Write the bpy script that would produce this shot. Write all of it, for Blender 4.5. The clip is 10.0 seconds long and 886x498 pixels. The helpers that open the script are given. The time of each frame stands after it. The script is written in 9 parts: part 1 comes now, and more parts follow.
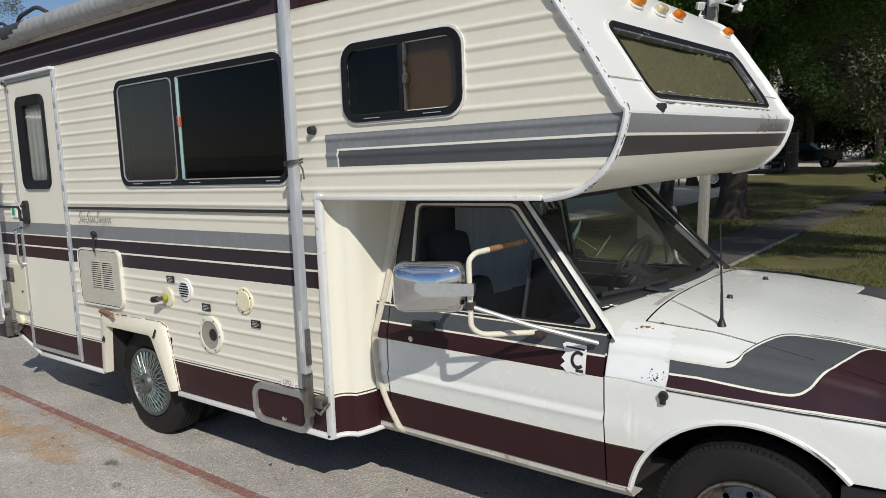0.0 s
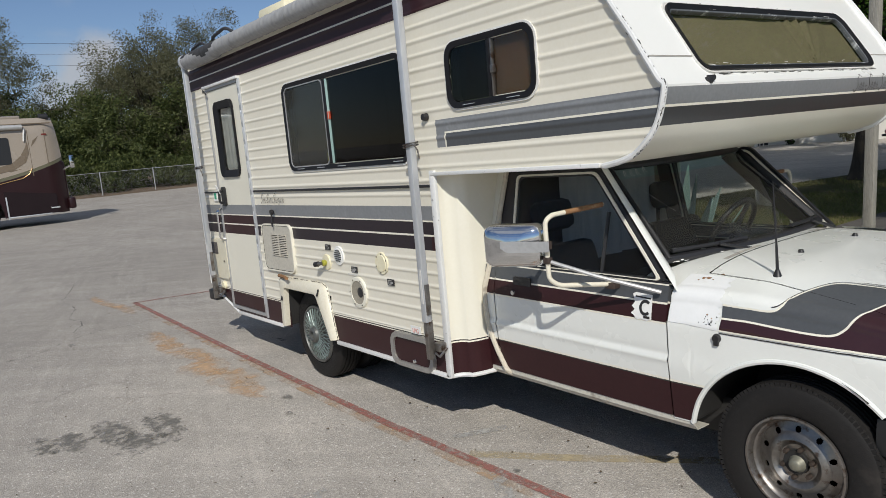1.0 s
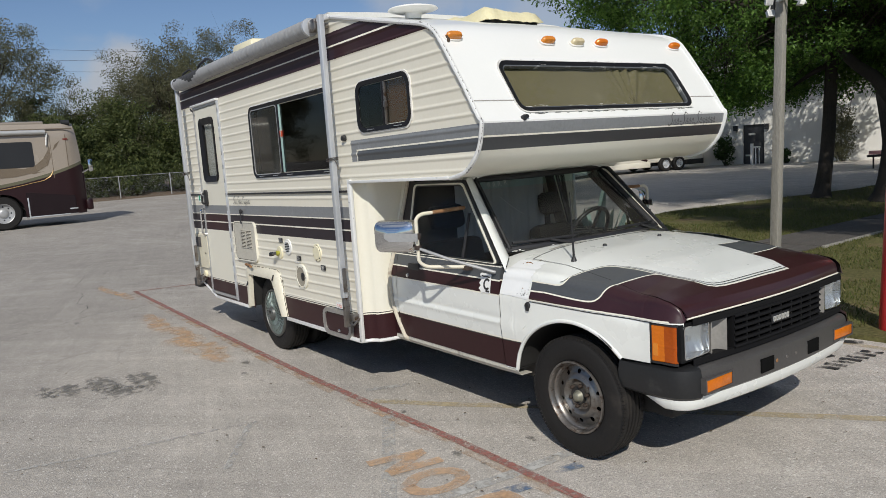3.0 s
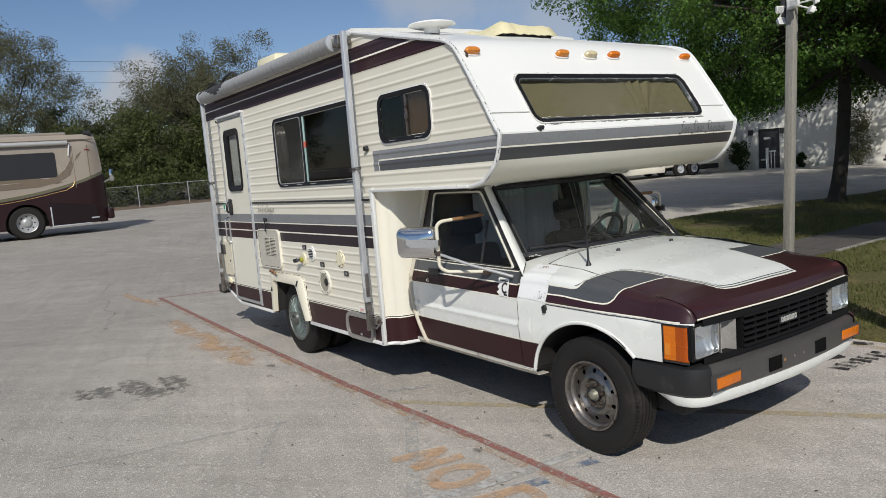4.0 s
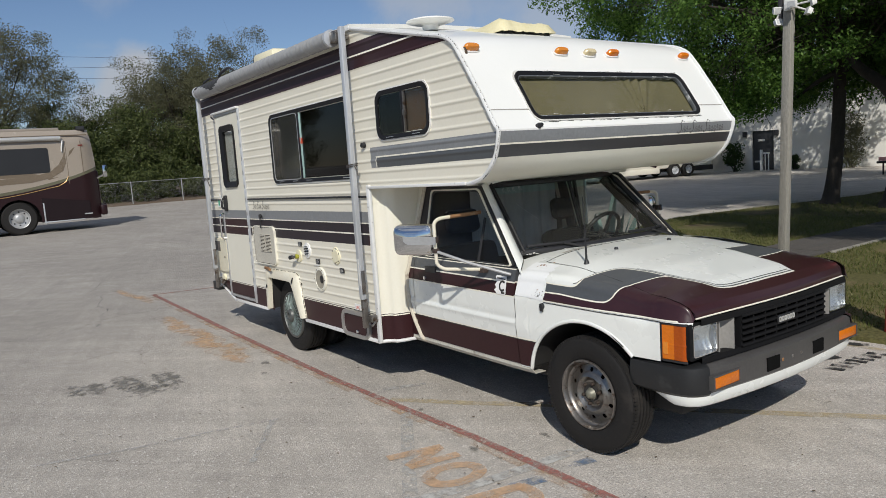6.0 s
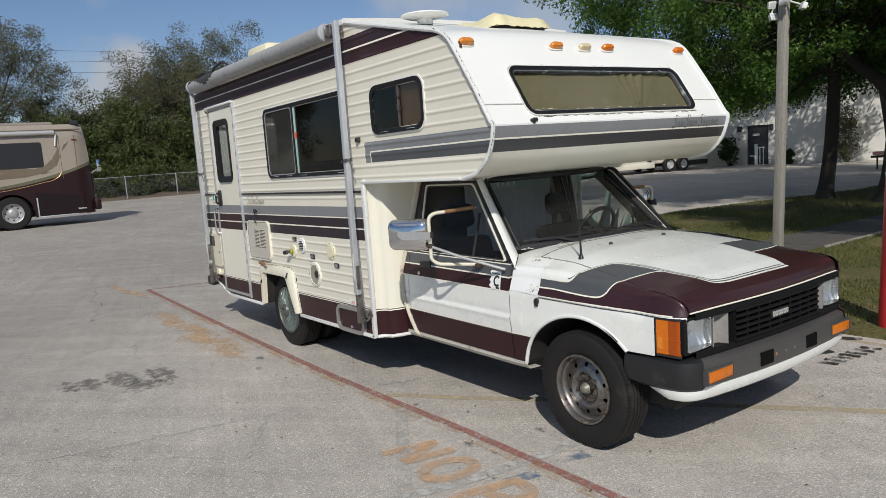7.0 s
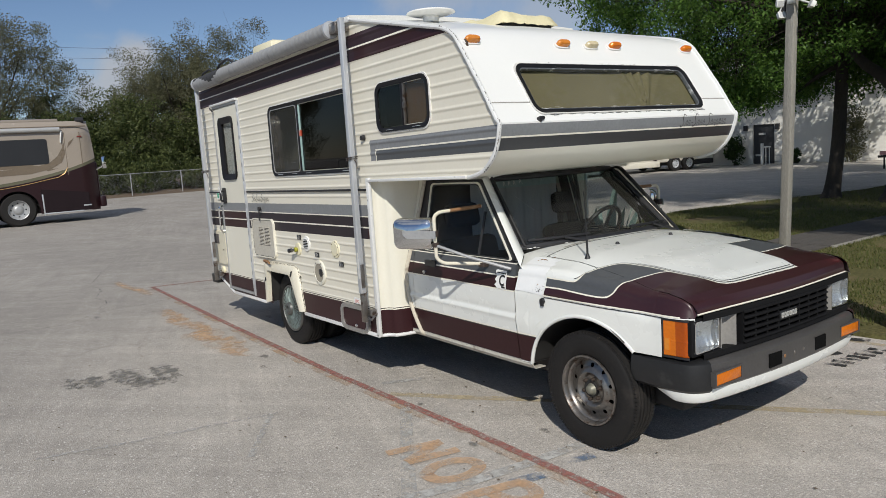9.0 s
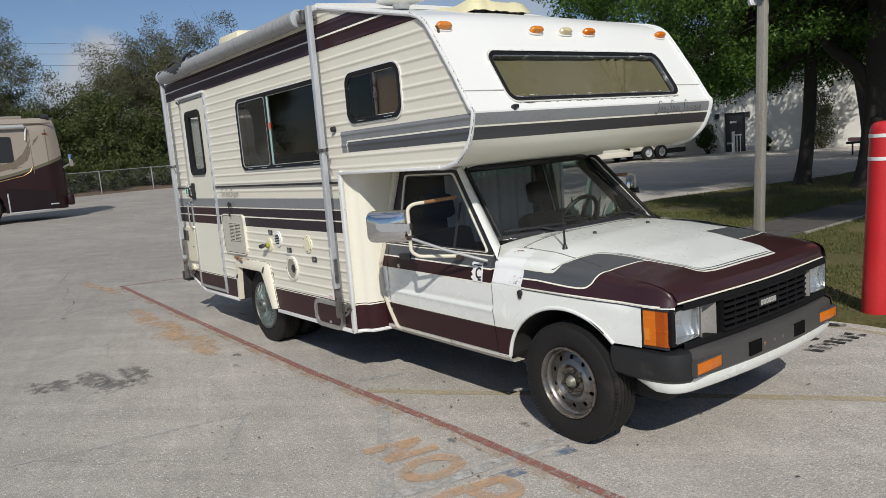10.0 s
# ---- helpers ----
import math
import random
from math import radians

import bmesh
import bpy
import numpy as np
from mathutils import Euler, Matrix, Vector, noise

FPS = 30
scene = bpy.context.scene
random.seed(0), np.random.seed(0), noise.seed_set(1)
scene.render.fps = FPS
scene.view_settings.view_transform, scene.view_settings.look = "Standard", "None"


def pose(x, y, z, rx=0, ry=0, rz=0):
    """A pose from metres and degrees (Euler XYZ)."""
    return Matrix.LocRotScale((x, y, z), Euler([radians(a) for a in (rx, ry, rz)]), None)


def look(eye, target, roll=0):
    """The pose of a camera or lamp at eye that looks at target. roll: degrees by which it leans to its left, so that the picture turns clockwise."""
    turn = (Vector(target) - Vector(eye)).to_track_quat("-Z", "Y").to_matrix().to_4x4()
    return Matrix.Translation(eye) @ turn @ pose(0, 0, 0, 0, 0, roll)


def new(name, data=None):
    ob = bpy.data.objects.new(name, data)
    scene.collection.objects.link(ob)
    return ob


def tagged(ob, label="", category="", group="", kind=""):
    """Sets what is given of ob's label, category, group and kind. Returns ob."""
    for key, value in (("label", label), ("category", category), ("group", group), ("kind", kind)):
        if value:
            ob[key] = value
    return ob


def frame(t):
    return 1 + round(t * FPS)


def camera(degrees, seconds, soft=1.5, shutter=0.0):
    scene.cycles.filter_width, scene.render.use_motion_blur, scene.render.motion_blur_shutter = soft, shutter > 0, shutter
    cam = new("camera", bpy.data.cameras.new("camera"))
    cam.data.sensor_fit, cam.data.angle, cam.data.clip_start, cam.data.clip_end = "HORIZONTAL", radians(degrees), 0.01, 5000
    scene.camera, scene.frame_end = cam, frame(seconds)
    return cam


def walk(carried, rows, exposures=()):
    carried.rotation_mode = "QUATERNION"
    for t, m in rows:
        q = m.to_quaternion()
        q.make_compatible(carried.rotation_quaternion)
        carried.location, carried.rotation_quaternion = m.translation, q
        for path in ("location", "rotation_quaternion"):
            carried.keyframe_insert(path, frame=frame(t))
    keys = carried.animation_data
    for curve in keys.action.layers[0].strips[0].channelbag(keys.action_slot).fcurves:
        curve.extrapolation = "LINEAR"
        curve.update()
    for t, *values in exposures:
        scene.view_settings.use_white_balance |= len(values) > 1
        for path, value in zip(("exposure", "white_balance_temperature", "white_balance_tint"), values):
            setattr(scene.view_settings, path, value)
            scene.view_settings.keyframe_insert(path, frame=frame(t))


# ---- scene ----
cam = camera(62.5, 10.0, soft=0.7)
PATH = [
    (0, (1.223, -0.082, 1.606), (0.001, 1.478, 1.334), -1.9),
    (0.5, (1.533, -0.126, 1.599), (0.026, 1.154, 1.298), -2.8),
    (1, (1.854, -0.164, 1.589), (0.275, 1.026, 1.29), -5.1),
    (1.5, (2.219, -0.158, 1.579), (0.66, 1.056, 1.27), -4.4),
    (2, (2.551, -0.249, 1.57), (1.017, 0.996, 1.256), -3.3),
    (2.5, (2.82, -0.262, 1.592), (1.263, 0.96, 1.304), -4.5),
    (2.7, (2.948, -0.26, 1.575), (1.358, 0.922, 1.295), -3.8),
    (4, (3.219, -0.402, 1.598), (1.587, 0.727, 1.352), -4.4),
    (4.5, (3.219, -0.425, 1.604), (1.603, 0.734, 1.391), -4.3),
    (5, (3.204, -0.425, 1.594), (1.587, 0.734, 1.383), -4.3),
    (5.5, (3.194, -0.42, 1.588), (1.564, 0.715, 1.354), -4.1),
    (6, (3.19, -0.407, 1.585), (1.567, 0.736, 1.336), -3.9),
    (7.5, (3.189, -0.4, 1.589), (1.582, 0.759, 1.319), -3.8),
    (8, (3.181, -0.397, 1.591), (1.585, 0.779, 1.324), -3.4),
    (8.5, (3.172, -0.395, 1.597), (1.566, 0.766, 1.327), -3.6),
    (9, (3.163, -0.389, 1.589), (1.542, 0.752, 1.32), -3.7),
    (9.5, (3.143, -0.387, 1.586), (1.546, 0.784, 1.302), -3.1),
    (10, (3.093, -0.33, 1.575), (1.513, 0.86, 1.282), -4.5),
]
walk(cam, [(t, look(eye, target, roll)) for t, eye, target, roll in PATH])

# ---- world, sun ----
SUN_WAY = Vector((1.03, -0.75, 1.0)).normalized()
sky_world = bpy.data.worlds.new("sky")
scene.world = sky_world
sky_world.use_nodes = True
wn, wl = sky_world.node_tree.nodes, sky_world.node_tree.links
wn.clear()
sky = wn.new("ShaderNodeTexSky")
sky.sky_type, sky.sun_disc = "NISHITA", False
sky.sun_elevation = math.asin(SUN_WAY.z)
sky.sun_rotation = math.atan2(SUN_WAY.x, SUN_WAY.y)
sky.air_density, sky.dust_density, sky.ozone_density = 1.0, 0.05, 4.0
geo = wn.new("ShaderNodeTexCoord")
cloud_map = wn.new("ShaderNodeMapping")
cloud_map.inputs["Scale"].default_value = (1.0, 1.0, 2.6)
cloud_map.inputs["Location"].default_value = (0.35, 0.1, 0.2)
wl.new(geo.outputs["Generated"], cloud_map.inputs["Vector"])
cloud = wn.new("ShaderNodeTexNoise")
cloud.inputs["Scale"].default_value, cloud.inputs["Detail"].default_value = 2.6, 9
cloud.inputs["Roughness"].default_value = 0.56
wl.new(cloud_map.outputs["Vector"], cloud.inputs["Vector"])
cramp = wn.new("ShaderNodeValToRGB")
cramp.color_ramp.elements[0].position, cramp.color_ramp.elements[1].position = 0.54, 0.74
cramp.color_ramp.elements[0].color, cramp.color_ramp.elements[1].color = (0, 0, 0, 1), (0.75, 0.75, 0.75, 1)
height = wn.new("ShaderNodeSeparateXYZ")
wl.new(geo.outputs["Generated"], height.inputs["Vector"])
above = wn.new("ShaderNodeMapRange")
for key, val in (("From Min", 0.30), ("From Max", 0.60), ("To Min", 0.0), ("To Max", 0.17)):
    above.inputs[key].default_value = val
wl.new(height.outputs["Z"], above.inputs["Value"])
thick = wn.new("ShaderNodeMath")
wl.new(cloud.outputs["Fac"], thick.inputs[0])
wl.new(above.outputs["Result"], thick.inputs[1])
wl.new(thick.outputs["Value"], cramp.inputs["Fac"])
# cumulus low over the trees and soft banks higher up: way, inner and outer width, weight
puff = wn.new("ShaderNodeTexNoise")
puff.inputs["Scale"].default_value, puff.inputs["Detail"].default_value, puff.inputs["Roughness"].default_value = 11.0, 10, 0.62
wl.new(geo.outputs["Generated"], puff.inputs["Vector"])
cover = cramp.outputs["Color"]
for way, inner, outer, weight in (((-0.962, 0.236, 0.138), 0.006, 0.040, 1.0), ((-0.969, 0.218, 0.112), 0.010, 0.045, 0.9), ((-0.976, 0.19, 0.085), 0.010, 0.05, 0.8),
                                  ((-0.785, 0.575, 0.225), 0.02, 0.12, 0.62), ((-0.70, 0.69, 0.172), 0.012, 0.075, 0.60), ((-0.735, 0.64, 0.23), 0.03, 0.15, 0.45), ((-0.952, 0.211, 0.235), 0.008, 0.055, 0.5)):
    dist = wn.new("ShaderNodeVectorMath")
    dist.operation = "DISTANCE"
    dist.inputs[1].default_value = Vector(way).normalized()
    wl.new(geo.outputs["Generated"], dist.inputs[0])
    rag = wn.new("ShaderNodeMath")
    rag.operation, rag.inputs[1].default_value = "MULTIPLY_ADD", -1.5 * outer
    wl.new(puff.outputs["Fac"], rag.inputs[0])
    wl.new(dist.outputs["Value"], rag.inputs[2])
    reach = wn.new("ShaderNodeMapRange")
    reach.interpolation_type = "SMOOTHSTEP"
    for key, val in (("From Min", inner - 0.75 * outer), ("From Max", outer * 0.25), ("To Min", weight), ("To Max", 0.0)):
        reach.inputs[key].default_value = val
    wl.new(rag.outputs["Value"], reach.inputs["Value"])
    most = wn.new("ShaderNodeMath")
    most.operation = "MAXIMUM"
    wl.new(cover, most.inputs[0])
    wl.new(reach.outputs["Result"], most.inputs[1])
    cover = most.outputs["Value"]
cmix = wn.new("ShaderNodeMixRGB")
cmix.inputs["Color2"].default_value = (5.7, 6.05, 6.65, 1)
wl.new(cover, cmix.inputs["Fac"])
tone = wn.new("ShaderNodeMixRGB")
tone.blend_type, tone.inputs["Fac"].default_value = "MULTIPLY", 1.0
tone.inputs["Color2"].default_value = (0.90, 0.89, 0.96, 1)
wl.new(sky.outputs["Color"], tone.inputs["Color1"])
wl.new(tone.outputs["Color"], cmix.inputs["Color1"])
bg = wn.new("ShaderNodeBackground")
bg.inputs["Strength"].default_value = 0.075
wl.new(cmix.outputs["Color"], bg.inputs["Color"])
wout = wn.new("ShaderNodeOutputWorld")
wl.new(bg.outputs["Background"], wout.inputs["Surface"])

sun = new("sun", bpy.data.lights.new("sun", "SUN"))
sun.data.energy, sun.data.angle, sun.data.color = 3.55, radians(0.55), (1.0, 0.957, 0.878)
sun.matrix_world = look(SUN_WAY * 50, (0, 0, 0))

# ---- materials ----
def mat(name, col, rough=0.5, metal=0.0, var=0.10, scale=3.0, fine=60.0, fvar=0.06, bump=0.0, bscale=120.0,
        stain=None, stain_at=0.62, stain_scale=2.0, stretch=(1, 1, 1), spec=0.5, coat=0.0, rough_var=0.08):
    """A painted, plastic, metal or stone surface: two scales of colour variation, an optional stain colour, fine relief."""
    m = bpy.data.materials.new(name)
    m.use_nodes = True
    n, l = m.node_tree.nodes, m.node_tree.links
    b = n["Principled BSDF"]
    tc = n.new("ShaderNodeTexCoord")
    mp = n.new("ShaderNodeMapping")
    mp.inputs["Scale"].default_value = stretch
    l.new(tc.outputs["Object"], mp.inputs["Vector"])

    def tex(s, d=4.0, r=0.6):
        t = n.new("ShaderNodeTexNoise")
        t.inputs["Scale"].default_value, t.inputs["Detail"].default_value, t.inputs["Roughness"].default_value = s, d, r
        l.new(mp.outputs["Vector"], t.inputs["Vector"])
        return t
    big, small = tex(scale), tex(fine, 3.0)
    dark = tuple(max(0.0, c * (1 - var)) for c in col)
    light = tuple(min(1.0, c * (1 + var)) for c in col)
    mx = n.new("ShaderNodeMixRGB")
    mx.inputs["Color1"].default_value, mx.inputs["Color2"].default_value = (*dark, 1), (*light, 1)
    l.new(big.outputs["Fac"], mx.inputs["Fac"])
    hv = n.new("ShaderNodeMixRGB")
    hv.blend_type, hv.inputs["Fac"].default_value = "OVERLAY", min(1.0, fvar * 4)
    l.new(mx.outputs["Color"], hv.inputs["Color1"])
    l.new(small.outputs["Fac"], hv.inputs["Color2"])
    colour = hv.outputs["Color"]
    if stain:
        st = tex(stain_scale, 8.0, 0.65)
        rp = n.new("ShaderNodeValToRGB")
        rp.color_ramp.elements[0].position, rp.color_ramp.elements[1].position = stain_at, min(1.0, stain_at + 0.12)
        l.new(st.outputs["Fac"], rp.inputs["Fac"])
        sm = n.new("ShaderNodeMixRGB")
        l.new(rp.outputs["Color"], sm.inputs["Fac"])
        l.new(colour, sm.inputs["Color1"])
        sm.inputs["Color2"].default_value = (*stain, 1)
        colour = sm.outputs["Color"]
    l.new(colour, b.inputs["Base Color"])
    b.inputs["Metallic"].default_value = metal
    b.inputs["Specular IOR Level"].default_value = spec
    b.inputs["Coat Weight"].default_value = coat
    b.inputs["Coat Roughness"].default_value = 0.08
    rr = n.new("ShaderNodeMapRange")
    rr.inputs["To Min"].default_value, rr.inputs["To Max"].default_value = max(0.02, rough - rough_var), min(1, rough + rough_var)
    l.new(big.outputs["Fac"], rr.inputs["Value"])
    l.new(rr.outputs["Result"], b.inputs["Roughness"])
    if bump:
        bt = tex(bscale, 6.0)
        bp = n.new("ShaderNodeBump")
        bp.inputs["Strength"].default_value, bp.inputs["Distance"].default_value = bump, 0.01
        l.new(bt.outputs["Fac"], bp.inputs["Height"])
        l.new(bp.outputs["Normal"], b.inputs["Normal"])
    return m


def glass(name, tint, gloss_rough=0.02, ior=1.5, haze=0.0):
    m = bpy.data.materials.new(name)
    m.use_nodes = True
    n, l = m.node_tree.nodes, m.node_tree.links
    n.remove(n["Principled BSDF"])
    tr, gl = n.new("ShaderNodeBsdfTransparent"), n.new("ShaderNodeBsdfGlossy")
    tr.inputs["Color"].default_value = (*tint, 1)
    gl.inputs["Roughness"].default_value = gloss_rough
    fr, mx = n.new("ShaderNodeLayerWeight"), n.new("ShaderNodeMixShader")
    fr.inputs["Blend"].default_value = 0.5
    pw, ad = n.new("ShaderNodeMath"), n.new("ShaderNodeMath")
    pw.operation, pw.inputs[1].default_value = "POWER", 5.0
    ad.operation, ad.inputs[1].default_value, ad.inputs[2].default_value = "MULTIPLY_ADD", 0.9, ((ior - 1) / (ior + 1)) ** 2
    l.new(fr.outputs["Facing"], pw.inputs[0])
    l.new(pw.outputs["Value"], ad.inputs[0])
    l.new(ad.outputs["Value"], mx.inputs["Fac"])
    l.new(tr.outputs["BSDF"], mx.inputs[1])
    l.new(gl.outputs["BSDF"], mx.inputs[2])
    if haze:
        # diffuse share for screen dust, lamp flutes and a window's painted reflection
        df, hz = n.new("ShaderNodeBsdfDiffuse"), n.new("ShaderNodeMixShader")
        hz.inputs["Fac"].default_value = haze
        l.new(mx.outputs["Shader"], hz.inputs[1])
        l.new(df.outputs["BSDF"], hz.inputs[2])
        l.new(hz.outputs["Shader"], n["Material Output"].inputs["Surface"])
    else:
        l.new(mx.outputs["Shader"], n["Material Output"].inputs["Surface"])
    return m


def leaf(name, col, col2, back=0.35):
    m = bpy.data.materials.new(name)
    m.use_nodes = True
    n, l = m.node_tree.nodes, m.node_tree.links
    b = n["Principled BSDF"]
    g = n.new("ShaderNodeNewGeometry")
    mx = n.new("ShaderNodeMixRGB")
    mx.inputs["Color1"].default_value, mx.inputs["Color2"].default_value = (*col, 1), (*col2, 1)
    l.new(g.outputs["Random Per Island"], mx.inputs["Fac"])
    l.new(mx.outputs["Color"], b.inputs["Base Color"])
    b.inputs["Roughness"].default_value = 0.5
    b.inputs["Specular IOR Level"].default_value = 0.25
    t = n.new("ShaderNodeBsdfTranslucent")
    l.new(mx.outputs["Color"], t.inputs["Color"])
    ms = n.new("ShaderNodeMixShader")
    ms.inputs["Fac"].default_value = back
    l.new(b.outputs["BSDF"], ms.inputs[1])
    l.new(t.outputs["BSDF"], ms.inputs[2])
    l.new(ms.outputs["Shader"], n["Material Output"].inputs["Surface"])
    return m


def worn(name, col, keep=0.5, scale=9.0, soft=0.12, col2=None, rough=0.8, fade=0.0):
    """Old road paint or spilt oil: patches have worn away and show what lies under."""
    m = bpy.data.materials.new(name)
    m.use_nodes = True
    n, l = m.node_tree.nodes, m.node_tree.links
    b = n["Principled BSDF"]
    b.inputs["Roughness"].default_value = rough
    tc = n.new("ShaderNodeTexCoord")
    a, c = n.new("ShaderNodeTexNoise"), n.new("ShaderNodeTexNoise")
    a.inputs["Scale"].default_value, a.inputs["Detail"].default_value, a.inputs["Roughness"].default_value = scale, 12, 0.75
    c.inputs["Scale"].default_value, c.inputs["Detail"].default_value = 3.0, 6
    for t in (a, c):
        l.new(tc.outputs["Object"], t.inputs["Vector"])
    mx = n.new("ShaderNodeMixRGB")
    mx.inputs["Color1"].default_value, mx.inputs["Color2"].default_value = (*col, 1), (*(col2 or tuple(v * 0.7 for v in col)), 1)
    l.new(c.outputs["Fac"], mx.inputs["Fac"])
    l.new(mx.outputs["Color"], b.inputs["Base Color"])
    rp = n.new("ShaderNodeValToRGB")
    rp.color_ramp.elements[0].position, rp.color_ramp.elements[1].position = keep - soft, keep + soft
    src = a.outputs["Fac"]
    if fade:
        # thins out towards its own rim
        mp = n.new("ShaderNodeMapping")
        mp.inputs["Location"].default_value, mp.inputs["Scale"].default_value = (-1, -1, 0), (2, 2, 0)
        l.new(tc.outputs["Generated"], mp.inputs["Vector"])
        ln = n.new("ShaderNodeVectorMath")
        ln.operation = "DOT_PRODUCT"
        l.new(mp.outputs["Vector"], ln.inputs[0])
        l.new(mp.outputs["Vector"], ln.inputs[1])
        ma = n.new("ShaderNodeMath")
        ma.operation, ma.inputs[1].default_value = "MULTIPLY_ADD", fade
        l.new(ln.outputs["Value"], ma.inputs[0])
        l.new(src, ma.inputs[2])
        src = ma.outputs["Value"]
    l.new(src, rp.inputs["Fac"])
    tr, ms = n.new("ShaderNodeBsdfTransparent"), n.new("ShaderNodeMixShader")
    l.new(rp.outputs["Color"], ms.inputs["Fac"])
    l.new(b.outputs["BSDF"], ms.inputs[1])
    l.new(tr.outputs["BSDF"], ms.inputs[2])
    l.new(ms.outputs["Shader"], n["Material Output"].inputs["Surface"])
    return m


def asphalt_mat():
    m = bpy.data.materials.new("old grey asphalt")
    m.use_nodes = True
    n, l = m.node_tree.nodes, m.node_tree.links
    b = n["Principled BSDF"]
    tc = n.new("ShaderNodeTexCoord")

    def tex(s, d, r=0.6):
        t = n.new("ShaderNodeTexNoise")
        t.inputs["Scale"].default_value, t.inputs["Detail"].default_value, t.inputs["Roughness"].default_value = s, d, r
        l.new(tc.outputs["Object"], t.inputs["Vector"])
        return t

    def ramp(src, *stops):
        r = n.new("ShaderNodeValToRGB")
        e = r.color_ramp.elements
        while len(e) < len(stops):
            e.new(0.5)
        for k, (p, c) in zip(e, stops):
            k.position, k.color = p, (*c, 1)
        l.new(src, r.inputs["Fac"])
        return r.outputs["Color"]

    def mix(kind, fac, a, c):
        x = n.new("ShaderNodeMixRGB")
        x.blend_type = kind
        if isinstance(fac, float):
            x.inputs["Fac"].default_value = fac
        else:
            l.new(fac, x.inputs["Fac"])
        for s, v in (("Color1", a), ("Color2", c)):
            if isinstance(v, tuple):
                x.inputs[s].default_value = (*v, 1)
            else:
                l.new(v, x.inputs[s])
        return x.outputs["Color"]
    broad = ramp(tex(0.25, 6).outputs["Fac"], (0.3, (0.374, 0.345, 0.311)), (0.7, (0.484, 0.449, 0.407)))
    # the tone goes from dark to pale towards +x and +y, unevenly
    axes, along = n.new("ShaderNodeSeparateXYZ"), n.new("ShaderNodeMapRange")
    wander = n.new("ShaderNodeMath")
    wander.operation, wander.inputs[1].default_value = "MULTIPLY_ADD", 3.0
    l.new(tc.outputs["Object"], axes.inputs["Vector"])
    l.new(tex(0.4, 5).outputs["Fac"], wander.inputs[0])
    slant = n.new("ShaderNodeMath")
    slant.operation, slant.inputs[1].default_value = "MULTIPLY_ADD", 1.2
    l.new(axes.outputs["Y"], slant.inputs[0])
    l.new(axes.outputs["X"], slant.inputs[2])
    l.new(slant.outputs["Value"], wander.inputs[2])
    for key, val in (("From Min", -3.5), ("From Max", 4.0), ("To Min", 0.81), ("To Max", 1.17)):
        along.inputs[key].default_value = val
    l.new(wander.outputs["Value"], along.inputs["Value"])
    broad = mix("MULTIPLY", 1.0, broad, along.outputs["Result"])
    mid = ramp(tex(2.2, 8, 0.7).outputs["Fac"], (0.25, (0.36, 0.36, 0.36)), (0.75, (0.62, 0.62, 0.62)))
    colour = mix("OVERLAY", 0.55, broad, mid)
    # drag marks and tyre lanes, in two directions
    for turn, sx, sy, amount in ((0.75, 4.0, 0.20, 0.28), (-0.30, 3.5, 0.09, 0.20), (0.12, 9.0, 0.7, 0.22)):
        mp = n.new("ShaderNodeMapping")
        mp.vector_type = "TEXTURE"
        mp.inputs["Rotation"].default_value, mp.inputs["Scale"].default_value = (0, 0, turn), (sx, sy, 1)
        l.new(tc.outputs["Object"], mp.inputs["Vector"])
        tx = tex(1.0, 5, 0.55)
        l.new(mp.outputs["Vector"], tx.inputs["Vector"])
        colour = mix("OVERLAY", amount, colour, ramp(tx.outputs["Fac"], (0.30, (0.34, 0.34, 0.34)), (0.55, (0.5, 0.5, 0.5)), (0.72, (0.70, 0.70, 0.70))))
    vor = n.new("ShaderNodeTexVoronoi")
    vor.inputs["Scale"].default_value = 150.0
    l.new(tc.outputs["Object"], vor.inputs["Vector"])
    grit = ramp(vor.outputs["Color"], (0.0, (0.20, 0.20, 0.20)), (0.6, (0.5, 0.5, 0.5)), (1.0, (0.92, 0.92, 0.90)))
    colour = mix("OVERLAY", 0.42, colour, grit)
    fleck = ramp(tex(210, 2, 0.5).outputs["Fac"], (0.30, (0.30, 0.30, 0.30)), (0.5, (0.5, 0.5, 0.5)), (0.70, (0.72, 0.72, 0.72)))
    colour = mix("OVERLAY", 0.5, colour, fleck)
    stone = n.new("ShaderNodeTexVoronoi")
    stone.inputs["Scale"].default_value = 58.0
    l.new(tc.outputs["Object"], stone.inputs["Vector"])
    pick = ramp(stone.outputs["Color"], (0.62, (0, 0, 0)), (0.72, (1, 1, 1)))
    chip = mix("MULTIPLY", 1.0, ramp(stone.outputs["Distance"], (0.22, (0.85, 0.85, 0.85)), (0.38, (0, 0, 0))), pick)
    colour = mix("MIX", chip, colour, (0.68, 0.66, 0.62))
    pit = n.new("ShaderNodeTexVoronoi")
    pit.inputs["Scale"].default_value = 38.0
    l.new(tc.outputs["Object"], pit.inputs["Vector"])
    hole = mix("MULTIPLY", 1.0, ramp(pit.outputs["Distance"], (0.10, (0.8, 0.8, 0.8)), (0.20, (0, 0, 0))), ramp(pit.outputs["Color"], (0.70, (0, 0, 0)), (0.78, (1, 1, 1))))
    colour = mix("MIX", hole, colour, (0.12, 0.115, 0.105))
    spots = ramp(tex(1.1, 10, 0.72).outputs["Fac"], (0.66, (0, 0, 0)), (0.78, (0.55, 0.55, 0.55)))
    colour = mix("MIX", spots, colour, (0.115, 0.11, 0.10))
    warp = n.new("ShaderNodeMixRGB")
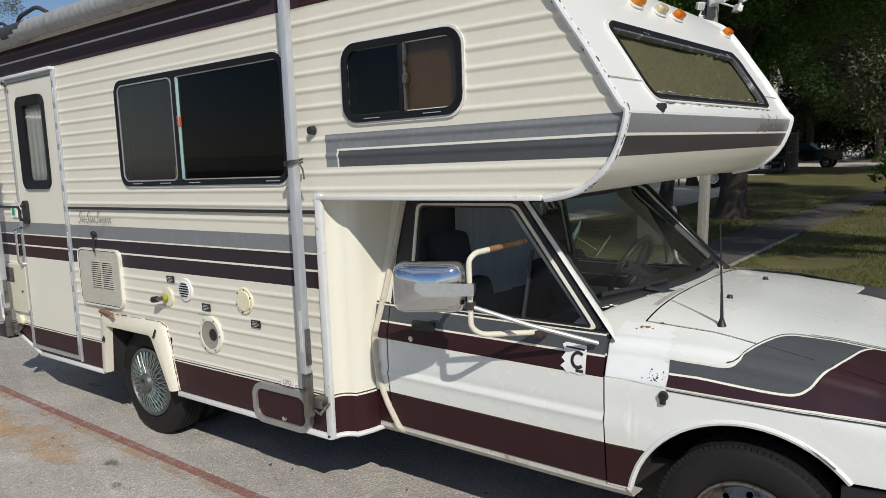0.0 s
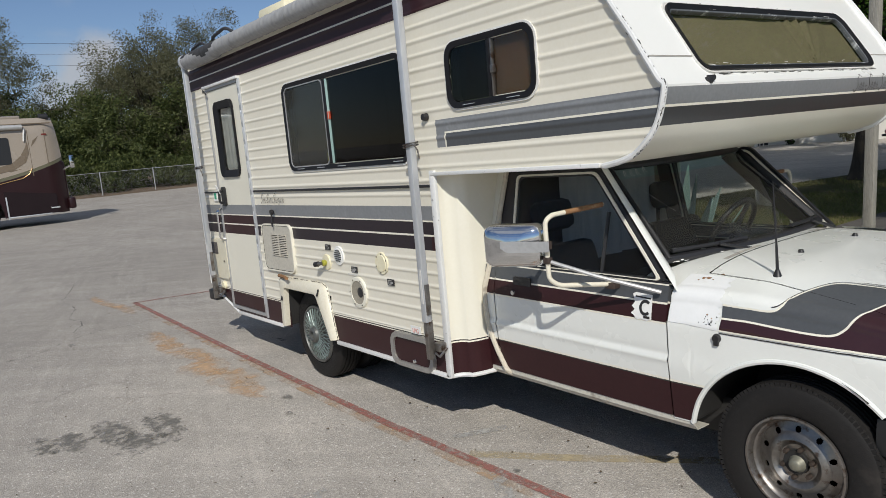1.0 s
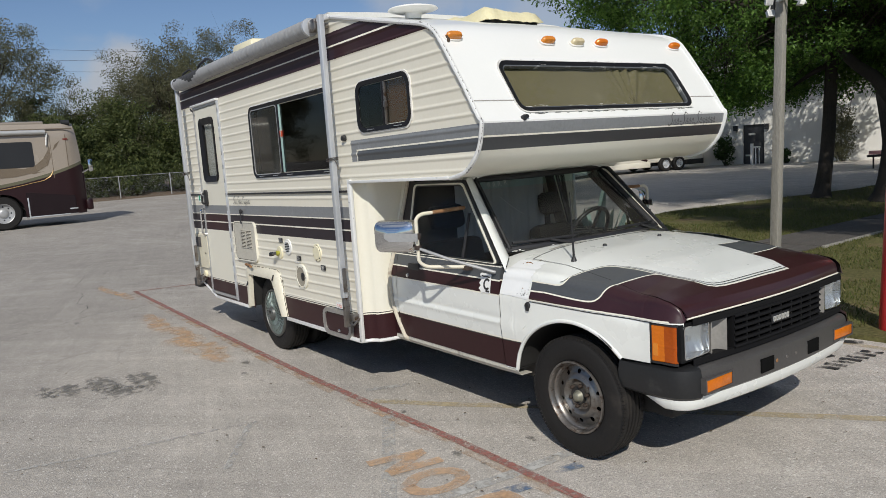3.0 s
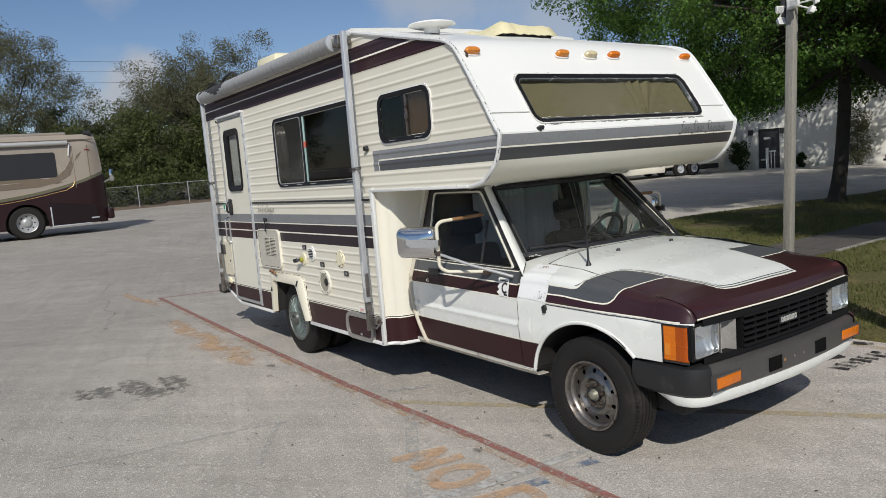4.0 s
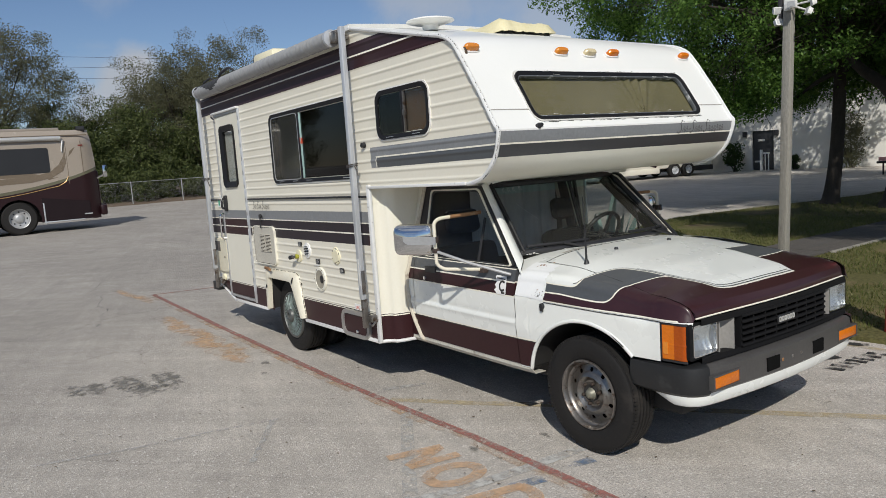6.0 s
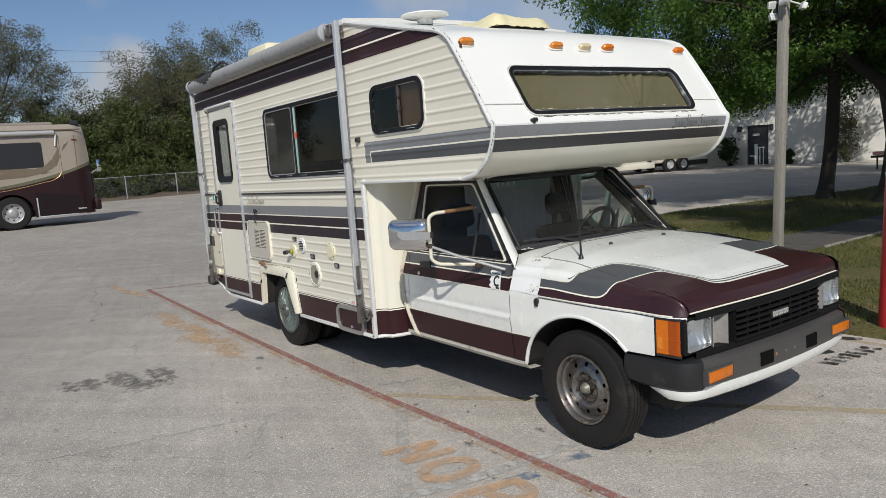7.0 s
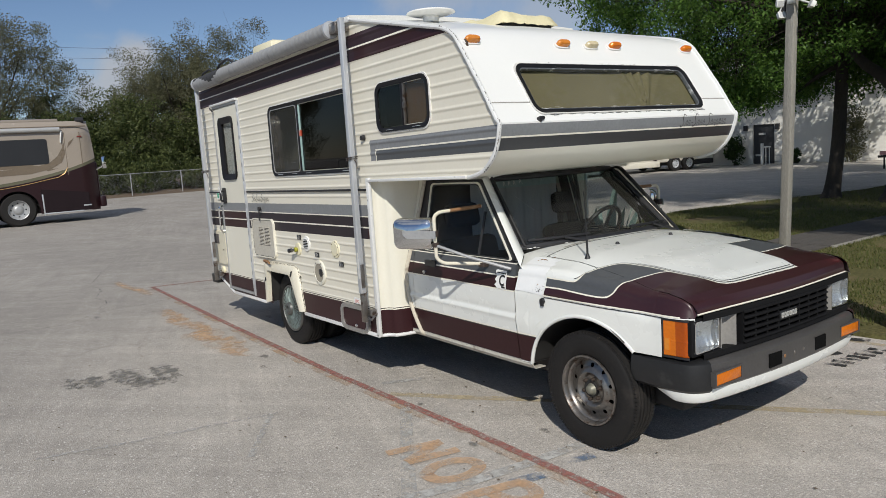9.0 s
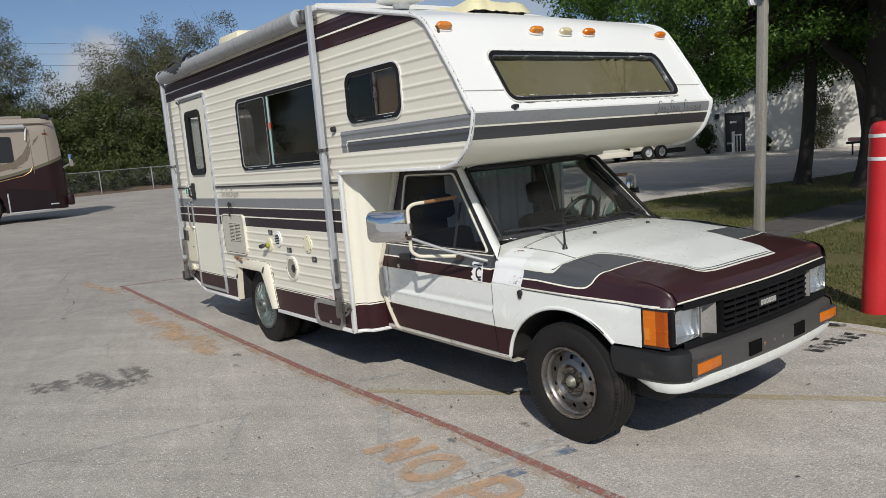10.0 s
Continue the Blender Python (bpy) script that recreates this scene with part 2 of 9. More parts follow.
    warp.blend_type, warp.inputs["Fac"].default_value = "ADD", 0.5
    l.new(tc.outputs["Object"], warp.inputs["Color1"])
    l.new(tex(0.9, 6).outputs["Color"], warp.inputs["Color2"])
    crack = n.new("ShaderNodeTexVoronoi")
    crack.feature = "DISTANCE_TO_EDGE"
    crack.inputs["Scale"].default_value = 0.42
    l.new(warp.outputs["Color"], crack.inputs["Vector"])
    gap = ramp(crack.outputs["Distance"], (0.0, (0.26, 0.26, 0.26)), (0.003, (0, 0, 0)))
    part_crack = mix("MULTIPLY", 1.0, gap, ramp(tex(0.5, 3).outputs["Fac"], (0.40, (0, 0, 0)), (0.58, (1, 1, 1))))
    colour = mix("MIX", part_crack, colour, (0.09, 0.085, 0.08))
    l.new(colour, b.inputs["Base Color"])
    b.inputs["Roughness"].default_value = 0.88
    b.inputs["Specular IOR Level"].default_value = 0.3
    bp = n.new("ShaderNodeBump")
    bp.inputs["Strength"].default_value, bp.inputs["Distance"].default_value = 0.5, 0.006
    l.new(vor.outputs["Distance"], bp.inputs["Height"])
    bp2 = n.new("ShaderNodeBump")
    bp2.inputs["Strength"].default_value, bp2.inputs["Distance"].default_value = 0.25, 0.02
    l.new(tex(14, 8).outputs["Fac"], bp2.inputs["Height"])
    l.new(bp.outputs["Normal"], bp2.inputs["Normal"])
    l.new(bp2.outputs["Normal"], b.inputs["Normal"])
    return m


def grass_mat():
    m = mat("mown grass with bare sandy spots", (0.112, 0.105, 0.042), 0.9, var=0.42, scale=1.4, fine=30, fvar=0.25, bump=0.9, bscale=45,
            stain=(0.20, 0.145, 0.085), stain_at=0.56, stain_scale=1.3, spec=0.2)
    return m


CREAM = mat("cream aluminium siding", (0.745, 0.71, 0.605), 0.38, var=0.05, scale=1.5, fvar=0.03, stain=(0.50, 0.45, 0.37), stain_at=0.70, stain_scale=2.6)
SMOOTH = mat("cream gelcoat", (0.76, 0.735, 0.63), 0.32, var=0.04, scale=2, fvar=0.02, stain=(0.5, 0.44, 0.34), stain_at=0.74, stain_scale=5, coat=0.2)
CAPW = mat("white gelcoat cap", (0.82, 0.825, 0.80), 0.30, var=0.03, scale=2, fvar=0.02, stain=(0.55, 0.52, 0.45), stain_at=0.76, stain_scale=6, coat=0.25)
TRUCKW = mat("white truck paint", (0.785, 0.80, 0.765), 0.28, var=0.04, scale=3, fvar=0.02, stain=(0.55, 0.48, 0.38), stain_at=0.75, stain_scale=7, coat=0.4)
PRIMER = mat("fresh white touch-up paint", (0.80, 0.812, 0.81), 0.42, var=0.06, scale=9, fvar=0.04, stain=(0.74, 0.73, 0.69), stain_at=0.62, stain_scale=14)
GREY = mat("grey stripe paint", (0.205, 0.215, 0.225), 0.35, var=0.12, scale=4, fvar=0.05, stain=(0.33, 0.34, 0.35), stain_at=0.60, stain_scale=3)
DGREY = mat("slate stripe paint", (0.075, 0.080, 0.086), 0.38, var=0.10, scale=4, fvar=0.04, stain=(0.14, 0.15, 0.16), stain_at=0.66, stain_scale=3)
CAPD = mat("charcoal stripe paint", (0.042, 0.043, 0.047), 0.40, var=0.10, scale=4, fvar=0.04)
DUSK = mat("dark plum-grey stripe", (0.031, 0.024, 0.029), 0.45, var=0.15, scale=4, fvar=0.05, spec=0.22)
MAROON_C = mat("weathered maroon coach paint", (0.034, 0.0115, 0.0135), 0.38, var=0.15, scale=5, fvar=0.05, stain=(0.046, 0.020, 0.021), stain_at=0.68, stain_scale=6, spec=0.25)
MAROON = mat("maroon paint", (0.036, 0.0115, 0.0135), 0.33, var=0.15, scale=5, fvar=0.05, stain=(0.050, 0.020, 0.021), stain_at=0.68, stain_scale=6, coat=0.25)
PLUM = mat("deep plum stripe", (0.036, 0.019, 0.026), 0.5, var=0.15, scale=4, fvar=0.05, spec=0.3)
PILLAR = mat("dark maroon-black pillar", (0.020, 0.014, 0.016), 0.45, var=0.2, scale=6)
PIN = mat("ivory pinstripe", (0.80, 0.77, 0.66), 0.4, var=0.05)
TRIM = mat("white aluminium edge trim", (0.74, 0.745, 0.735), 0.42, metal=0.1, var=0.06, scale=12, stain=(0.10, 0.09, 0.08), stain_at=0.64, stain_scale=26)
ALU = mat("anodised aluminium", (0.50, 0.52, 0.545), 0.36, metal=0.35, var=0.08, scale=4, fvar=0.05, stretch=(1, 1, 0.2))
CHROME = mat("chrome", (0.72, 0.73, 0.74), 0.06, metal=1.0, var=0.05, scale=8, rough_var=0.03)
DISC = mat("dark rust-stained wheel disc", (0.24, 0.23, 0.215), 0.34, metal=0.9, var=0.4, scale=14, stain=(0.10, 0.065, 0.045), stain_at=0.55, stain_scale=24, rough_var=0.15)
AGAVE = mat("blue-green agave leaf", (0.22, 0.32, 0.29), 0.55, var=0.2, scale=5, stretch=(1, 1, 0.3))
STEEL = mat("worn steel rim", (0.25, 0.235, 0.22), 0.36, metal=0.85, var=0.4, scale=9, stain=(0.095, 0.06, 0.04), stain_at=0.51, stain_scale=18, rough_var=0.15)
HUB_F = mat("dull olive hub cap", (0.22, 0.215, 0.17), 0.5, metal=0.4, var=0.2, scale=30)
RUST_N = mat("rust-brown wheel nut", (0.060, 0.045, 0.036), 0.6, metal=0.4, var=0.3, scale=40)
RUBBER = mat("tyre rubber", (0.0145, 0.0135, 0.013), 0.7, var=0.25, scale=6, fvar=0.08, bump=0.2, bscale=200, stain=(0.032, 0.028, 0.025), stain_at=0.60, stain_scale=5, spec=0.3)
BLACK = mat("black plastic", (0.018, 0.018, 0.02), 0.45, var=0.2, scale=8, fvar=0.06)
BUMP_P = mat("faded black bumper plastic", (0.0135, 0.014, 0.015), 0.42, var=0.2, scale=5, fvar=0.08, stain=(0.04, 0.04, 0.04), stain_at=0.6, stain_scale=4)
BUMP_G = mat("grey bumper paint", (0.064, 0.061, 0.060), 0.36, var=0.15, scale=4, fvar=0.06, stain=(0.085, 0.08, 0.075), stain_at=0.62, stain_scale=7)
SEAL = mat("white sealant bead", (0.78, 0.77, 0.73), 0.6, var=0.1, scale=30, stain=(0.25, 0.23, 0.2), stain_at=0.66, stain_scale=40, bump=0.5, bscale=150)
FRAME = mat("black window frame", (0.010, 0.010, 0.012), 0.5, var=0.2, scale=10, spec=0.25)
VINYL = mat("grey awning vinyl", (0.32, 0.325, 0.33), 0.6, var=0.3, scale=11, stretch=(3, 1, 1), fvar=0.04, bump=0.12, bscale=24, stain=(0.14, 0.14, 0.145), stain_at=0.62, stain_scale=3)
VINYL_D = mat("dark mildewed awning cloth", (0.035, 0.036, 0.04), 0.8, var=0.4, scale=9, bump=0.6, bscale=40)
ROOF = mat("chalky white roof", (0.66, 0.66, 0.63), 0.7, var=0.1, scale=3)
YELLOWED = mat("yellowed white plastic", (0.74, 0.69, 0.50), 0.5, var=0.08, scale=8)
TARP = mat("pale yellow vinyl cover", (0.72, 0.66, 0.42), 0.6, var=0.1, scale=6, bump=0.6, bscale=14)
WHITEP = mat("white plastic", (0.76, 0.76, 0.73), 0.4, var=0.05, scale=8)
RUST = mat("rusty steel", (0.26, 0.135, 0.06), 0.8, var=0.4, scale=25, bump=0.6, bscale=80, stain=(0.42, 0.30, 0.18), stain_at=0.58, stain_scale=30)
TUBE = mat("chipped cream steel tube", (0.70, 0.66, 0.54), 0.4, var=0.08, scale=14, stain=(0.26, 0.12, 0.05), stain_at=0.63, stain_scale=24)
AMBER = mat("amber lens plastic", (0.60, 0.150, 0.006), 0.22, var=0.16, scale=20, fine=90, fvar=0.05, bump=0.2, bscale=60, coat=0.25, spec=0.35)
AMBER_L = mat("bright amber lens", (0.64, 0.215, 0.018), 0.25, var=0.10, scale=20, bump=0.3, bscale=60, coat=0.5)
CLEARL = mat("pale clear lens", (0.62, 0.52, 0.32), 0.2, var=0.15, scale=30, coat=0.5)
AMBER_D = mat("deep orange lens plastic", (0.37, 0.066, 0.002), 0.2, var=0.16, scale=20, fine=90, fvar=0.05, bump=0.2, bscale=60, coat=0.25, spec=0.35)
LAMPGL = glass("fluted headlamp glass", (0.90, 0.92, 0.93), 0.05, 1.6, 0.09)
REFLECT = mat("headlamp reflector", (0.74, 0.75, 0.75), 0.30, metal=1.0, var=0.05, scale=22)
ALU_D = mat("dull aluminium", (0.40, 0.405, 0.41), 0.42, metal=0.35, var=0.12, scale=6, fvar=0.05, stain=(0.24, 0.23, 0.22), stain_at=0.62, stain_scale=14)
DARKGLASS = glass("smoked window glass", (0.22, 0.22, 0.23), 0.01, 1.36)
CLEAR = glass("clear window glass", (0.86, 0.87, 0.85), 0.01)
PALEGLASS = glass("pale sliding window glass", (0.46, 0.49, 0.44), 0.01, 1.40)
# the diffuse share here stands in for a bright reflection on the pane
SHEENGLASS = glass("sliding window glass with painted sheen", (0.50, 0.53, 0.48), 0.01, 1.40, 0.028)
SCREEN = glass("windscreen glass", (0.66, 0.69, 0.67), 0.01, 1.5, 0.010)
SCREEN_T = glass("green-tinted screen band", (0.58, 0.78, 0.75), 0.01)
CABGLASS = glass("cab side glass", (0.72, 0.74, 0.73), 0.01, 1.25, 0.010)
CURTAIN_O = mat("olive curtain behind the glass", (0.165, 0.145, 0.080), 0.9, var=0.22, scale=3, stretch=(1, 1.5, 1.5), fvar=0.05, stain=(0.22, 0.195, 0.12), stain_at=0.58, stain_scale=2)
CURTAIN_W = mat("white privacy curtain", (0.56, 0.56, 0.58), 0.9, var=0.15, scale=7, stretch=(4, 4, 0.4))
CURTAIN_B = mat("ochre-brown blind", (0.115, 0.050, 0.006), 0.8, var=0.12, scale=3)
FROST = mat("grey door curtain", (0.50, 0.52, 0.53), 0.8, var=0.12, scale=6, stretch=(4, 4, 0.5))
SEATC = mat("dark grey seat cloth", (0.019, 0.0175, 0.017), 0.9, var=0.2, scale=9)
DASH = mat("brown vinyl dashboard", (0.035, 0.028, 0.024), 0.6, var=0.15, scale=6, bump=0.2, bscale=150)
WOOD_IN = mat("brown wood interior panel", (0.075, 0.05, 0.032), 0.6, var=0.2, scale=2, stretch=(6, 1, 1))
CHASSIS = mat("black chassis steel", (0.02, 0.019, 0.018), 0.75, var=0.3, scale=6)
WIRE = mat("verdigris chrome wire", (0.27, 0.325, 0.31), 0.34, metal=0.6, var=0.25, scale=40, stain=(0.22, 0.36, 0.31), stain_at=0.55, stain_scale=30)
HUBG = mat("dull grey hub cap", (0.115, 0.12, 0.115), 0.45, metal=0.4, var=0.2, scale=25)
LIME = mat("lime plastic cap", (0.34, 0.33, 0.04), 0.4, var=0.15, scale=30)
RED_T = mat("red tape", (0.50, 0.07, 0.03), 0.5)
TEAL = mat("teal rubber strip", (0.30, 0.44, 0.42), 0.5, var=0.1, scale=20)
GREEN_S = mat("green sticker", (0.03, 0.30, 0.17), 0.5)
PAPER = mat("white paper tag", (0.80, 0.80, 0.78), 0.7)
LABEL_B = mat("black label plate", (0.02, 0.02, 0.022), 0.5)
LABEL_T = mat("label print", (0.55, 0.55, 0.53), 0.6)
RED_L = mat("pale red lettering", (0.62, 0.30, 0.27), 0.5)
SCRIPT = mat("black script paint", (0.025, 0.022, 0.022), 0.4)
# near-black pieces of this stand in for the shade inside gaps, slots and holes
GAP = mat("shut line shadow gap", (0.008, 0.008, 0.008), 0.95, spec=0.03)

ASPHALT = asphalt_mat()
GRASS = grass_mat()
BLADE = leaf("grass blades", (0.068, 0.098, 0.024), (0.190, 0.185, 0.068), 0.36)
LINE_R = worn("old red line paint", (0.38, 0.150, 0.125), 0.525, 24, 0.13, (0.31, 0.14, 0.115))
LINE_O = worn("old orange paint", (0.66, 0.46, 0.27), 0.49, 10, 0.22, (0.62, 0.37, 0.22))
PATCH_O = worn("faded orange paint patch", (0.64, 0.45, 0.27), 0.46, 6, 0.20, (0.60, 0.37, 0.21), fade=0.20)
LINE_O2 = worn("faded orange paint", (0.56, 0.40, 0.25), 0.40, 5, 0.16, (0.52, 0.34, 0.21))
LINE_Y = worn("faded yellow paint", (0.66, 0.55, 0.34), 0.47, 7, 0.20)
LINE_W = worn("scuffed white paint", (0.58, 0.57, 0.54), 0.52, 12, 0.10)
LINE_S = worn("thin pale scuff", (0.58, 0.57, 0.54), 0.46, 14, 0.10)
LINE_B = worn("faded blue paint", (0.14, 0.22, 0.34), 0.43, 9, 0.12)
LINE_K = worn("black bitumen patch", (0.035, 0.034, 0.033), 0.52, 8, 0.06)
OIL = worn("dark oil stain", (0.150, 0.143, 0.128), 0.50, 11.0, 0.10, (0.21, 0.20, 0.18), rough=0.7, fade=0.20)
CONCRETE = mat("weathered path concrete", (0.090, 0.081, 0.072), 0.9, var=0.5, scale=3.5, stretch=(5, 0.5, 1), fine=25, fvar=0.15, bump=0.5, bscale=30, stain=(0.08, 0.076, 0.07), stain_at=0.56, stain_scale=2)
WOODPOST = mat("weathered grey timber", (0.30, 0.285, 0.25), 0.85, var=0.22, scale=7, stretch=(9, 9, 0.5), fine=40, fvar=0.15, bump=0.6, bscale=14)
BOLL = mat("red bollard sleeve", (0.55, 0.025, 0.03), 0.35, var=0.10, scale=4, fvar=0.05)
REFL_W = mat("white reflective tape", (0.80, 0.80, 0.78), 0.4)
BARK = mat("grey oak bark", (0.042, 0.035, 0.028), 0.95, var=0.4, scale=5, stretch=(4, 4, 0.7), fine=30, fvar=0.2, bump=1.0, bscale=12)
LEAF_A = leaf("oak leaves", (0.032, 0.082, 0.016), (0.135, 0.245, 0.045), 0.42)
# paled and evened in tone to stand in for haze over distance
LEAF_B = leaf("hazy olive leaves", (0.105, 0.110, 0.062), (0.170, 0.166, 0.094), 0.42)
LEAF_D = leaf("mid-green thicket leaves", (0.032, 0.052, 0.018), (0.150, 0.175, 0.062), 0.42)
LEAF_C = leaf("deep green leaves", (0.022, 0.048, 0.012), (0.06, 0.10, 0.025))
STUCCO = mat("off-white stucco", (0.70, 0.685, 0.645), 0.9, var=0.07, scale=0.8, fvar=0.05, bump=0.3, bscale=30, stain=(0.5, 0.48, 0.43), stain_at=0.66, stain_scale=0.6)
DARKDOOR = mat("dark door", (0.02, 0.021, 0.024), 0.4)
GALV = mat("galvanised wire", (0.42, 0.43, 0.43), 0.5, metal=0.6, var=0.1)
MH_TAN = mat("tan coach paint", (0.315, 0.272, 0.226), 0.25, var=0.05, scale=1, coat=0.5)
MH_MAR = mat("dark maroon coach paint", (0.020, 0.0065, 0.0085), 0.35, var=0.1, scale=1, coat=0.15, spec=0.35)
MH_BR = mat("bronze coach paint", (0.16, 0.125, 0.09), 0.25, var=0.08, scale=1, coat=0.5)
MH_OLV = mat("olive coach paint", (0.12, 0.115, 0.075), 0.25, coat=0.5)
CREAM2 = mat("cream trailer skin", (0.70, 0.67, 0.58), 0.35, var=0.04, scale=1)
TRUCKB = mat("black car paint", (0.012, 0.012, 0.014), 0.18, coat=0.8)

# ---- building helpers ----
def part(name, bm, material, parent=None, label="", tilt=False, smooth=38, kind="", category="", group=""):
    """Link a bmesh as one mesh object, under a thing or a part if given."""
    if tilt:
        for v in bm.verts:
            v.co.z += SAG * (v.co.x + 1.1)
    me = bpy.data.meshes.new(name)
    bm.normal_update()
    bm.to_mesh(me)
    bm.free()
    for m in (material if isinstance(material, (list, tuple)) else [material]):
        me.materials.append(m)
    if smooth:
        me.polygons.foreach_set("use_smooth", [True] * len(me.polygons))
        me.set_sharp_from_angle(angle=radians(smooth))
    ob = new(name, me)
    if parent is not None:
        ob.parent = parent
    return tagged(ob, label, category, group, kind)


def thing(name, label, category, group="", at=(0, 0, 0)):
    ob = new(name)
    ob.location = at
    return tagged(ob, label, category, group)


def box(bm, x0, x1, y0, y1, z0, z1, bevel=0.0, mi=0):
    r = bmesh.ops.create_cube(bm, size=1)
    bmesh.ops.transform(bm, verts=r["verts"], matrix=Matrix.Translation(((x0 + x1) / 2, (y0 + y1) / 2, (z0 + z1) / 2)) @ Matrix.Diagonal((abs(x1 - x0), abs(y1 - y0), abs(z1 - z0), 1)))
    faces = {f for v in r["verts"] for f in v.link_faces}
    for f in faces:
        f.material_index = mi
    if bevel:
        edges = {e for v in r["verts"] for e in v.link_edges}
        bmesh.ops.bevel(bm, geom=list(edges), offset=bevel, segments=2, affect="EDGES", profile=0.5)
    return bm


def rrect(u0, u1, v0, v1, r, n=5):
    pts = []
    for cu, cv, a0 in ((u1 - r, v1 - r, 0), (u0 + r, v1 - r, 90), (u0 + r, v0 + r, 180), (u1 - r, v0 + r, 270)):
        for k in range(n + 1):
            a = radians(a0 + 90 * k / n)
            pts.append((cu + r * math.cos(a), cv + r * math.sin(a)))
    return pts


def put(axis, u, v, w):
    """A point from two in-plane coordinates and one along the axis."""
    return {"x": (w, u, v), "y": (u, w, v), "z": (u, v, w)}[axis]


def prism(bm, pts, axis, w0, w1, mi=0):
    a = [bm.verts.new(put(axis, u, v, w0)) for u, v in pts]
    b = [bm.verts.new(put(axis, u, v, w1)) for u, v in pts]
    fs = [bm.faces.new(a), bm.faces.new(b[::-1])]
    for i in range(len(a)):
        j = (i + 1) % len(a)
        fs.append(bm.faces.new((a[i], b[i], b[j], a[j])))
    for f in fs:
        f.material_index = mi
    bmesh.ops.recalc_face_normals(bm, faces=fs)
    return bm


def ring(bm, outer, inner, axis, w0, w1, mi=0, lift=0.0):
    """A frame between two outlines of as many points; lift draws its inner edge back from w0."""
    o0 = [bm.verts.new(put(axis, u, v, w0)) for u, v in outer]
    i0 = [bm.verts.new(put(axis, u, v, w0 + lift)) for u, v in inner]
    o1 = [bm.verts.new(put(axis, u, v, w1)) for u, v in outer]
    i1 = [bm.verts.new(put(axis, u, v, w1)) for u, v in inner]
    fs, n = [], len(outer)
    for k in range(n):
        j = (k + 1) % n
        for q in ((o0[k], o0[j], i0[j], i0[k]), (o1[k], i1[k], i1[j], o1[j]), (o0[k], o1[k], o1[j], o0[j]), (i0[k], i0[j], i1[j], i1[k])):
            fs.append(bm.faces.new(q))
    for f in fs:
        f.material_index = mi
    bmesh.ops.recalc_face_normals(bm, faces=fs)
    return bm


def tube(bm, pts, r, n=10, mi=0, flat=None, caps=True, taper=None):
    """A round (or, with flat, oval) bar along a line of points."""
    pts = [Vector(p) for p in pts]
    rings, side = [], None
    for i, p in enumerate(pts):
        d = (pts[min(i + 1, len(pts) - 1)] - pts[max(i - 1, 0)]).normalized()
        ref = Vector(flat) if flat else (Vector((0, 0, 1)) if abs(d.z) < 0.9 else Vector((1, 0, 0)))
        u = d.cross(ref).normalized()
        if side is not None and u.dot(side) < 0:
            u = -u
        side = u
        v = d.cross(u)
        rr = r if taper is None else r * (1 + (taper - 1) * i / (len(pts) - 1))
        rings.append([bm.verts.new(p + rr * (math.cos(2 * math.pi * k / n) * u + math.sin(2 * math.pi * k / n) * v)) for k in range(n)])
    fs = []
    for a, b in zip(rings, rings[1:]):
        for k in range(n):
            j = (k + 1) % n
            fs.append(bm.faces.new((a[k], a[j], b[j], b[k])))
    if caps:
        fs += [bm.faces.new(rings[0][::-1]), bm.faces.new(rings[-1])]
    for f in fs:
        f.material_index = mi
    bmesh.ops.recalc_face_normals(bm, faces=fs)
    return bm


def bend(pts, r, n=5):
    """Round off the corners of a line of points."""
    pts = [Vector(p) for p in pts]
    out = [pts[0]]
    for a, b, c in zip(pts, pts[1:], pts[2:]):
        d0, d1 = (a - b), (c - b)
        k = min(r, d0.length * 0.45, d1.length * 0.45)
        p, q = b + d0.normalized() * k, b + d1.normalized() * k
        for i in range(n + 1):
            t = i / n
            out.append(p * (1 - t) ** 2 + b * 2 * t * (1 - t) + q * t * t)
    out.append(pts[-1])
    return out


def lathe(bm, profile, n=32, mi=0, axis="y", at=(0, 0, 0), closed=False):
    """Turn a profile of (radius, height) round an axis."""
    rows = []
    for r, h in profile:
        row = []
        for k in range(n):
            a = 2 * math.pi * k / n
            c, s = r * math.cos(a), r * math.sin(a)
            p = {"y": (c, h, s), "z": (c, s, h), "x": (h, c, s)}[axis]
            row.append(bm.verts.new(Vector(p) + Vector(at)))
        rows.append(row)
    fs = []
    pairs = list(zip(rows, rows[1:])) + ([(rows[-1], rows[0])] if closed else [])
    for a, b in pairs:
        for k in range(n):
            j = (k + 1) % n
            fs.append(bm.faces.new((a[k], a[j], b[j], b[k])))
    for f in fs:
        f.material_index = mi
    bmesh.ops.remove_doubles(bm, verts=[v for row in rows for v in row], dist=1e-6)
    bmesh.ops.recalc_face_normals(bm, faces=[f for f in fs if f.is_valid])
    return bm


def face_to(bm, way):
    """Turn single sheets so that they look along a direction."""
    bm.normal_update()
    for f in bm.faces:
        if f.normal.dot(Vector(way)) < 0:
            f.normal_flip()
    return bm


def sheet(bm, grid, mi=0):
    """Faces over a grid of points."""
    vs = [[bm.verts.new(p) for p in row] for row in grid]
    for a, b in zip(vs, vs[1:]):
        for k in range(len(a) - 1):
            f = bm.faces.new((a[k], a[k + 1], b[k + 1], b[k]))
            f.material_index = mi
    return bm


def thicken(bm, d):
    bmesh.ops.recalc_face_normals(bm, faces=bm.faces[:])
    g = bmesh.ops.solidify(bm, geom=bm.faces[:], thickness=d)
    return bm


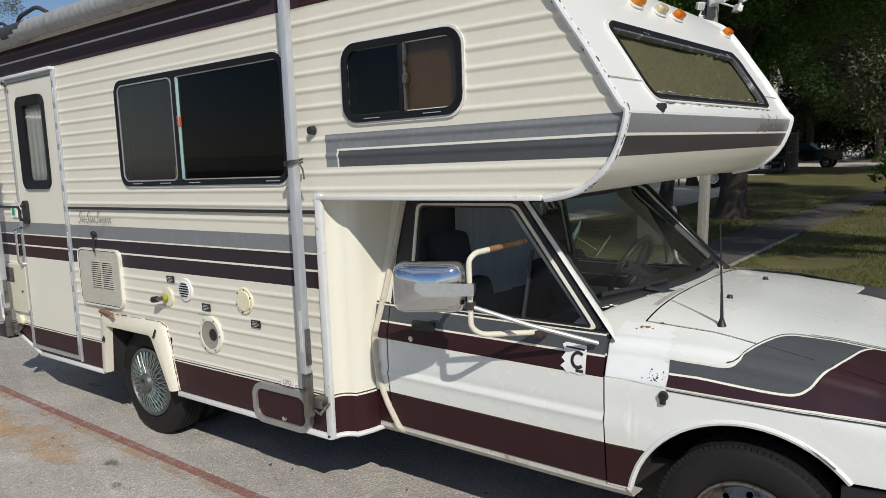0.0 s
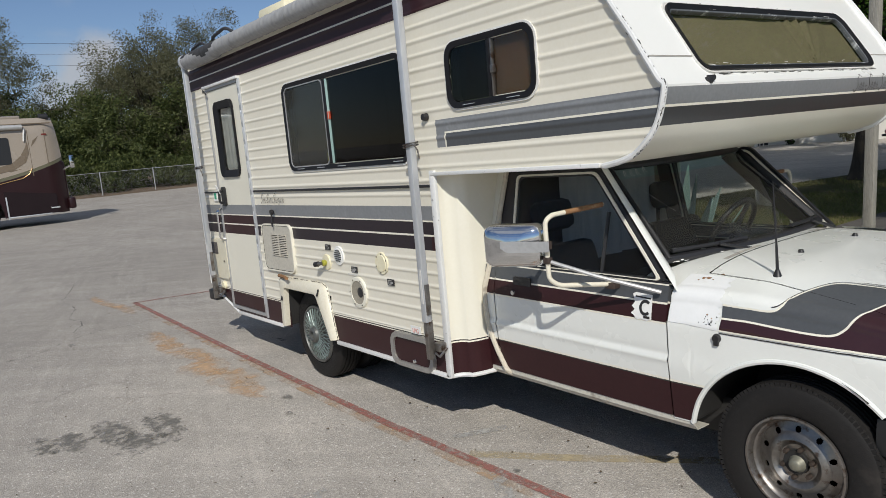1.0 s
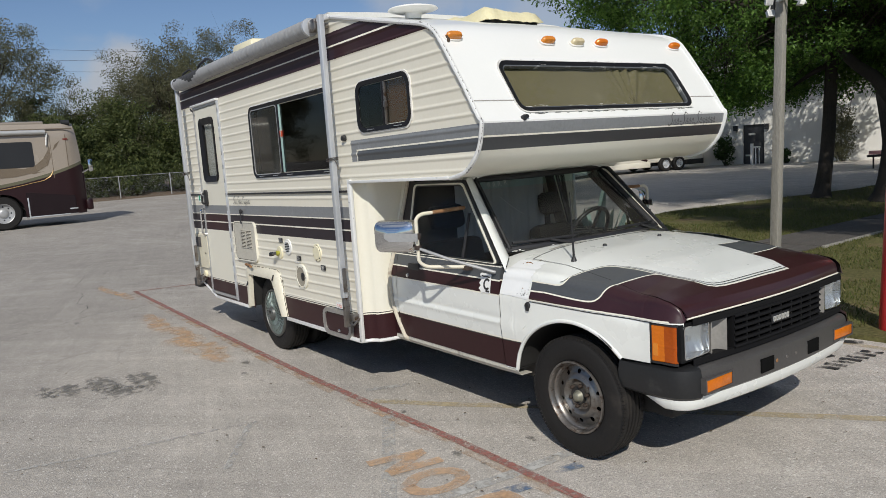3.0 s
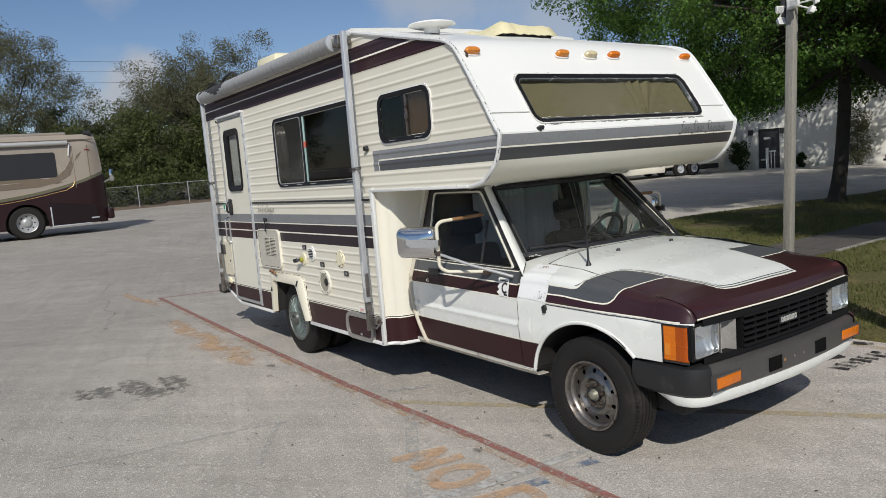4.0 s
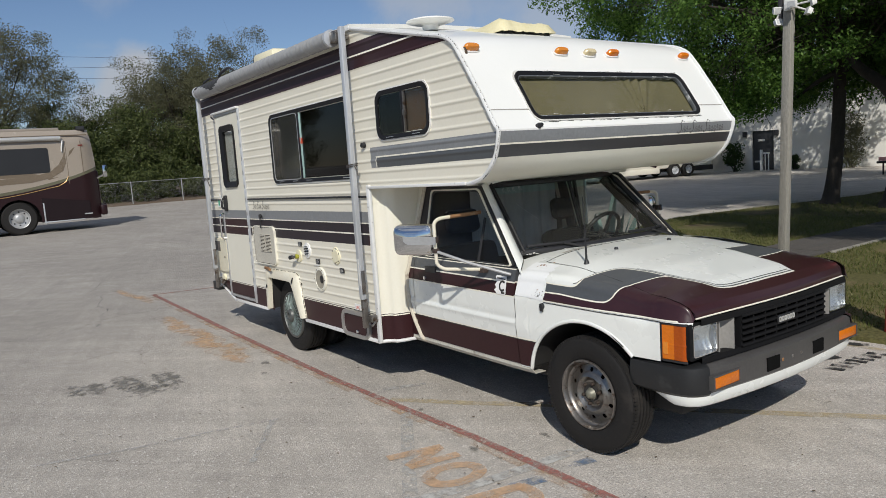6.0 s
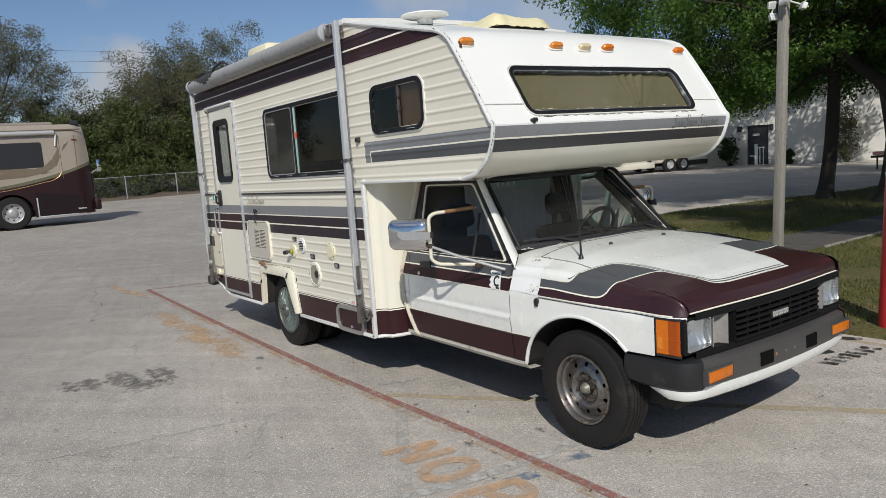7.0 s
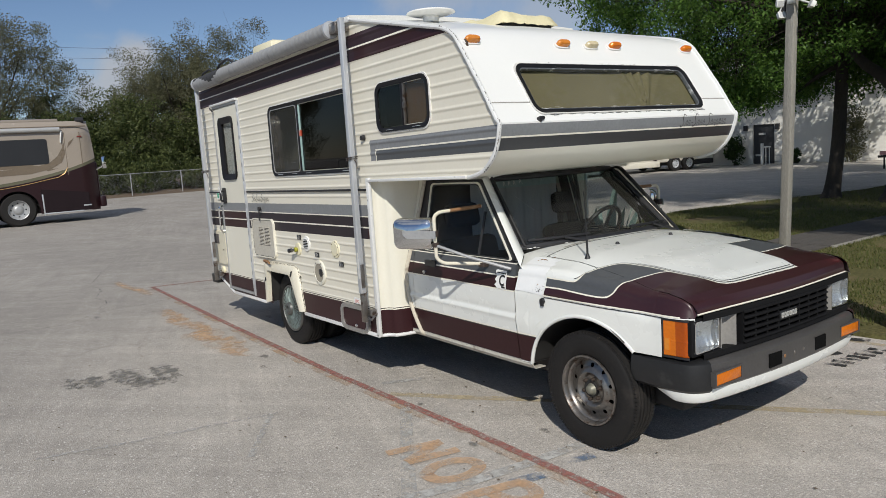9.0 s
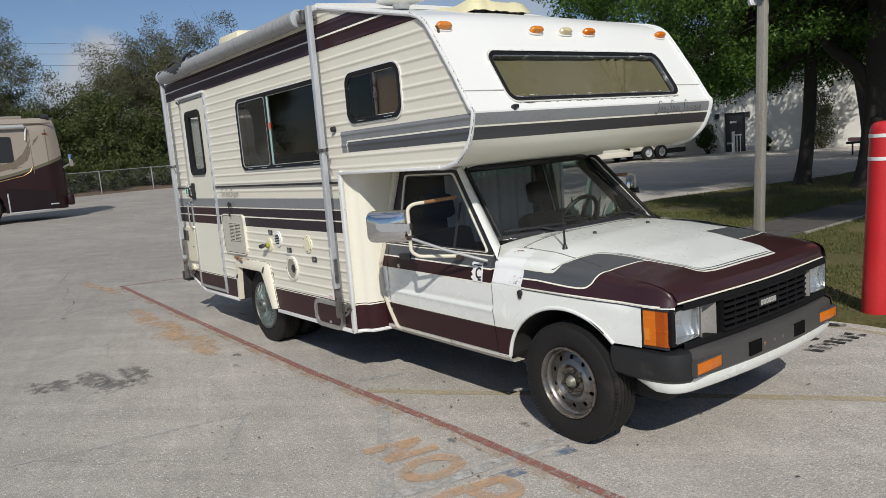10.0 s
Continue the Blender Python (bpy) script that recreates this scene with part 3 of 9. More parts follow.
def table_at(tab, x):
    if x <= tab[0][0]:
        return tab[0][1]
    for (a, u), (b, v) in zip(tab, tab[1:]):
        if x <= b:
            return u + (v - u) * (x - a) / (b - a)
    return tab[-1][1]


def decal(bm, poly, at, normal, lift=0.002, cuts=2, mi=0):
    """A painted shape: a flat outline laid on a curved surface by at(u, v)."""
    vs = [bm.verts.new((u, v, 0)) for u, v in poly]
    f = bm.faces.new(vs)
    before = set(bm.verts) - set(vs)
    r = bmesh.ops.triangulate(bm, faces=[f])
    fs = r["faces"]
    for _ in range(cuts):
        es = {e for q in fs for e in q.edges}
        r = bmesh.ops.subdivide_edges(bm, edges=list(es), cuts=1, use_grid_fill=True)
        fs = [q for q in bm.faces if all(v not in before for v in q.verts)]
    for v in bm.verts:
        if v not in before:
            u, w = v.co.x, v.co.y
            v.co = Vector(at(u, w)) + Vector(normal(u, w)) * lift
    for q in fs:
        q.material_index = mi
    return bm


def ribbon(bm, line, at, normal, width, lift=0.003, mi=0, step=0.03):
    """A thin painted line laid on a curved surface."""
    pts = []
    for (a, b), (c, d) in zip(line, line[1:]):
        n = max(1, int(math.hypot(c - a, d - b) / step))
        pts += [(a + (c - a) * k / n, b + (d - b) * k / n) for k in range(n)]
    pts.append(line[-1])
    left, right = [], []
    for i, (u, v) in enumerate(pts):
        p, q = pts[max(i - 1, 0)], pts[min(i + 1, len(pts) - 1)]
        d = Vector((q[0] - p[0], q[1] - p[1])).normalized() * width / 2
        for row, s in ((left, 1), (right, -1)):
            a, b = u - s * d.y, v + s * d.x
            row.append(Vector(at(a, b)) + Vector(normal(a, b)) * lift)
    return sheet(bm, [left, right], mi)


def curve2(pts, n=6):
    """A smooth line through some points."""
    out = []
    ps = [pts[0]] + list(pts) + [pts[-1]]
    for a, b, c, d in zip(ps, ps[1:], ps[2:], ps[3:]):
        for k in range(n):
            t = k / n
            out.append(tuple(0.5 * (2 * b[i] + (c[i] - a[i]) * t + (2 * a[i] - 5 * b[i] + 4 * c[i] - d[i]) * t * t + (3 * b[i] - a[i] - 3 * c[i] + d[i]) * t ** 3) for i in range(len(b))))
    out.append(tuple(pts[-1]))
    return out


# ---- the ground ----
bm = bmesh.new()
sheet(bm, [[(x, y, 0) for x in (-900, -60, -20, 0, 20, 60, 900)] for y in (-900, -60, -20, 0, 20, 60, 900)])
part("ground", bm, ASPHALT, label="old light grey asphalt lot with cracks and stains", kind="structure", smooth=0)

# ---- the motorhome ----
SAG = 0.015
YS, YF, YC = 2.04, 4.08, 3.06
rv = thing("motorhome", "old cream and maroon cab-over motorhome parked on asphalt", "motorhome")

PITCH, RIB_Z = 0.069, 0.332


def rib(z):
    if z < 0.556 or 1.021 < z < 1.262:
        return 0.0
    f = ((z - RIB_Z) / PITCH) % 1
    return 0.0026 * (1 - math.cos(2 * math.pi * f / 0.46)) if f < 0.46 else 0.0


# outline of the coach's side: how far forward it reaches at each height
NOSE = [(x, z - SAG * (x + 1.1)) for x, z in (
    (0.0, 1.430), (0.075, 1.443), (0.140, 1.465), (0.190, 1.50), (0.222, 1.53), (0.246, 1.565), (0.265, 1.605), (0.284, 1.66), (0.290, 1.705),
    (0.270, 1.725), (0.215, 1.812), (0.160, 1.90), (0.09, 2.0), (0.05, 2.06), (-0.008, 2.14), (-0.05, 2.19), (-0.11, 2.228), (-0.18, 2.253), (-1.17, 2.468))]
FRONT_BY_Z = [(z, x) for x, z in NOSE]
FLOOR_Z, CAB_Z, ROOF_Z = 0.36, NOSE[0][1], NOSE[-1][1]
REAR_BY_Z = [(0.36, -3.95), (0.50, -4.38), (0.56, -4.5), (ROOF_Z, -4.5)]


def x_front(z):
    return -1.09 if z < CAB_Z + 1e-6 else table_at(FRONT_BY_Z, z)


# (bottom, top, from x, to x, slot)
M_SIDE = [CREAM, GREY, DGREY, DUSK, MAROON_C, PIN, SCRIPT, PLUM]
BANDS = [(1.178, 1.254, -9, -1.0, 1), (1.170, 1.178, -9, -1.0, 5), (1.104, 1.170, -9, -1.0, 3), (1.094, 1.104, -9, -1.0, 5), (1.021, 1.094, -9, -1.16, 3), (1.021, 1.094, -1.16, -1.0, 4),
         (0.36, 0.533, -9, -1.0, 4), (0.533, 0.539, -9, -1.0, 5), (0.539, 0.545, -9, -1.0, 6), (0.545, 0.553, -9, -1.0, 5),
         (1.618, 1.678, -1.04, 2, 1), (1.609, 1.618, -0.975, 2, 5), (1.544, 1.609, -0.965, 2, 2), (1.544, 1.618, -1.04, -0.975, 1),
         (2.205, 2.285, -9, -1.16, 7), (2.205, 2.285, -1.16, 2, 4), (2.285, 2.296, -9, 2, 5), (2.296, 2.375, -9, 2, 7)]
HOLES = [(-4.015, -3.385, 0.41, 2.17), (-2.640, -1.300, 1.513, 2.016), (-0.885, -0.352, 1.747, 1.992), (-2.96, -2.32, 0.30, 0.66)]


def side_wall(y, ribbed=True, out=-1, holes=(), bands=()):
    bm = bmesh.new()
    zs = {FLOOR_Z, ROOF_Z, CAB_Z}
    z = RIB_Z
    while z < ROOF_Z and ribbed:
        for f in (0.0, 0.06, 0.115, 0.17, 0.23, 0.29, 0.345, 0.40, 0.46, 0.52, 0.94):
            zs.add(z + f * PITCH)
        z += PITCH
    for b in bands:
        zs.update(b[:2])
    for h in holes:
        zs.update(h[2:])
    zs.update(z for _, z in NOSE)
    zs.update(z for z, _ in REAR_BY_Z)
    zs = sorted(q for q in zs if FLOOR_Z - 1e-6 <= q <= ROOF_Z + 1e-6)
    zs = [q for i, q in enumerate(zs) if i == 0 or q - zs[i - 1] > 0.0012]
    for z0, z1 in zip(zs, zs[1:]):
        zm = (z0 + z1) / 2
        cuts = {round(v, 4) for h in holes if h[2] < zm < h[3] for v in h[:2]}
        cuts |= {round(v, 4) for b in bands if b[0] < zm < b[1] for v in b[2:4]}
        lo0, lo1 = table_at(REAR_BY_Z, z0), table_at(REAR_BY_Z, z1)
        up = zm > CAB_Z
        hi0 = table_at(FRONT_BY_Z, z0) if up else -1.09
        hi1 = table_at(FRONT_BY_Z, z1) if up else -1.09
        cs = sorted(c for c in cuts if max(lo0, lo1) + 0.001 < c < min(hi0, hi1) - 0.001)
        b0, b1 = [lo0] + cs + [hi0], [lo1] + cs + [hi1]
        for k in range(len(b0) - 1):
            xm = (b0[k] + b0[k + 1] + b1[k] + b1[k + 1]) / 4
            if any(h[0] < xm < h[1] and h[2] < zm < h[3] for h in holes):
                continue
            slot = next((b[4] for b in bands if b[0] < zm < b[1] and b[2] < xm < b[3]), 0)
            w0, w1 = out * rib(z0 + 1e-5) if ribbed else 0, out * rib(z1 - 1e-5) if ribbed else 0
            f = bm.faces.new([bm.verts.new(p) for p in ((b0[k], y + w0, z0), (b0[k + 1], y + w0, z0), (b1[k + 1], y + w1, z1), (b1[k], y + w1, z1))])
            f.material_index = slot
    bmesh.ops.remove_doubles(bm, verts=bm.verts[:], dist=0.0004)
    return bm


part("side_wall", side_wall(YS, True, -1, HOLES, BANDS), M_SIDE, rv, "ribbed cream siding with grey and maroon stripes", tilt=True, smooth=60)
part("side_wall", side_wall(YF, True, 1, (), BANDS), M_SIDE, rv, tilt=True, smooth=60)
# inner lining, so that the walls have thickness
bm = bmesh.new()
for y0, y1 in ((YF - 0.05, YF - 0.03),):
    prism(bm, [(-4.46, 0.5), (-1.12, 0.5), (-1.12, 1.46), (0.0, 1.46), (0.22, 1.7), (-0.2, 2.2), (-1.17, 2.43), (-4.46, 2.43)], "y", y0, y1)
part("lining", bm, WOOD_IN, rv, tilt=True, smooth=0)
bm = bmesh.new()
for x0, x1, z0, z1 in ((-4.46, -4.02, 0.5, 2.43), (-3.38, -2.68, 0.75, 2.43), (-2.68, -1.26, 0.75, 1.47), (-2.68, -1.26, 2.06, 2.43), (-1.26, -1.10, 0.5, 2.43),
                       (-1.10, -0.93, 1.46, 2.40), (-0.93, -0.30, 1.46, 1.70), (-0.93, -0.30, 2.04, 2.2), (-0.30, 0.0, 1.46, 2.15)):
    box(bm, x0, x1, YS + 0.035, YS + 0.05, z0, z1)
part("lining", bm, WOOD_IN, rv, tilt=True, smooth=0)
bm = bmesh.new()
box(bm, -4.40, -2.98, YS + 0.02, YF - 0.02, 0.46, 0.50)
box(bm, -2.98, -2.30, 2.74, YF - 0.68, 0.46, 0.50)
box(bm, -2.30, -1.10, YS + 0.02, YF - 0.02, 0.46, 0.50)
part("coach_floor", bm, CHASSIS, rv, tilt=True, smooth=0)
bm = bmesh.new()
box(bm, -1.1, -0.05, YS + 0.03, YF - 0.03, 1.415, 1.455)
part("bunk_floor", bm, SMOOTH, rv, tilt=True, smooth=0)
# rear wall with a bevelled skirt and roof
bm = bmesh.new()
sheet(bm, [[(table_at(REAR_BY_Z, z), y, z) for y in (YS, YF)] for z in (0.36, 0.50, 0.56, 1.02, 1.25, 2.2, ROOF_Z)])
thicken(bm, 0.02)
part("rear_wall", bm, CREAM, rv, tilt=True)
bm = bmesh.new()
rows = []
for x in (-4.52, -4.49, -3, -1.17):
    rows.append([(x, y, ROOF_Z + 0.03 * (1 - ((y - YC) / 1.02) ** 2) - (0.03 if x == -4.52 else 0)) for y in np.linspace(YS - 0.01, YF + 0.01, 9)])
sheet(bm, rows)
thicken(bm, -0.03)
part("roof", bm, ROOF, rv, tilt=True)

# the cap over the cab, with the opening of its window
M_CAP = [CAPW, GREY, PIN, CAPD, SMOOTH]
prof = [(-1.10, CAB_Z), (-0.5, CAB_Z)] + NOSE
marks = [1.544, 1.607, 1.616, 1.676, 1.742, 1.992]
dense = []
for (xa, za), (xb, zb) in zip(prof, prof[1:]):
    ms = [m for m in marks if za < m < zb]
    dense.append((xa, za))
    for m in sorted(ms):
        dense.append((xa + (xb - xa) * (m - za) / (zb - za), m))
dense.append(prof[-1])
WIN_Y = (2.345, 3.770)
cols = [YS + 0.004, YS + 0.06, WIN_Y[0], YC, WIN_Y[1], YF - 0.06, YF - 0.004]


def cap_point(x, z, y):
    top = max(0.0, min(1.0, (z - 2.1) / 0.15))
    return (x, y, z + 0.03 * top * (1 - ((y - YC) / 1.02) ** 2))


bm = bmesh.new()
for (xa, za), (xb, zb) in zip(dense, dense[1:]):
    zm = (za + zb) / 2
    slot = 1 if 1.616 < zm < 1.676 else 2 if 1.607 < zm < 1.616 else 3 if 1.544 < zm < 1.607 else 4 if zm < 1.544 else 0
    for c0, c1 in zip(cols, cols[1:]):
        if 1.742 < zm < 1.992 and WIN_Y[0] - 0.01 < (c0 + c1) / 2 < WIN_Y[1] + 0.01 and xb > -0.2:
            continue
        f = bm.faces.new([bm.verts.new(cap_point(*p)) for p in ((xa, za, c0), (xa, za, c1), (xb, zb, c1), (xb, zb, c0))])
        f.material_index = slot
bmesh.ops.remove_doubles(bm, verts=bm.verts[:], dist=0.0005)
bmesh.ops.recalc_face_normals(bm, faces=bm.faces[:])
cap = part("front_cap", bm, M_CAP, rv, "white moulded cap with grey stripes", tilt=True, smooth=50)

# moulded edge trim round the cap and along the skirt
edge = curve2([(x, YS - 0.004, z) for x, z in NOSE[:-1]], 3)
bm = bmesh.new()
tube(bm, [(x, y - 0.003 + 0.0024 * math.sin(37 * x + 23 * z), z) for x, y, z in edge] + [(-1.17, YS - 0.006, ROOF_Z)], 0.0120, 8)
part("edge_trim", bm, TRIM, rv, "cracked white edge trim with dark old sealant", tilt=True)
bm = bmesh.new()
tube(bm, [(x, 2 * YC - y, z) for x, y, z in edge] + [(-1.17, YF + 0.004, ROOF_Z)], 0.0145, 8)
part("edge_trim", bm, TRIM, rv, tilt=True)
bm = bmesh.new()
rnd = random.Random(17)
for i in range(6, len(edge) - 1):
    for side_w in (-1,) * 7 + (1,) * 5:
        if rnd.random() < (0.50 if side_w < 0 else 0.40):
            a, b = Vector(edge[i]), Vector(edge[i + 1])
            d = (b - a).normalized()
            nrm = Vector((-d.z, 0, d.x)) * (0.0125 * side_w * rnd.uniform(0.35, 1.05))
            p = a.lerp(b, rnd.random()) + nrm + Vector((0, -0.009, 0))
            tube(bm, [p, p + d * rnd.uniform(0.003, 0.014) + nrm * rnd.uniform(-0.2, 0.1)], rnd.uniform(0.0005, 0.0017), 5)
part("sealant_flecks", bm, mat("old black sealant", (0.05, 0.047, 0.043), 0.9), rv, "dark old sealant flecks along the trim", tilt=True, kind="stuff")
for y in (YS - 0.006, YF + 0.006):
    bm = bmesh.new()
    box(bm, -1.10, -0.01, y - 0.012, y + 0.012, CAB_Z - 0.006, CAB_Z + 0.012, 0.004)
    part("edge_trim", bm, TRIM, rv, tilt=True)
    bm = bmesh.new()
    box(bm, -1.115, -1.075, y - 0.010, y + 0.012, FLOOR_Z - 0.01, CAB_Z + 0.02, 0.004)
    part("corner_trim", bm, TRIM, rv, tilt=True)
    for q0, q1 in ((-3.93, -3.085), (-2.285, -1.09)):
        bm = bmesh.new()
        box(bm, q0, q1, y - 0.010, y + 0.012, FLOOR_Z - 0.016, FLOOR_Z + 0.008, 0.004)
        part("skirt_trim", bm, TRIM, rv, tilt=True)
    bm = bmesh.new()
    tube(bm, [(-3.93, y, FLOOR_Z - 0.004), (-4.38, y, 0.50), (-4.5, y, 0.56)], 0.011, 8)
    part("skirt_trim", bm, TRIM, rv, tilt=True)
    bm = bmesh.new()
    box(bm, -4.510, -4.490, y - 0.010, y + 0.012, 0.56, ROOF_Z, 0.004)
    part("corner_trim", bm, TRIM, rv, tilt=True)
    bm = bmesh.new()
    box(bm, -4.5, -1.17, y - 0.014, y + 0.02, ROOF_Z - 0.012, ROOF_Z + 0.02, 0.005)
    part("roof_trim", bm, TRIM, rv, tilt=True)

# the front wall beside the cab, rounded into the side
plan = [(-1.088, 2.046)] + [(-1.088 + 0.075 * (1 - math.cos(a)), 2.046 + 0.075 * math.sin(a)) for a in (0.4, 0.8, 1.2, 1.5)] + [(-0.998, 2.18), (-0.986, 2.25), (-0.975, 2.32), (-0.975, YC)]
plan += [(x, 2 * YC - y) for x, y in plan[-2::-1]]
levels = [(0.36, 4), (0.533, 5), (0.541, 6), (0.547, 5), (0.555, 0), (0.9, 0), (1.2, 0), (CAB_Z, 0)]
bm = bmesh.new()
for (z0, s), (z1, _) in zip(levels, levels[1:]):
    for (xa, ya), (xb, yb) in zip(plan, plan[1:]):
        f = bm.faces.new([bm.verts.new(p) for p in ((xa, ya, z0), (xb, yb, z0), (xb, yb, z1), (xa, ya, z1))])
        f.material_index = s
bmesh.ops.remove_doubles(bm, verts=bm.verts[:], dist=0.0005)
part("front_wall", bm, [SMOOTH, GREY, DGREY, DUSK, MAROON_C, PIN, SCRIPT], rv, "smooth cream corner panel with maroon foot", tilt=True, smooth=60)
bm = bmesh.new()
tube(bm, [(x, y, FLOOR_Z - 0.004) for x, y in plan[:8]], 0.012, 8)
part("skirt_trim", bm, TRIM, rv, tilt=True)


# ---- windows, door and fittings of the coach side ----
def coach_window(x0, x1, z0, z1, r, mull, left, right, extra=None):
    w = part("window", ring(bmesh.new(), rrect(x0, x1, z0, z1, r), rrect(x0 + 0.027, x1 - 0.027, z0 + 0.027, z1 - 0.027, r - 0.018), "y", YS - 0.014, YS + 0.05, lift=0.004), FRAME, rv, "black-framed sliding window", tilt=True)
    bm = bmesh.new()
    ring(bm, rrect(x0 - 0.011, x1 + 0.011, z0 - 0.010, z1 + 0.010, r + 0.010), rrect(x0 + 0.004, x1 - 0.004, z0 + 0.004, z1 - 0.004, r - 0.004), "y", YS - 0.008, YS + 0.004)
    part("sealant_bead", bm, SEAL, w, tilt=True)
    for name, a, b, y, m in (("pane", x0 + 0.024, mull, YS - 0.005, left), ("pane", mull, x1 - 0.024, YS + 0.002, right)):
        bm = bmesh.new()
        box(bm, a, b, y, y + 0.004, z0 + 0.024, z1 - 0.024)
        part(name, bm, m, w, tilt=True, smooth=0)
    return w


big = coach_window(-2.672, -1.268, 1.481, 2.048, 0.07, -2.09, SHEENGLASS, DARKGLASS)
bm = bmesh.new()
box(bm, -2.118, -2.090, YS - 0.013, YS + 0.012, 1.512, 2.016, 0.003)
part("mullion", bm, FRAME, big, tilt=True)
bm = bmesh.new()
box(bm, -2.088, -2.077, YS - 0.010, YS + 0.010, 1.512, 2.016, 0.003)
box(bm, -2.090, -2.072, YS - 0.013, YS + 0.011, 1.775, 1.825, 0.002, mi=1)
part("rubber_strip", bm, [TEAL, RED_T], big, tilt=True)
bm = bmesh.new()
ring(bm, rrect(-2.645, -2.122, 1.505, 2.022, 0.04), rrect(-2.638, -2.129, 1.512, 2.016, 0.036), "y", YS - 0.0105, YS - 0.006)
part("inner_frame", bm, ALU_D, big, tilt=True)
bm = bmesh.new()
box(bm, -2.155, -2.125, YS - 0.003, YS - 0.001, 1.530, 1.580)
part("sticker", bm, LIME, big, tilt=True, smooth=0)
for xa in (-2.55, -2.28, -2.02, -1.42):
    bm = bmesh.new()
    box(bm, xa, xa + 0.09, YS - 0.0165, YS - 0.012, 1.492, 1.496)
    part("drain_slot", bm, ALU, big, tilt=True, smooth=0)

small = coach_window(-0.915, -0.322, 1.716, 2.022, 0.072, -0.60, PALEGLASS, CLEAR)
bm = bmesh.new()
box(bm, -0.616, -0.598, YS - 0.013, YS + 0.012, 1.745, 1.994, 0.003)
part("mullion", bm, FRAME, small, tilt=True)
bm = bmesh.new()
box(bm, -0.596, -0.586, YS - 0.010, YS + 0.010, 1.745, 1.994, 0.003)
box(bm, -0.597, -0.577, YS - 0.014, YS + 0.010, 1.845, 1.880, 0.003)
part("slide_latch", bm, STEEL, small, tilt=True)
bm = bmesh.new()
sheet(bm, [[(x, YS + 0.022 + 0.0015 * math.sin(60 * x), z) for x in np.linspace(-0.60, -0.33, 24)] for z in (1.73, 2.01)])
part("blind", bm, CURTAIN_B, small, "ochre-brown blind behind the glass", tilt=True)
for xa in (-0.80, -0.50):
    bm = bmesh.new()
    box(bm, xa, xa + 0.08, YS - 0.0165, YS - 0.012, 1.727, 1.730)
    part("drain_slot", bm, ALU, small, tilt=True, smooth=0)

# entry door
DX0, DX1, DZ0, DZ1 = -4.035, -3.360, 0.392, 2.190
door = part("entry_door", ring(bmesh.new(), [(DX0, DZ0), (DX1, DZ0), (DX1, DZ1), (DX0, DZ1)], [(DX0 + 0.020, DZ0 + 0.022), (DX1 - 0.022, DZ0 + 0.022), (DX1 - 0.022, DZ1 - 0.026), (DX0 + 0.020, DZ1 - 0.026)], "y", YS - 0.016, YS + 0.05), ALU_D, rv, "closed cream entry door in an aluminium frame", tilt=True)
bm = bmesh.new()
LX0, LX1, LZ0, LZ1 = DX0 + 0.022, DX1 - 0.024, DZ0 + 0.028, DZ1 - 0.030
wx0, wx1, wz0, wz1 = -3.902, -3.520, 1.474, 2.064
lv = sorted({LZ0, LZ1, wz0 + 0.03, wz1 - 0.03} | {v for b in BANDS[:10] for v in b[:2] if LZ0 < v < LZ1})
for z0, z1 in zip(lv, lv[1:]):
    zm = (z0 + z1) / 2
    slot = next((b[4] for b in BANDS[:5] + BANDS[6:10] if b[0] < zm < b[1]), 0)
    if 1.021 < zm < 1.17:
        slot = 4 if slot == 3 else slot
    for a, b in ((LX0, wx0 + 0.03), (wx0 + 0.03, wx1 - 0.03), (wx1 - 0.03, LX1)):
        if wz0 < zm < wz1 and a == wx0 + 0.03:
            continue
        box(bm, a, b, YS - 0.006, YS + 0.028, z0, z1, mi=slot)
bmesh.ops.remove_doubles(bm, verts=bm.verts[:], dist=0.0005)
part("door_leaf", bm, [SMOOTH, GREY, DGREY, DUSK, MAROON_C, PIN, SCRIPT], door, "smooth cream door leaf with stripes", tilt=True, smooth=0)
bm = bmesh.new()
ring(bm, rrect(wx0, wx1, wz0, wz1, 0.06), rrect(wx0 + 0.055, wx1 - 0.055, wz0 + 0.055, wz1 - 0.055, 0.03), "y", YS - 0.022, YS + 0.02, lift=0.016)
part("window_frame", bm, FRAME, door, tilt=True)
bm = bmesh.new()
box(bm, wx0 + 0.04, wx1 - 0.04, YS + 0.004, YS + 0.008, wz0 + 0.04, wz1 - 0.04)
part("pane", bm, CLEAR, door, tilt=True, smooth=0)
bm = bmesh.new()
sheet(bm, [[(x, YS + 0.026 + 0.004 * math.sin(90 * x), z) for x in np.linspace(wx0 + 0.02, wx1 - 0.02, 30)] for z in (wz0 + 0.02, wz1 - 0.02)])
part("curtain", bm, FROST, door, "pale grey curtain", tilt=True)
bm = bmesh.new()
prism(bm, rrect(-3.955, -3.885, 1.245, 1.400, 0.025), "y", YS - 0.024, YS - 0.004)
tube(bm, bend([(-3.92, YS - 0.03, 1.37), (-3.92, YS - 0.055, 1.36), (-3.92, YS - 0.055, 1.28), (-3.92, YS - 0.03, 1.27)], 0.015), 0.010, 8)
part("door_handle", bm, BLACK, door, "black paddle handle", tilt=True)
bm = bmesh.new()
vs = [bm.verts.new(p) for p in ((-4.00, YS - 0.045, 1.425), (-3.90, YS - 0.06, 1.385), (-3.885, YS - 0.058, 1.345), (-3.985, YS - 0.043, 1.385))]
bm.faces.new(vs)
thicken(bm, 0.002)
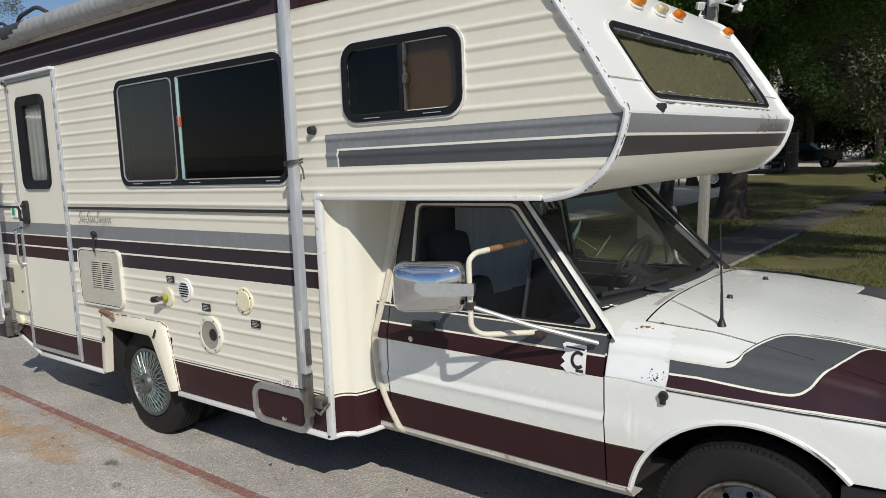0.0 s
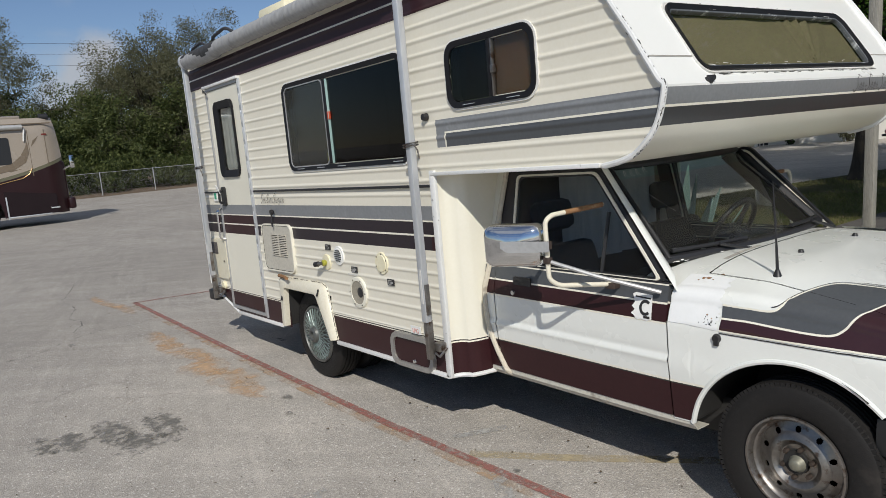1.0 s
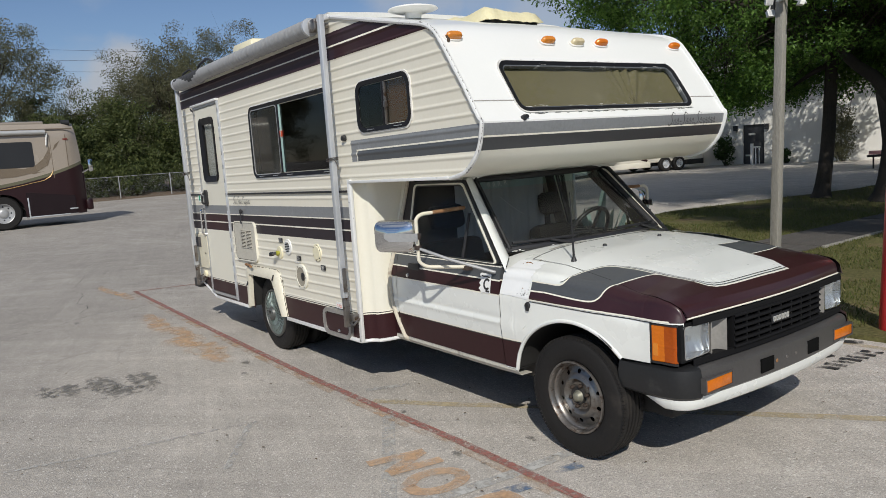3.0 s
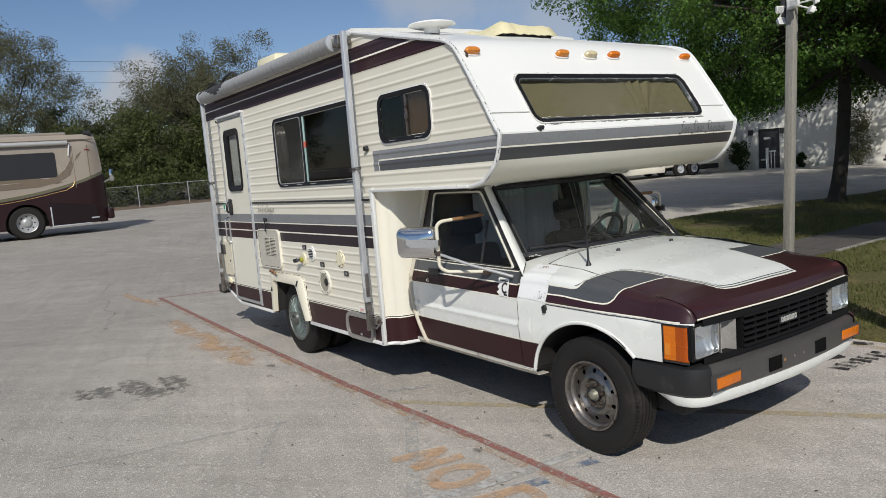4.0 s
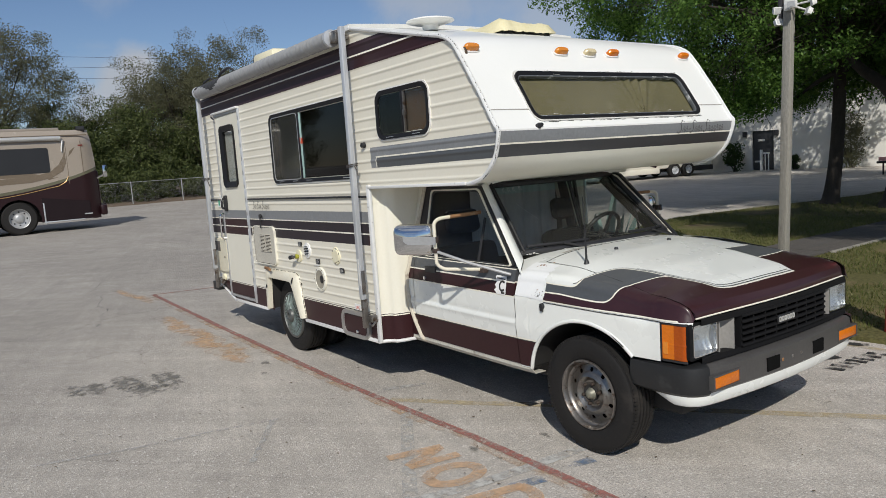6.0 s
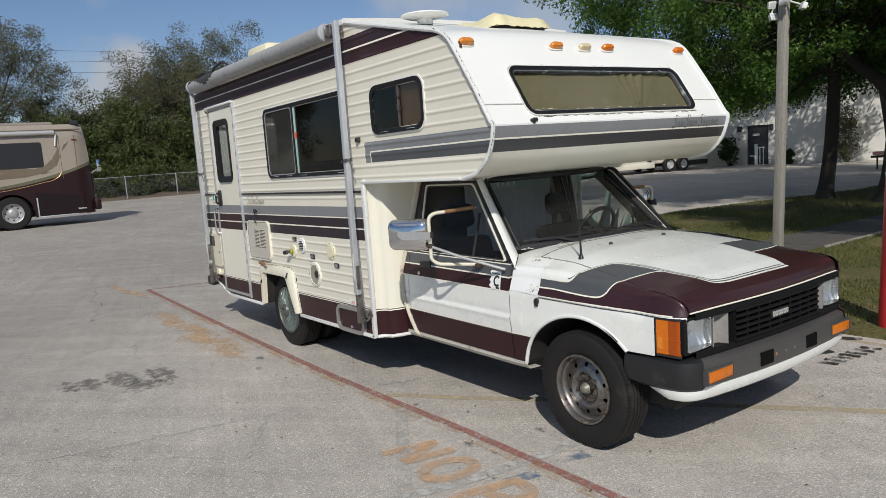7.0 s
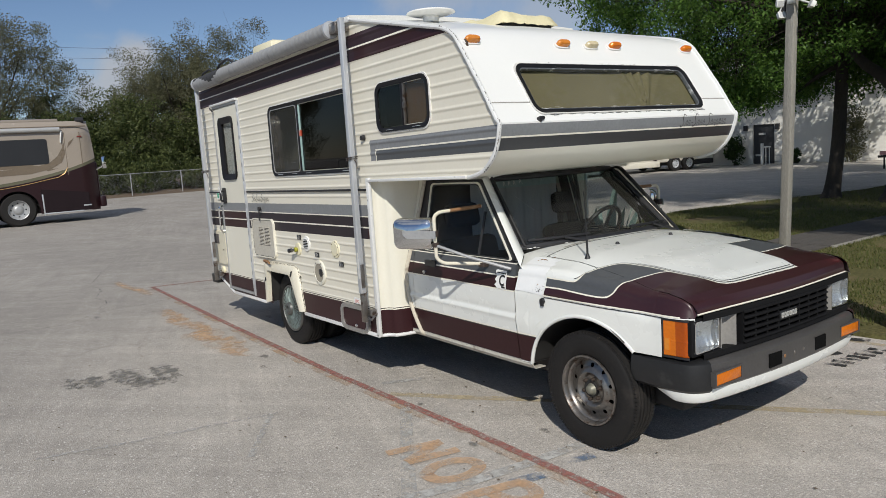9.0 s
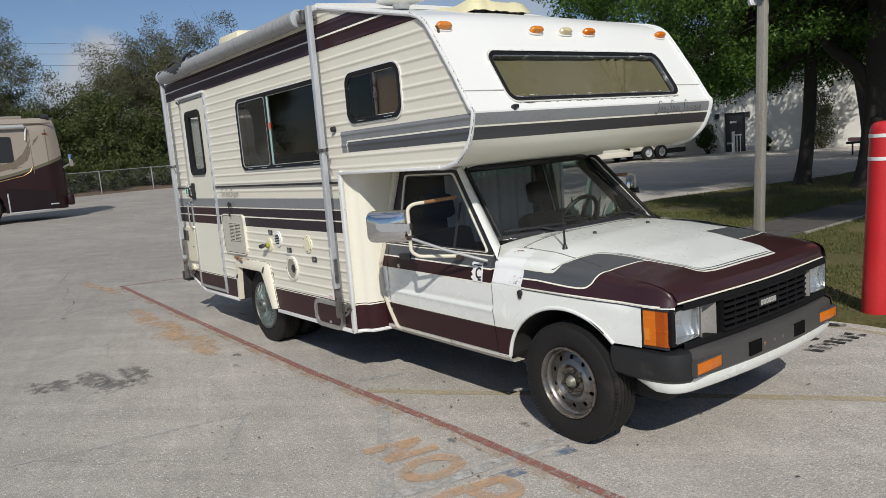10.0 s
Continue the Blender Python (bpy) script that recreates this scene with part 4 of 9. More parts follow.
part("paper_tag", bm, PAPER, door, "white paper tag on the handle", tilt=True)
bm = bmesh.new()
box(bm, DX0 - 0.02, DX1 + 0.012, YS - 0.034, YS + 0.01, DZ1 - 0.004, DZ1 + 0.016, 0.004)
part("drip_rail", bm, TRIM, door, tilt=True)
bm = bmesh.new()
box(bm, DX1 - 0.002, DX1 + 0.012, YS - 0.016, YS, DZ0 - 0.01, DZ1, 0.003)
for k in range(14):
    zz = DZ0 + 0.1 + k * 0.125
    box(bm, DX1 - 0.006, DX1 + 0.002, YS - 0.023, YS - 0.012, zz, zz + 0.09, 0.003)
part("hinge_strip", bm, ALU, door, tilt=True)
bm = bmesh.new()
tube(bm, [(DX0 + 0.0, YS - 0.03, DZ1 - 0.03), (DX0 + 0.05, YS - 0.05, DZ1 - 0.02), (DX0 + 0.06, YS - 0.03, DZ1 - 0.05)], 0.007, 8)
part("door_catch", bm, BLACK, door, tilt=True)
bm = bmesh.new()
tube(bm, bend([(-4.02, YS - 0.01, 1.22), (-4.02, YS - 0.05, 1.21), (-4.02, YS - 0.05, 0.98), (-4.02, YS - 0.01, 0.97)], 0.03), 0.011, 8)
part("grab_handle", bm, CHROME, rv, "small chrome grab handle", tilt=True)
bm = bmesh.new()
box(bm, -4.16, -4.075, YS - 0.012, YS - 0.002, 1.285, 1.365)
box(bm, -4.14, -4.10, YS - 0.014, YS - 0.011, 1.30, 1.35, mi=1)
part("switch_plate", bm, [WHITEP, GREEN_S], rv, tilt=True, smooth=0)

# black moulding line under the window
bm = bmesh.new()
box(bm, -3.335, -1.115, YS - 0.014, YS + 0.002, 1.349, 1.364, 0.003)
part("moulding", bm, BLACK, rv, tilt=True)
bm = bmesh.new()
box(bm, -4.5, -4.04, YS - 0.014, YS + 0.002, 1.349, 1.364, 0.003)
part("moulding", bm, BLACK, rv, tilt=True)

# refrigerator hatch with louvres
hx0, hx1, hz0, hz1 = -3.262, -2.770, 0.772, 1.118
hatch = part("vent_hatch", ring(bmesh.new(), rrect(hx0, hx1, hz0, hz1, 0.055), rrect(hx0 + 0.010, hx1 - 0.010, hz0 + 0.010, hz1 - 0.010, 0.043), "y", YS - 0.020, YS + 0.0), SMOOTH, rv, "cream louvred appliance hatch", tilt=True)
bm = ring(bmesh.new(), rrect(hx0 + 0.0085, hx1 - 0.0085, hz0 + 0.0085, hz1 - 0.0085, 0.044), rrect(hx0 + 0.0135, hx1 - 0.0135, hz0 + 0.0135, hz1 - 0.0135, 0.039), "y", YS - 0.0170, YS - 0.012)
part("groove", bm, GAP, hatch, tilt=True, smooth=0)
bm = bmesh.new()
prism(bm, rrect(hx0 + 0.008, hx1 - 0.008, hz0 + 0.008, hz1 - 0.008, 0.042), "y", YS - 0.016, YS - 0.004)
part("hatch_panel", bm, mat("greyish cream hatch plastic", (0.50, 0.475, 0.41), 0.5, var=0.08, scale=5, stain=(0.4, 0.37, 0.31), stain_at=0.62, stain_scale=6), hatch, tilt=True)
bm = bmesh.new()
box(bm, -3.09, -2.865, YS - 0.0175, YS - 0.015, 0.885, 1.045)
part("louvre_backing", bm, GAP, hatch, tilt=True, smooth=0)
bm = bmesh.new()
for k in range(13):
    z = 0.888 + k * 0.0125
    for a, b in ((-3.095, -2.985), (-2.970, -2.860)):
        box(bm, a, b, YS - 0.023, YS - 0.016, z, z + 0.0072, 0.0015)
box(bm, -2.985, -2.970, YS - 0.0225, YS - 0.016, 0.885, 1.047)
part("louvre", bm, mat("cream louvre plastic", (0.52, 0.49, 0.42), 0.5), hatch, tilt=True)
bm = bmesh.new()
lathe(bm, [(0.0, -0.024), (0.018, -0.024), (0.02, -0.012), (0.012, 0)], 16, at=(-3.02, YS - 0.012, 1.205))
tube(bm, [(-3.02, YS - 0.03, 1.20), (-3.018, YS - 0.036, 1.12), (-3.015, YS - 0.034, 1.10)], 0.006, 8)
part("hatch_catch", bm, BLACK, rv, "black rubber door catch", tilt=True)

# water heater door with a rusty grille
bm = bmesh.new()
prism(bm, rrect(-4.42, -4.02, 0.630, 0.962, 0.03), "y", YS - 0.022, YS)
heater = part("heater_door", bm, mat("stained yellow-cream enamel", (0.66, 0.62, 0.49), 0.5, var=0.1, scale=4, stain=(0.36, 0.29, 0.18), stain_at=0.60, stain_scale=4), rv, "stained cream appliance door", tilt=True)
bm = bmesh.new()
box(bm, -4.38, -4.20, YS - 0.026, YS - 0.020, 0.835, 0.935, 0.002)
part("grille", bm, mat("dark corroded mesh", (0.13, 0.12, 0.115), 0.7, metal=0.4, var=0.4, scale=60, bump=0.8, bscale=160), heater, tilt=True)
bm = bmesh.new()
lathe(bm, [(0, -0.006), (0.008, -0.006), (0.008, 0)], 12, at=(-4.08, YS - 0.024, 0.78))
part("latch", bm, STEEL, heater, tilt=True)


def round_fitting(name, x, z, r, mats, label, prof):
    bm = bmesh.new()
    lathe(bm, [(a * r, h) for a, h in prof], 28, at=(x, YS, z))
    return part(name, bm, mats, rv, label, tilt=True)


cov = round_fitting("filler_cap", -1.658, 0.922, 0.066, YELLOWED, "round cream filler cover", [(0, -0.0135), (0.72, -0.0135), (0.77, -0.009), (0.95, -0.009), (1.0, -0.004), (1.0, 0.0)])
for k in range(6):
    a = radians(60 * k + 20)
    bm = bmesh.new()
    lathe(bm, [(0, -0.013), (0.004, -0.012), (0.005, -0.008)], 8, at=(-1.658 + 0.056 * math.cos(a), YS, 0.922 + 0.056 * math.sin(a)))
    part("screw", bm, STEEL, cov, tilt=True)
vent = round_fitting("round_vent", -2.148, 0.938, 0.062, WHITEP, "round white louvred vent", [(0, -0.012), (0.7, -0.014), (0.78, -0.010), (0.95, -0.010), (1.0, -0.005), (1.0, 0)])
bm = bmesh.new()
for k in range(6):
    z = 0.938 - 0.032 + k * 0.0128
    hw = math.sqrt(max(0.0001, 0.042 ** 2 - (z - 0.938) ** 2))
    box(bm, -2.148 - hw, -2.148 + hw, YS - 0.0165, YS - 0.011, z - 0.0028, z + 0.0028)
part("slot", bm, GAP, vent, tilt=True, smooth=0)
fuel = round_fitting("fuel_filler", -1.950, 0.722, 0.098, SMOOTH, "recessed cream fuel filler", [(0.72, 0.010), (0.72, -0.006), (0.76, -0.015), (0.95, -0.013), (1.0, -0.008), (1.0, 0)])
# shallow cone before the wall; its darker cream paints in the recess's shade
bm = bmesh.new()
lathe(bm, [(0.0, -0.0075), (0.050, -0.0080), (0.072, -0.0125)], 28, at=(-1.950, YS, 0.722))
part("filler_recess", bm, mat("shaded recess cream", (0.30, 0.275, 0.22), 0.7, var=0.3, scale=20), fuel, tilt=True)
bm = bmesh.new()
lathe(bm, [(0.0, -0.0125), (0.026, -0.0125), (0.031, -0.010), (0.032, -0.006)], 20, at=(-1.928, YS, 0.724))
part("fuel_cap", bm, BLACK, fuel, tilt=True)
for k in range(6):
    a = radians(60 * k)
    bm = bmesh.new()
    lathe(bm, [(0, -0.019), (0.004, -0.018), (0.005, -0.012)], 8, at=(-1.950 + 0.085 * math.cos(a), YS, 0.722 + 0.085 * math.sin(a)))
    part("screw", bm, STEEL, fuel, tilt=True)
inlet = round_fitting("water_inlet", -2.315, 0.886, 0.052, YELLOWED, "water inlet with lime cap and stub hose", [(0, -0.012), (0.6, -0.014), (0.95, -0.012), (1.0, -0.006), (1.0, 0)])
bm = bmesh.new()
lathe(bm, [(0, -0.040), (0.014, -0.040), (0.020, -0.035), (0.020, -0.022), (0.015, -0.019), (0.015, -0.01)], 16, at=(-2.315, YS, 0.884))
part("cap", bm, LIME, inlet, tilt=True)
bm = bmesh.new()
tube(bm, [(-2.315, YS - 0.034, 0.884), (-2.335, YS - 0.046, 0.882), (-2.352, YS - 0.050, 0.878)], 0.012, 10)
tube(bm, [(-2.350, YS - 0.050, 0.879), (-2.384, YS - 0.056, 0.874)], 0.017, 12, mi=1)
part("hose_stub", bm, [STEEL, BLACK], inlet, tilt=True)
for x, z in ((-2.318, 0.985), (-2.012, 0.862), (-1.618, 0.818)):
    bm = bmesh.new()
    box(bm, x + 0.006, x + 0.074, YS - 0.0085, YS - 0.0045, z - 0.018, z + 0.018)
    for q, w in ((0.010, 0.034), (0.002, 0.046), (-0.005, 0.046), (-0.012, 0.030)):
        box(bm, x + 0.016, x + 0.016 + w, YS - 0.0092, YS - 0.0083, z + q - 0.0012, z + q + 0.0012, mi=1)
    part("label_plate", bm, [LABEL_B, LABEL_T], rv, tilt=True, smooth=0)
bm = bmesh.new()
for k in range(10):
    box(bm, -2.045 + k * 0.011, -2.038 + k * 0.011, YS - 0.0095, YS - 0.008, 0.826, 0.834)
part("label_plate", bm, LABEL_T, rv, tilt=True, smooth=0)

# gas locker door with its plate
lpg = part("gas_locker", ring(bmesh.new(), rrect(-1.62, -1.215, 0.342, 0.538, 0.07), rrect(-1.592, -1.243, 0.370, 0.510, 0.05), "y", YS - 0.024, YS), mat("dull aluminium frame", (0.40, 0.39, 0.37), 0.45, metal=0.6, var=0.15, scale=12), rv, "maroon gas locker door in a rounded metal frame", tilt=True)
bm = bmesh.new()
prism(bm, rrect(-1.595, -1.240, 0.367, 0.513, 0.052), "y", YS - 0.012, YS - 0.002)
part("locker_door", bm, MAROON_C, lpg, tilt=True)
bm = bmesh.new()
lathe(bm, [(0, -0.016), (0.010, -0.015), (0.013, -0.006)], 14, at=(-1.40, YS - 0.008, 0.388))
part("lock", bm, CHROME, lpg, tilt=True)
bm = bmesh.new()
box(bm, -1.415, -1.320, YS - 0.012, YS - 0.009, 0.548, 0.592)
part("label_plate", bm, WHITEP, rv, tilt=True, smooth=0)


def letters(name, text, size, at, parent, material, turn=(90, 0, 0), depth=0.001, tilt=True):
    cu = bpy.data.curves.new(name, "FONT")
    cu.body, cu.size, cu.extrude, cu.align_x = text, size, depth, "CENTER"
    tmp = bpy.data.objects.new(name, cu)
    me = bpy.data.meshes.new_from_object(tmp)
    bpy.data.objects.remove(tmp)
    bpy.data.curves.remove(cu)
    z = at[2] + (SAG * (at[0] + 1.1) if tilt else 0)
    me.transform(pose(at[0], at[1], z, *turn))
    me.materials.clear()
    me.materials.append(material)
    ob = new(name, me)
    ob.parent = parent
    return ob


letters("lettering", "LPG", 0.034, (-1.367, YS - 0.0135, 0.555), rv, RED_L)


def flourish(at, normal, width, height, seed):
    """A line of unread script: swashed capitals and joined small loops."""
    rnd = random.Random(seed)
    bm = bmesh.new()
    plan = "Coo-Cooo Cooppoo"
    w = width / 15.5
    u = -width / 2
    for ch in plan:
        if ch == "C":
            h = height
            ribbon(bm, curve2([(u + w * 1.25, h * 0.86), (u + w * 0.8, h * 1.02), (u + w * 0.25, h * 0.80), (u + w * 0.55, h * 0.50), (u + w * 0.85, h * 0.22), (u + w * 0.35, -h * 0.06), (u - w * 0.15, h * 0.10)], 5), at, normal, height * 0.075, 0.0006, step=0.004)
            u += w * 1.35
        elif ch == "-":
            ribbon(bm, [(u + w * 0.1, height * 0.24), (u + w * 0.7, height * 0.27)], at, normal, height * 0.06, 0.0006, step=0.004)
            u += w * 0.85
        elif ch == " ":
            u += w * 0.55
        else:
            h = height * rnd.uniform(0.40, 0.48)
            d = -height * 0.28 if ch == "p" else 0.0
            ribbon(bm, curve2([(u, d), (u + w * 0.22, h * 0.9), (u + w * 0.5, h), (u + w * 0.56, h * 0.35), (u + w * 0.7, 0.0), (u + w * 1.0, h * 0.25)], 4), at, normal, height * 0.052, 0.0006, step=0.004)
            u += w * 0.92
    return bm


def on_side(u, v):
    return (-3.03 + u + 0.25 * v, YS - 0.0085, 1.272 + v)


part("script_lettering", flourish(on_side, lambda u, v: (0, -1, 0), 0.38, 0.062, 3), SCRIPT, rv, tilt=True, smooth=0)


def cap_at(y, z):
    return cap_point(table_at(FRONT_BY_Z, z), z, y)


def cap_n(y, z):
    dz = 0.01
    t = Vector((x_front(z + dz) - x_front(z - dz), 0, 2 * dz)).normalized()
    return Vector((t.z, 0, -t.x))


part("script_lettering", flourish(lambda u, v: cap_at(3.742 + u + 0.25 * v, 1.618 + v), lambda u, v: (1, 0, 0), 0.47, 0.072, 5), SCRIPT, cap, tilt=True, smooth=0)

# front window of the bunk
def bunk_ring(y0, y1, z0, z1, r, inset, out, back):
    bm = bmesh.new()
    o, i = rrect(y0, y1, z0, z1, r, 6), rrect(y0 + inset, y1 - inset, z0 + inset * 0.8, z1 - inset * 0.8, max(0.012, r - inset * 0.8), 6)
    n = cap_n(YC, 1.87)
    loops = []
    for pts, d in ((o, back), (o, out), (i, out * 0.4), (i, back)):
        loops.append([bm.verts.new(Vector(cap_at(y, z)) + n * d) for y, z in pts])
    fs = []
    for a, b in zip(loops, loops[1:] + loops[:1]):
        for k in range(len(a)):
            j = (k + 1) % len(a)
            fs.append(bm.faces.new((a[k], a[j], b[j], b[k])))
    bmesh.ops.recalc_face_normals(bm, faces=fs)
    return bm


bunk = part("front_window", bunk_ring(2.322, 3.795, 1.728, 2.008, 0.060, 0.024, 0.013, -0.018), FRAME, rv, "wide bunk window in a black rubber frame", tilt=True)
part("sealant_bead", bunk_ring(2.312, 3.805, 1.720, 2.016, 0.06, 0.014, 0.008, -0.004), SEAL, bunk, tilt=True)
part("inner_frame", bunk_ring(2.345, 3.772, 1.747, 1.989, 0.04, 0.007, 0.004, -0.02), mat("flaking sealant on dark rubber", (0.10, 0.11, 0.12), 0.5, var=0.3, scale=10, stain=(0.62, 0.64, 0.64), stain_at=0.52, stain_scale=14), bunk, tilt=True)
bm = bmesh.new()
n = cap_n(YC, 1.87)
sheet(bm, [[Vector(cap_at(y, z)) - n * 0.007 for y in (2.35, 3.768)] for z in (1.748, 1.988)])
part("pane", face_to(bm, (1, 0, 0.5)), CLEAR, bunk, tilt=True, smooth=0)
bm = bmesh.new()


def gather(y, z):
    """Depth of the curtain: slack over most of its width, gathered into a fan of folds near one spot."""
    a = math.atan2(y - 3.24, z - 1.70)
    r = math.hypot(y - 3.24, z - 1.70)
    near = math.exp(-((a - 0.42) / 0.42) ** 2) * min(1.0, r / 0.12)
    return 0.030 + 0.0015 * math.sin(y * 21) + 0.012 * near * math.sin(26 * a) - 0.010 * near


sheet(bm, [[Vector(cap_at(y, z)) - n * gather(y, z) for y in np.linspace(2.30, 3.82, 160)] for z in np.linspace(1.70, 2.05, 24)])
part("curtain", bm, CURTAIN_O, bunk, "olive curtain behind the front window", tilt=True)
bm = bmesh.new()
lathe(bm, [(0, 0.035), (0.012, 0.034), (0.016, 0.02), (0.010, 0.0)], 12, axis="x", at=(0.262, 2.315, 1.694))
lathe(bm, [(0, 0.030), (0.010, 0.030), (0.012, 0.0)], 12, axis="x", at=(0.264, 2.335, 1.702))
part("washer_hook", bm, BLACK, cap, tilt=True)
# flaking sealant round the frame: black slivers outside, white streaks on the lower rubber
rnd = random.Random(23)
bm, bm2 = bmesh.new(), bmesh.new()
for k in range(64):
    y0 = rnd.uniform(2.36, 3.78)
    low = rnd.random() < 0.7
    z0 = 1.716 if low else 2.019
    ribbon(bm, [(y0, z0 + rnd.uniform(-0.003, 0.004)), (y0 + rnd.uniform(0.008, 0.045), z0 + rnd.uniform(-0.003, 0.004))], cap_at, cap_n, rnd.uniform(0.0012, 0.0028), 0.002)
    if k < 18:
        y0, z0 = rnd.uniform(2.36, 3.72), 1.749 + rnd.uniform(-0.004, 0.006) if low else 1.987 + rnd.uniform(-0.006, 0.003)
        ribbon(bm2, [(y0, z0), (y0 + rnd.uniform(0.008, 0.05), z0 + rnd.uniform(-0.004, 0.004))], cap_at, cap_n, rnd.uniform(0.0007, 0.0020), 0.0125)
part("sealant_flecks", face_to(bm, (1, 0, 0)), mat("cracked black sealant", (0.05, 0.047, 0.043), 0.9), bunk, tilt=True, smooth=0, kind="stuff")
part("sealant_streaks", face_to(bm2, (1, 0, 0)), SEAL, bunk, tilt=True, smooth=0, kind="stuff")
# sealed seam across the cap
SEAM = mat("grubby seam", (0.33, 0.32, 0.29), 0.8, var=0.4, scale=60)
for a, b in ((YS + 0.01, 2.315), (3.80, YF - 0.01)):
    bm = bmesh.new()
    ribbon(bm, [(a, 1.792), (b, 1.790)], cap_at, cap_n, 0.006, 0.0015)
    part("seam", bm, SEAM, cap, tilt=True, smooth=0)

# clearance lamps
for y, z, m in ((2.125, 2.155, AMBER_L), (2.80, 2.147, AMBER_L), (3.04, 2.145, CLEARL), (3.25, 2.147, AMBER), (3.967, 2.150, AMBER)):
    z -= SAG * 1.1
    x = x_front(z)
    nn = cap_n(y, z)
    up = Vector((-nn.z, 0, nn.x))
    base = Vector(cap_point(x, z, y))
    bm = bmesh.new()
    for scale_u, scale_v, d0, d1, mi in ((0.062, 0.026, 0.0, 0.008, 0), (0.050, 0.019, 0.006, 0.036, 1)):
        prev = None
        for d, q in ((d0, 1.0), (d0 + (d1 - d0) * 0.7, 0.97), (d1, 0.78)):
            loop = [bm.verts.new(base + nn * d + Vector((0, 1, 0)) * (scale_u * q * math.copysign(abs(math.cos(a)) ** 0.6, math.cos(a))) + up * (scale_v * q * math.copysign(abs(math.sin(a)) ** 0.8, math.sin(a)))) for a in [2 * math.pi * k / 24 for k in range(24)]]
            if prev:
                for k in range(24):
                    f = bm.faces.new((prev[k], prev[(k + 1) % 24], loop[(k + 1) % 24], loop[k]))
                    f.material_index = mi
            prev = loop
        f = bm.faces.new(prev)
        f.material_index = mi
    bmesh.ops.recalc_face_normals(bm, faces=bm.faces[:])
    part("clearance_lamp", bm, [SEAL, m], rv, "amber clearance lamp" if m is not CLEARL else "faded clearance lamp", tilt=True)

# awning: roller, cloth, arms
awn = tagged(new("awning"), "rolled grey awning with aluminium arms")
awn.parent = rv
bm = bmesh.new()
rnd = random.Random(4)
rows = []
xs = np.linspace(-4.16, -1.31, 240)
for i, x in enumerate(xs):
    row = []
    for k in range(18):
        a = 2 * math.pi * k / 18
        r = 0.054 + 0.0016 * math.sin(x * 60 + 2 * a) + 0.0012 * math.sin(x * 110 - 3 * a) + (0.016 * max(0, math.sin(a * 1.0 + 2.4)) if x < -3.55 else 0)
        row.append((x, 1.955 + r * math.cos(a), 2.425 + r * math.sin(a)))
    rows.append(row + [row[0]])
sheet(bm, rows)
for f in bm.faces:
    xm = f.calc_center_median()
    f.material_index = 1 if (xm.x < -3.45 and xm.z > 2.425 + 0.03 * math.sin(xm.x * 9)) else 0
bmesh.ops.remove_doubles(bm, verts=bm.verts[:], dist=0.0003)
bmesh.ops.recalc_face_normals(bm, faces=bm.faces[:])
part("cloth_roll", bm, [VINYL, VINYL_D], awn, "rolled grey vinyl cloth, dark and torn at one end", tilt=True)
for x in (-1.30, -4.19):
    bm = bmesh.new()
    lathe(bm, [(0, -0.02), (0.05, -0.02), (0.058, -0.012), (0.058, 0.012), (0.03, 0.02), (0, 0.02)], 20, axis="x", at=(x, 1.955, 2.425))
    part("end_cap", bm, ALU, awn, tilt=True)
bm = bmesh.new()
box(bm, -1.275, -1.190, 1.93, 1.985, 2.385, 2.46, 0.006)
box(bm, -1.25, -1.18, 1.96, 2.03, 2.40, 2.43, 0.004)
part("knuckle", bm, STEEL, awn, "worn metal bracket", tilt=True)
for x in (-1.155, -4.235):
    bm = bmesh.new()
    box(bm, x - 0.019, x + 0.021, 1.940, 1.976, 0.66, 2.475, 0.005)
    arm = part("arm", bm, ALU, awn, "square aluminium awning arm", tilt=True)
    bm = bmesh.new()
    box(bm, x - 0.014, x + 0.016, 1.945, 1.985, 0.46, 0.67, 0.004)
    part("inner_arm", bm, STEEL, awn, tilt=True)
    bm = bmesh.new()
    box(bm, x + 0.021, x + 0.030, 1.945, 1.972, 0.70, 0.86, 0.002)
    part("wear_strip", bm, STEEL, awn, tilt=True)
    bm = bmesh.new()
    box(bm, x + 0.004, x + 0.062, 1.980, 2.036, 0.50, 0.545, 0.004)
    part("foot_bracket", bm, STEEL, awn, "corroded foot bracket", tilt=True)
    bm = bmesh.new()
    tube(bm, [(x + 0.02, 1.98, 0.49), (x + 0.05, 1.985, 0.475), (x + 0.07, 2.02, 0.52)], 0.008, 8)
    part("foot_pin", bm, STEEL, awn, tilt=True)
    bm = bmesh.new()
    box(bm, x + 0.000, x + 0.014, 1.936, 1.9405, 0.76, 0.94)
    part("label_strip", bm, LABEL_T, awn, tilt=True, smooth=0)
    bm = bmesh.new()
    for zz in (1.560, 1.572):
        tube(bm, [(x - 0.026, 1.933, zz), (x + 0.028, 1.932, zz + 0.006), (x + 0.028, 1.984, zz + 0.01), (x - 0.026, 1.982, zz), (x - 0.026, 1.933, zz)], 0.005, 6, caps=False)
    tube(bm, [(x + 0.042, 1.95, 1.57), (x + 0.055, 1.96, 1.54), (x + 0.05, 1.97, 1.50)], 0.004, 6)
    part("wire_tie", bm, STEEL, awn, tilt=True)
bm = bmesh.new()
lathe(bm, [(0, -0.025), (0.016, -0.024), (0.02, 0)], 14, at=(-1.105, YS - 0.004, 1.70))
part("rubber_stop", bm, BLACK, rv, tilt=True)

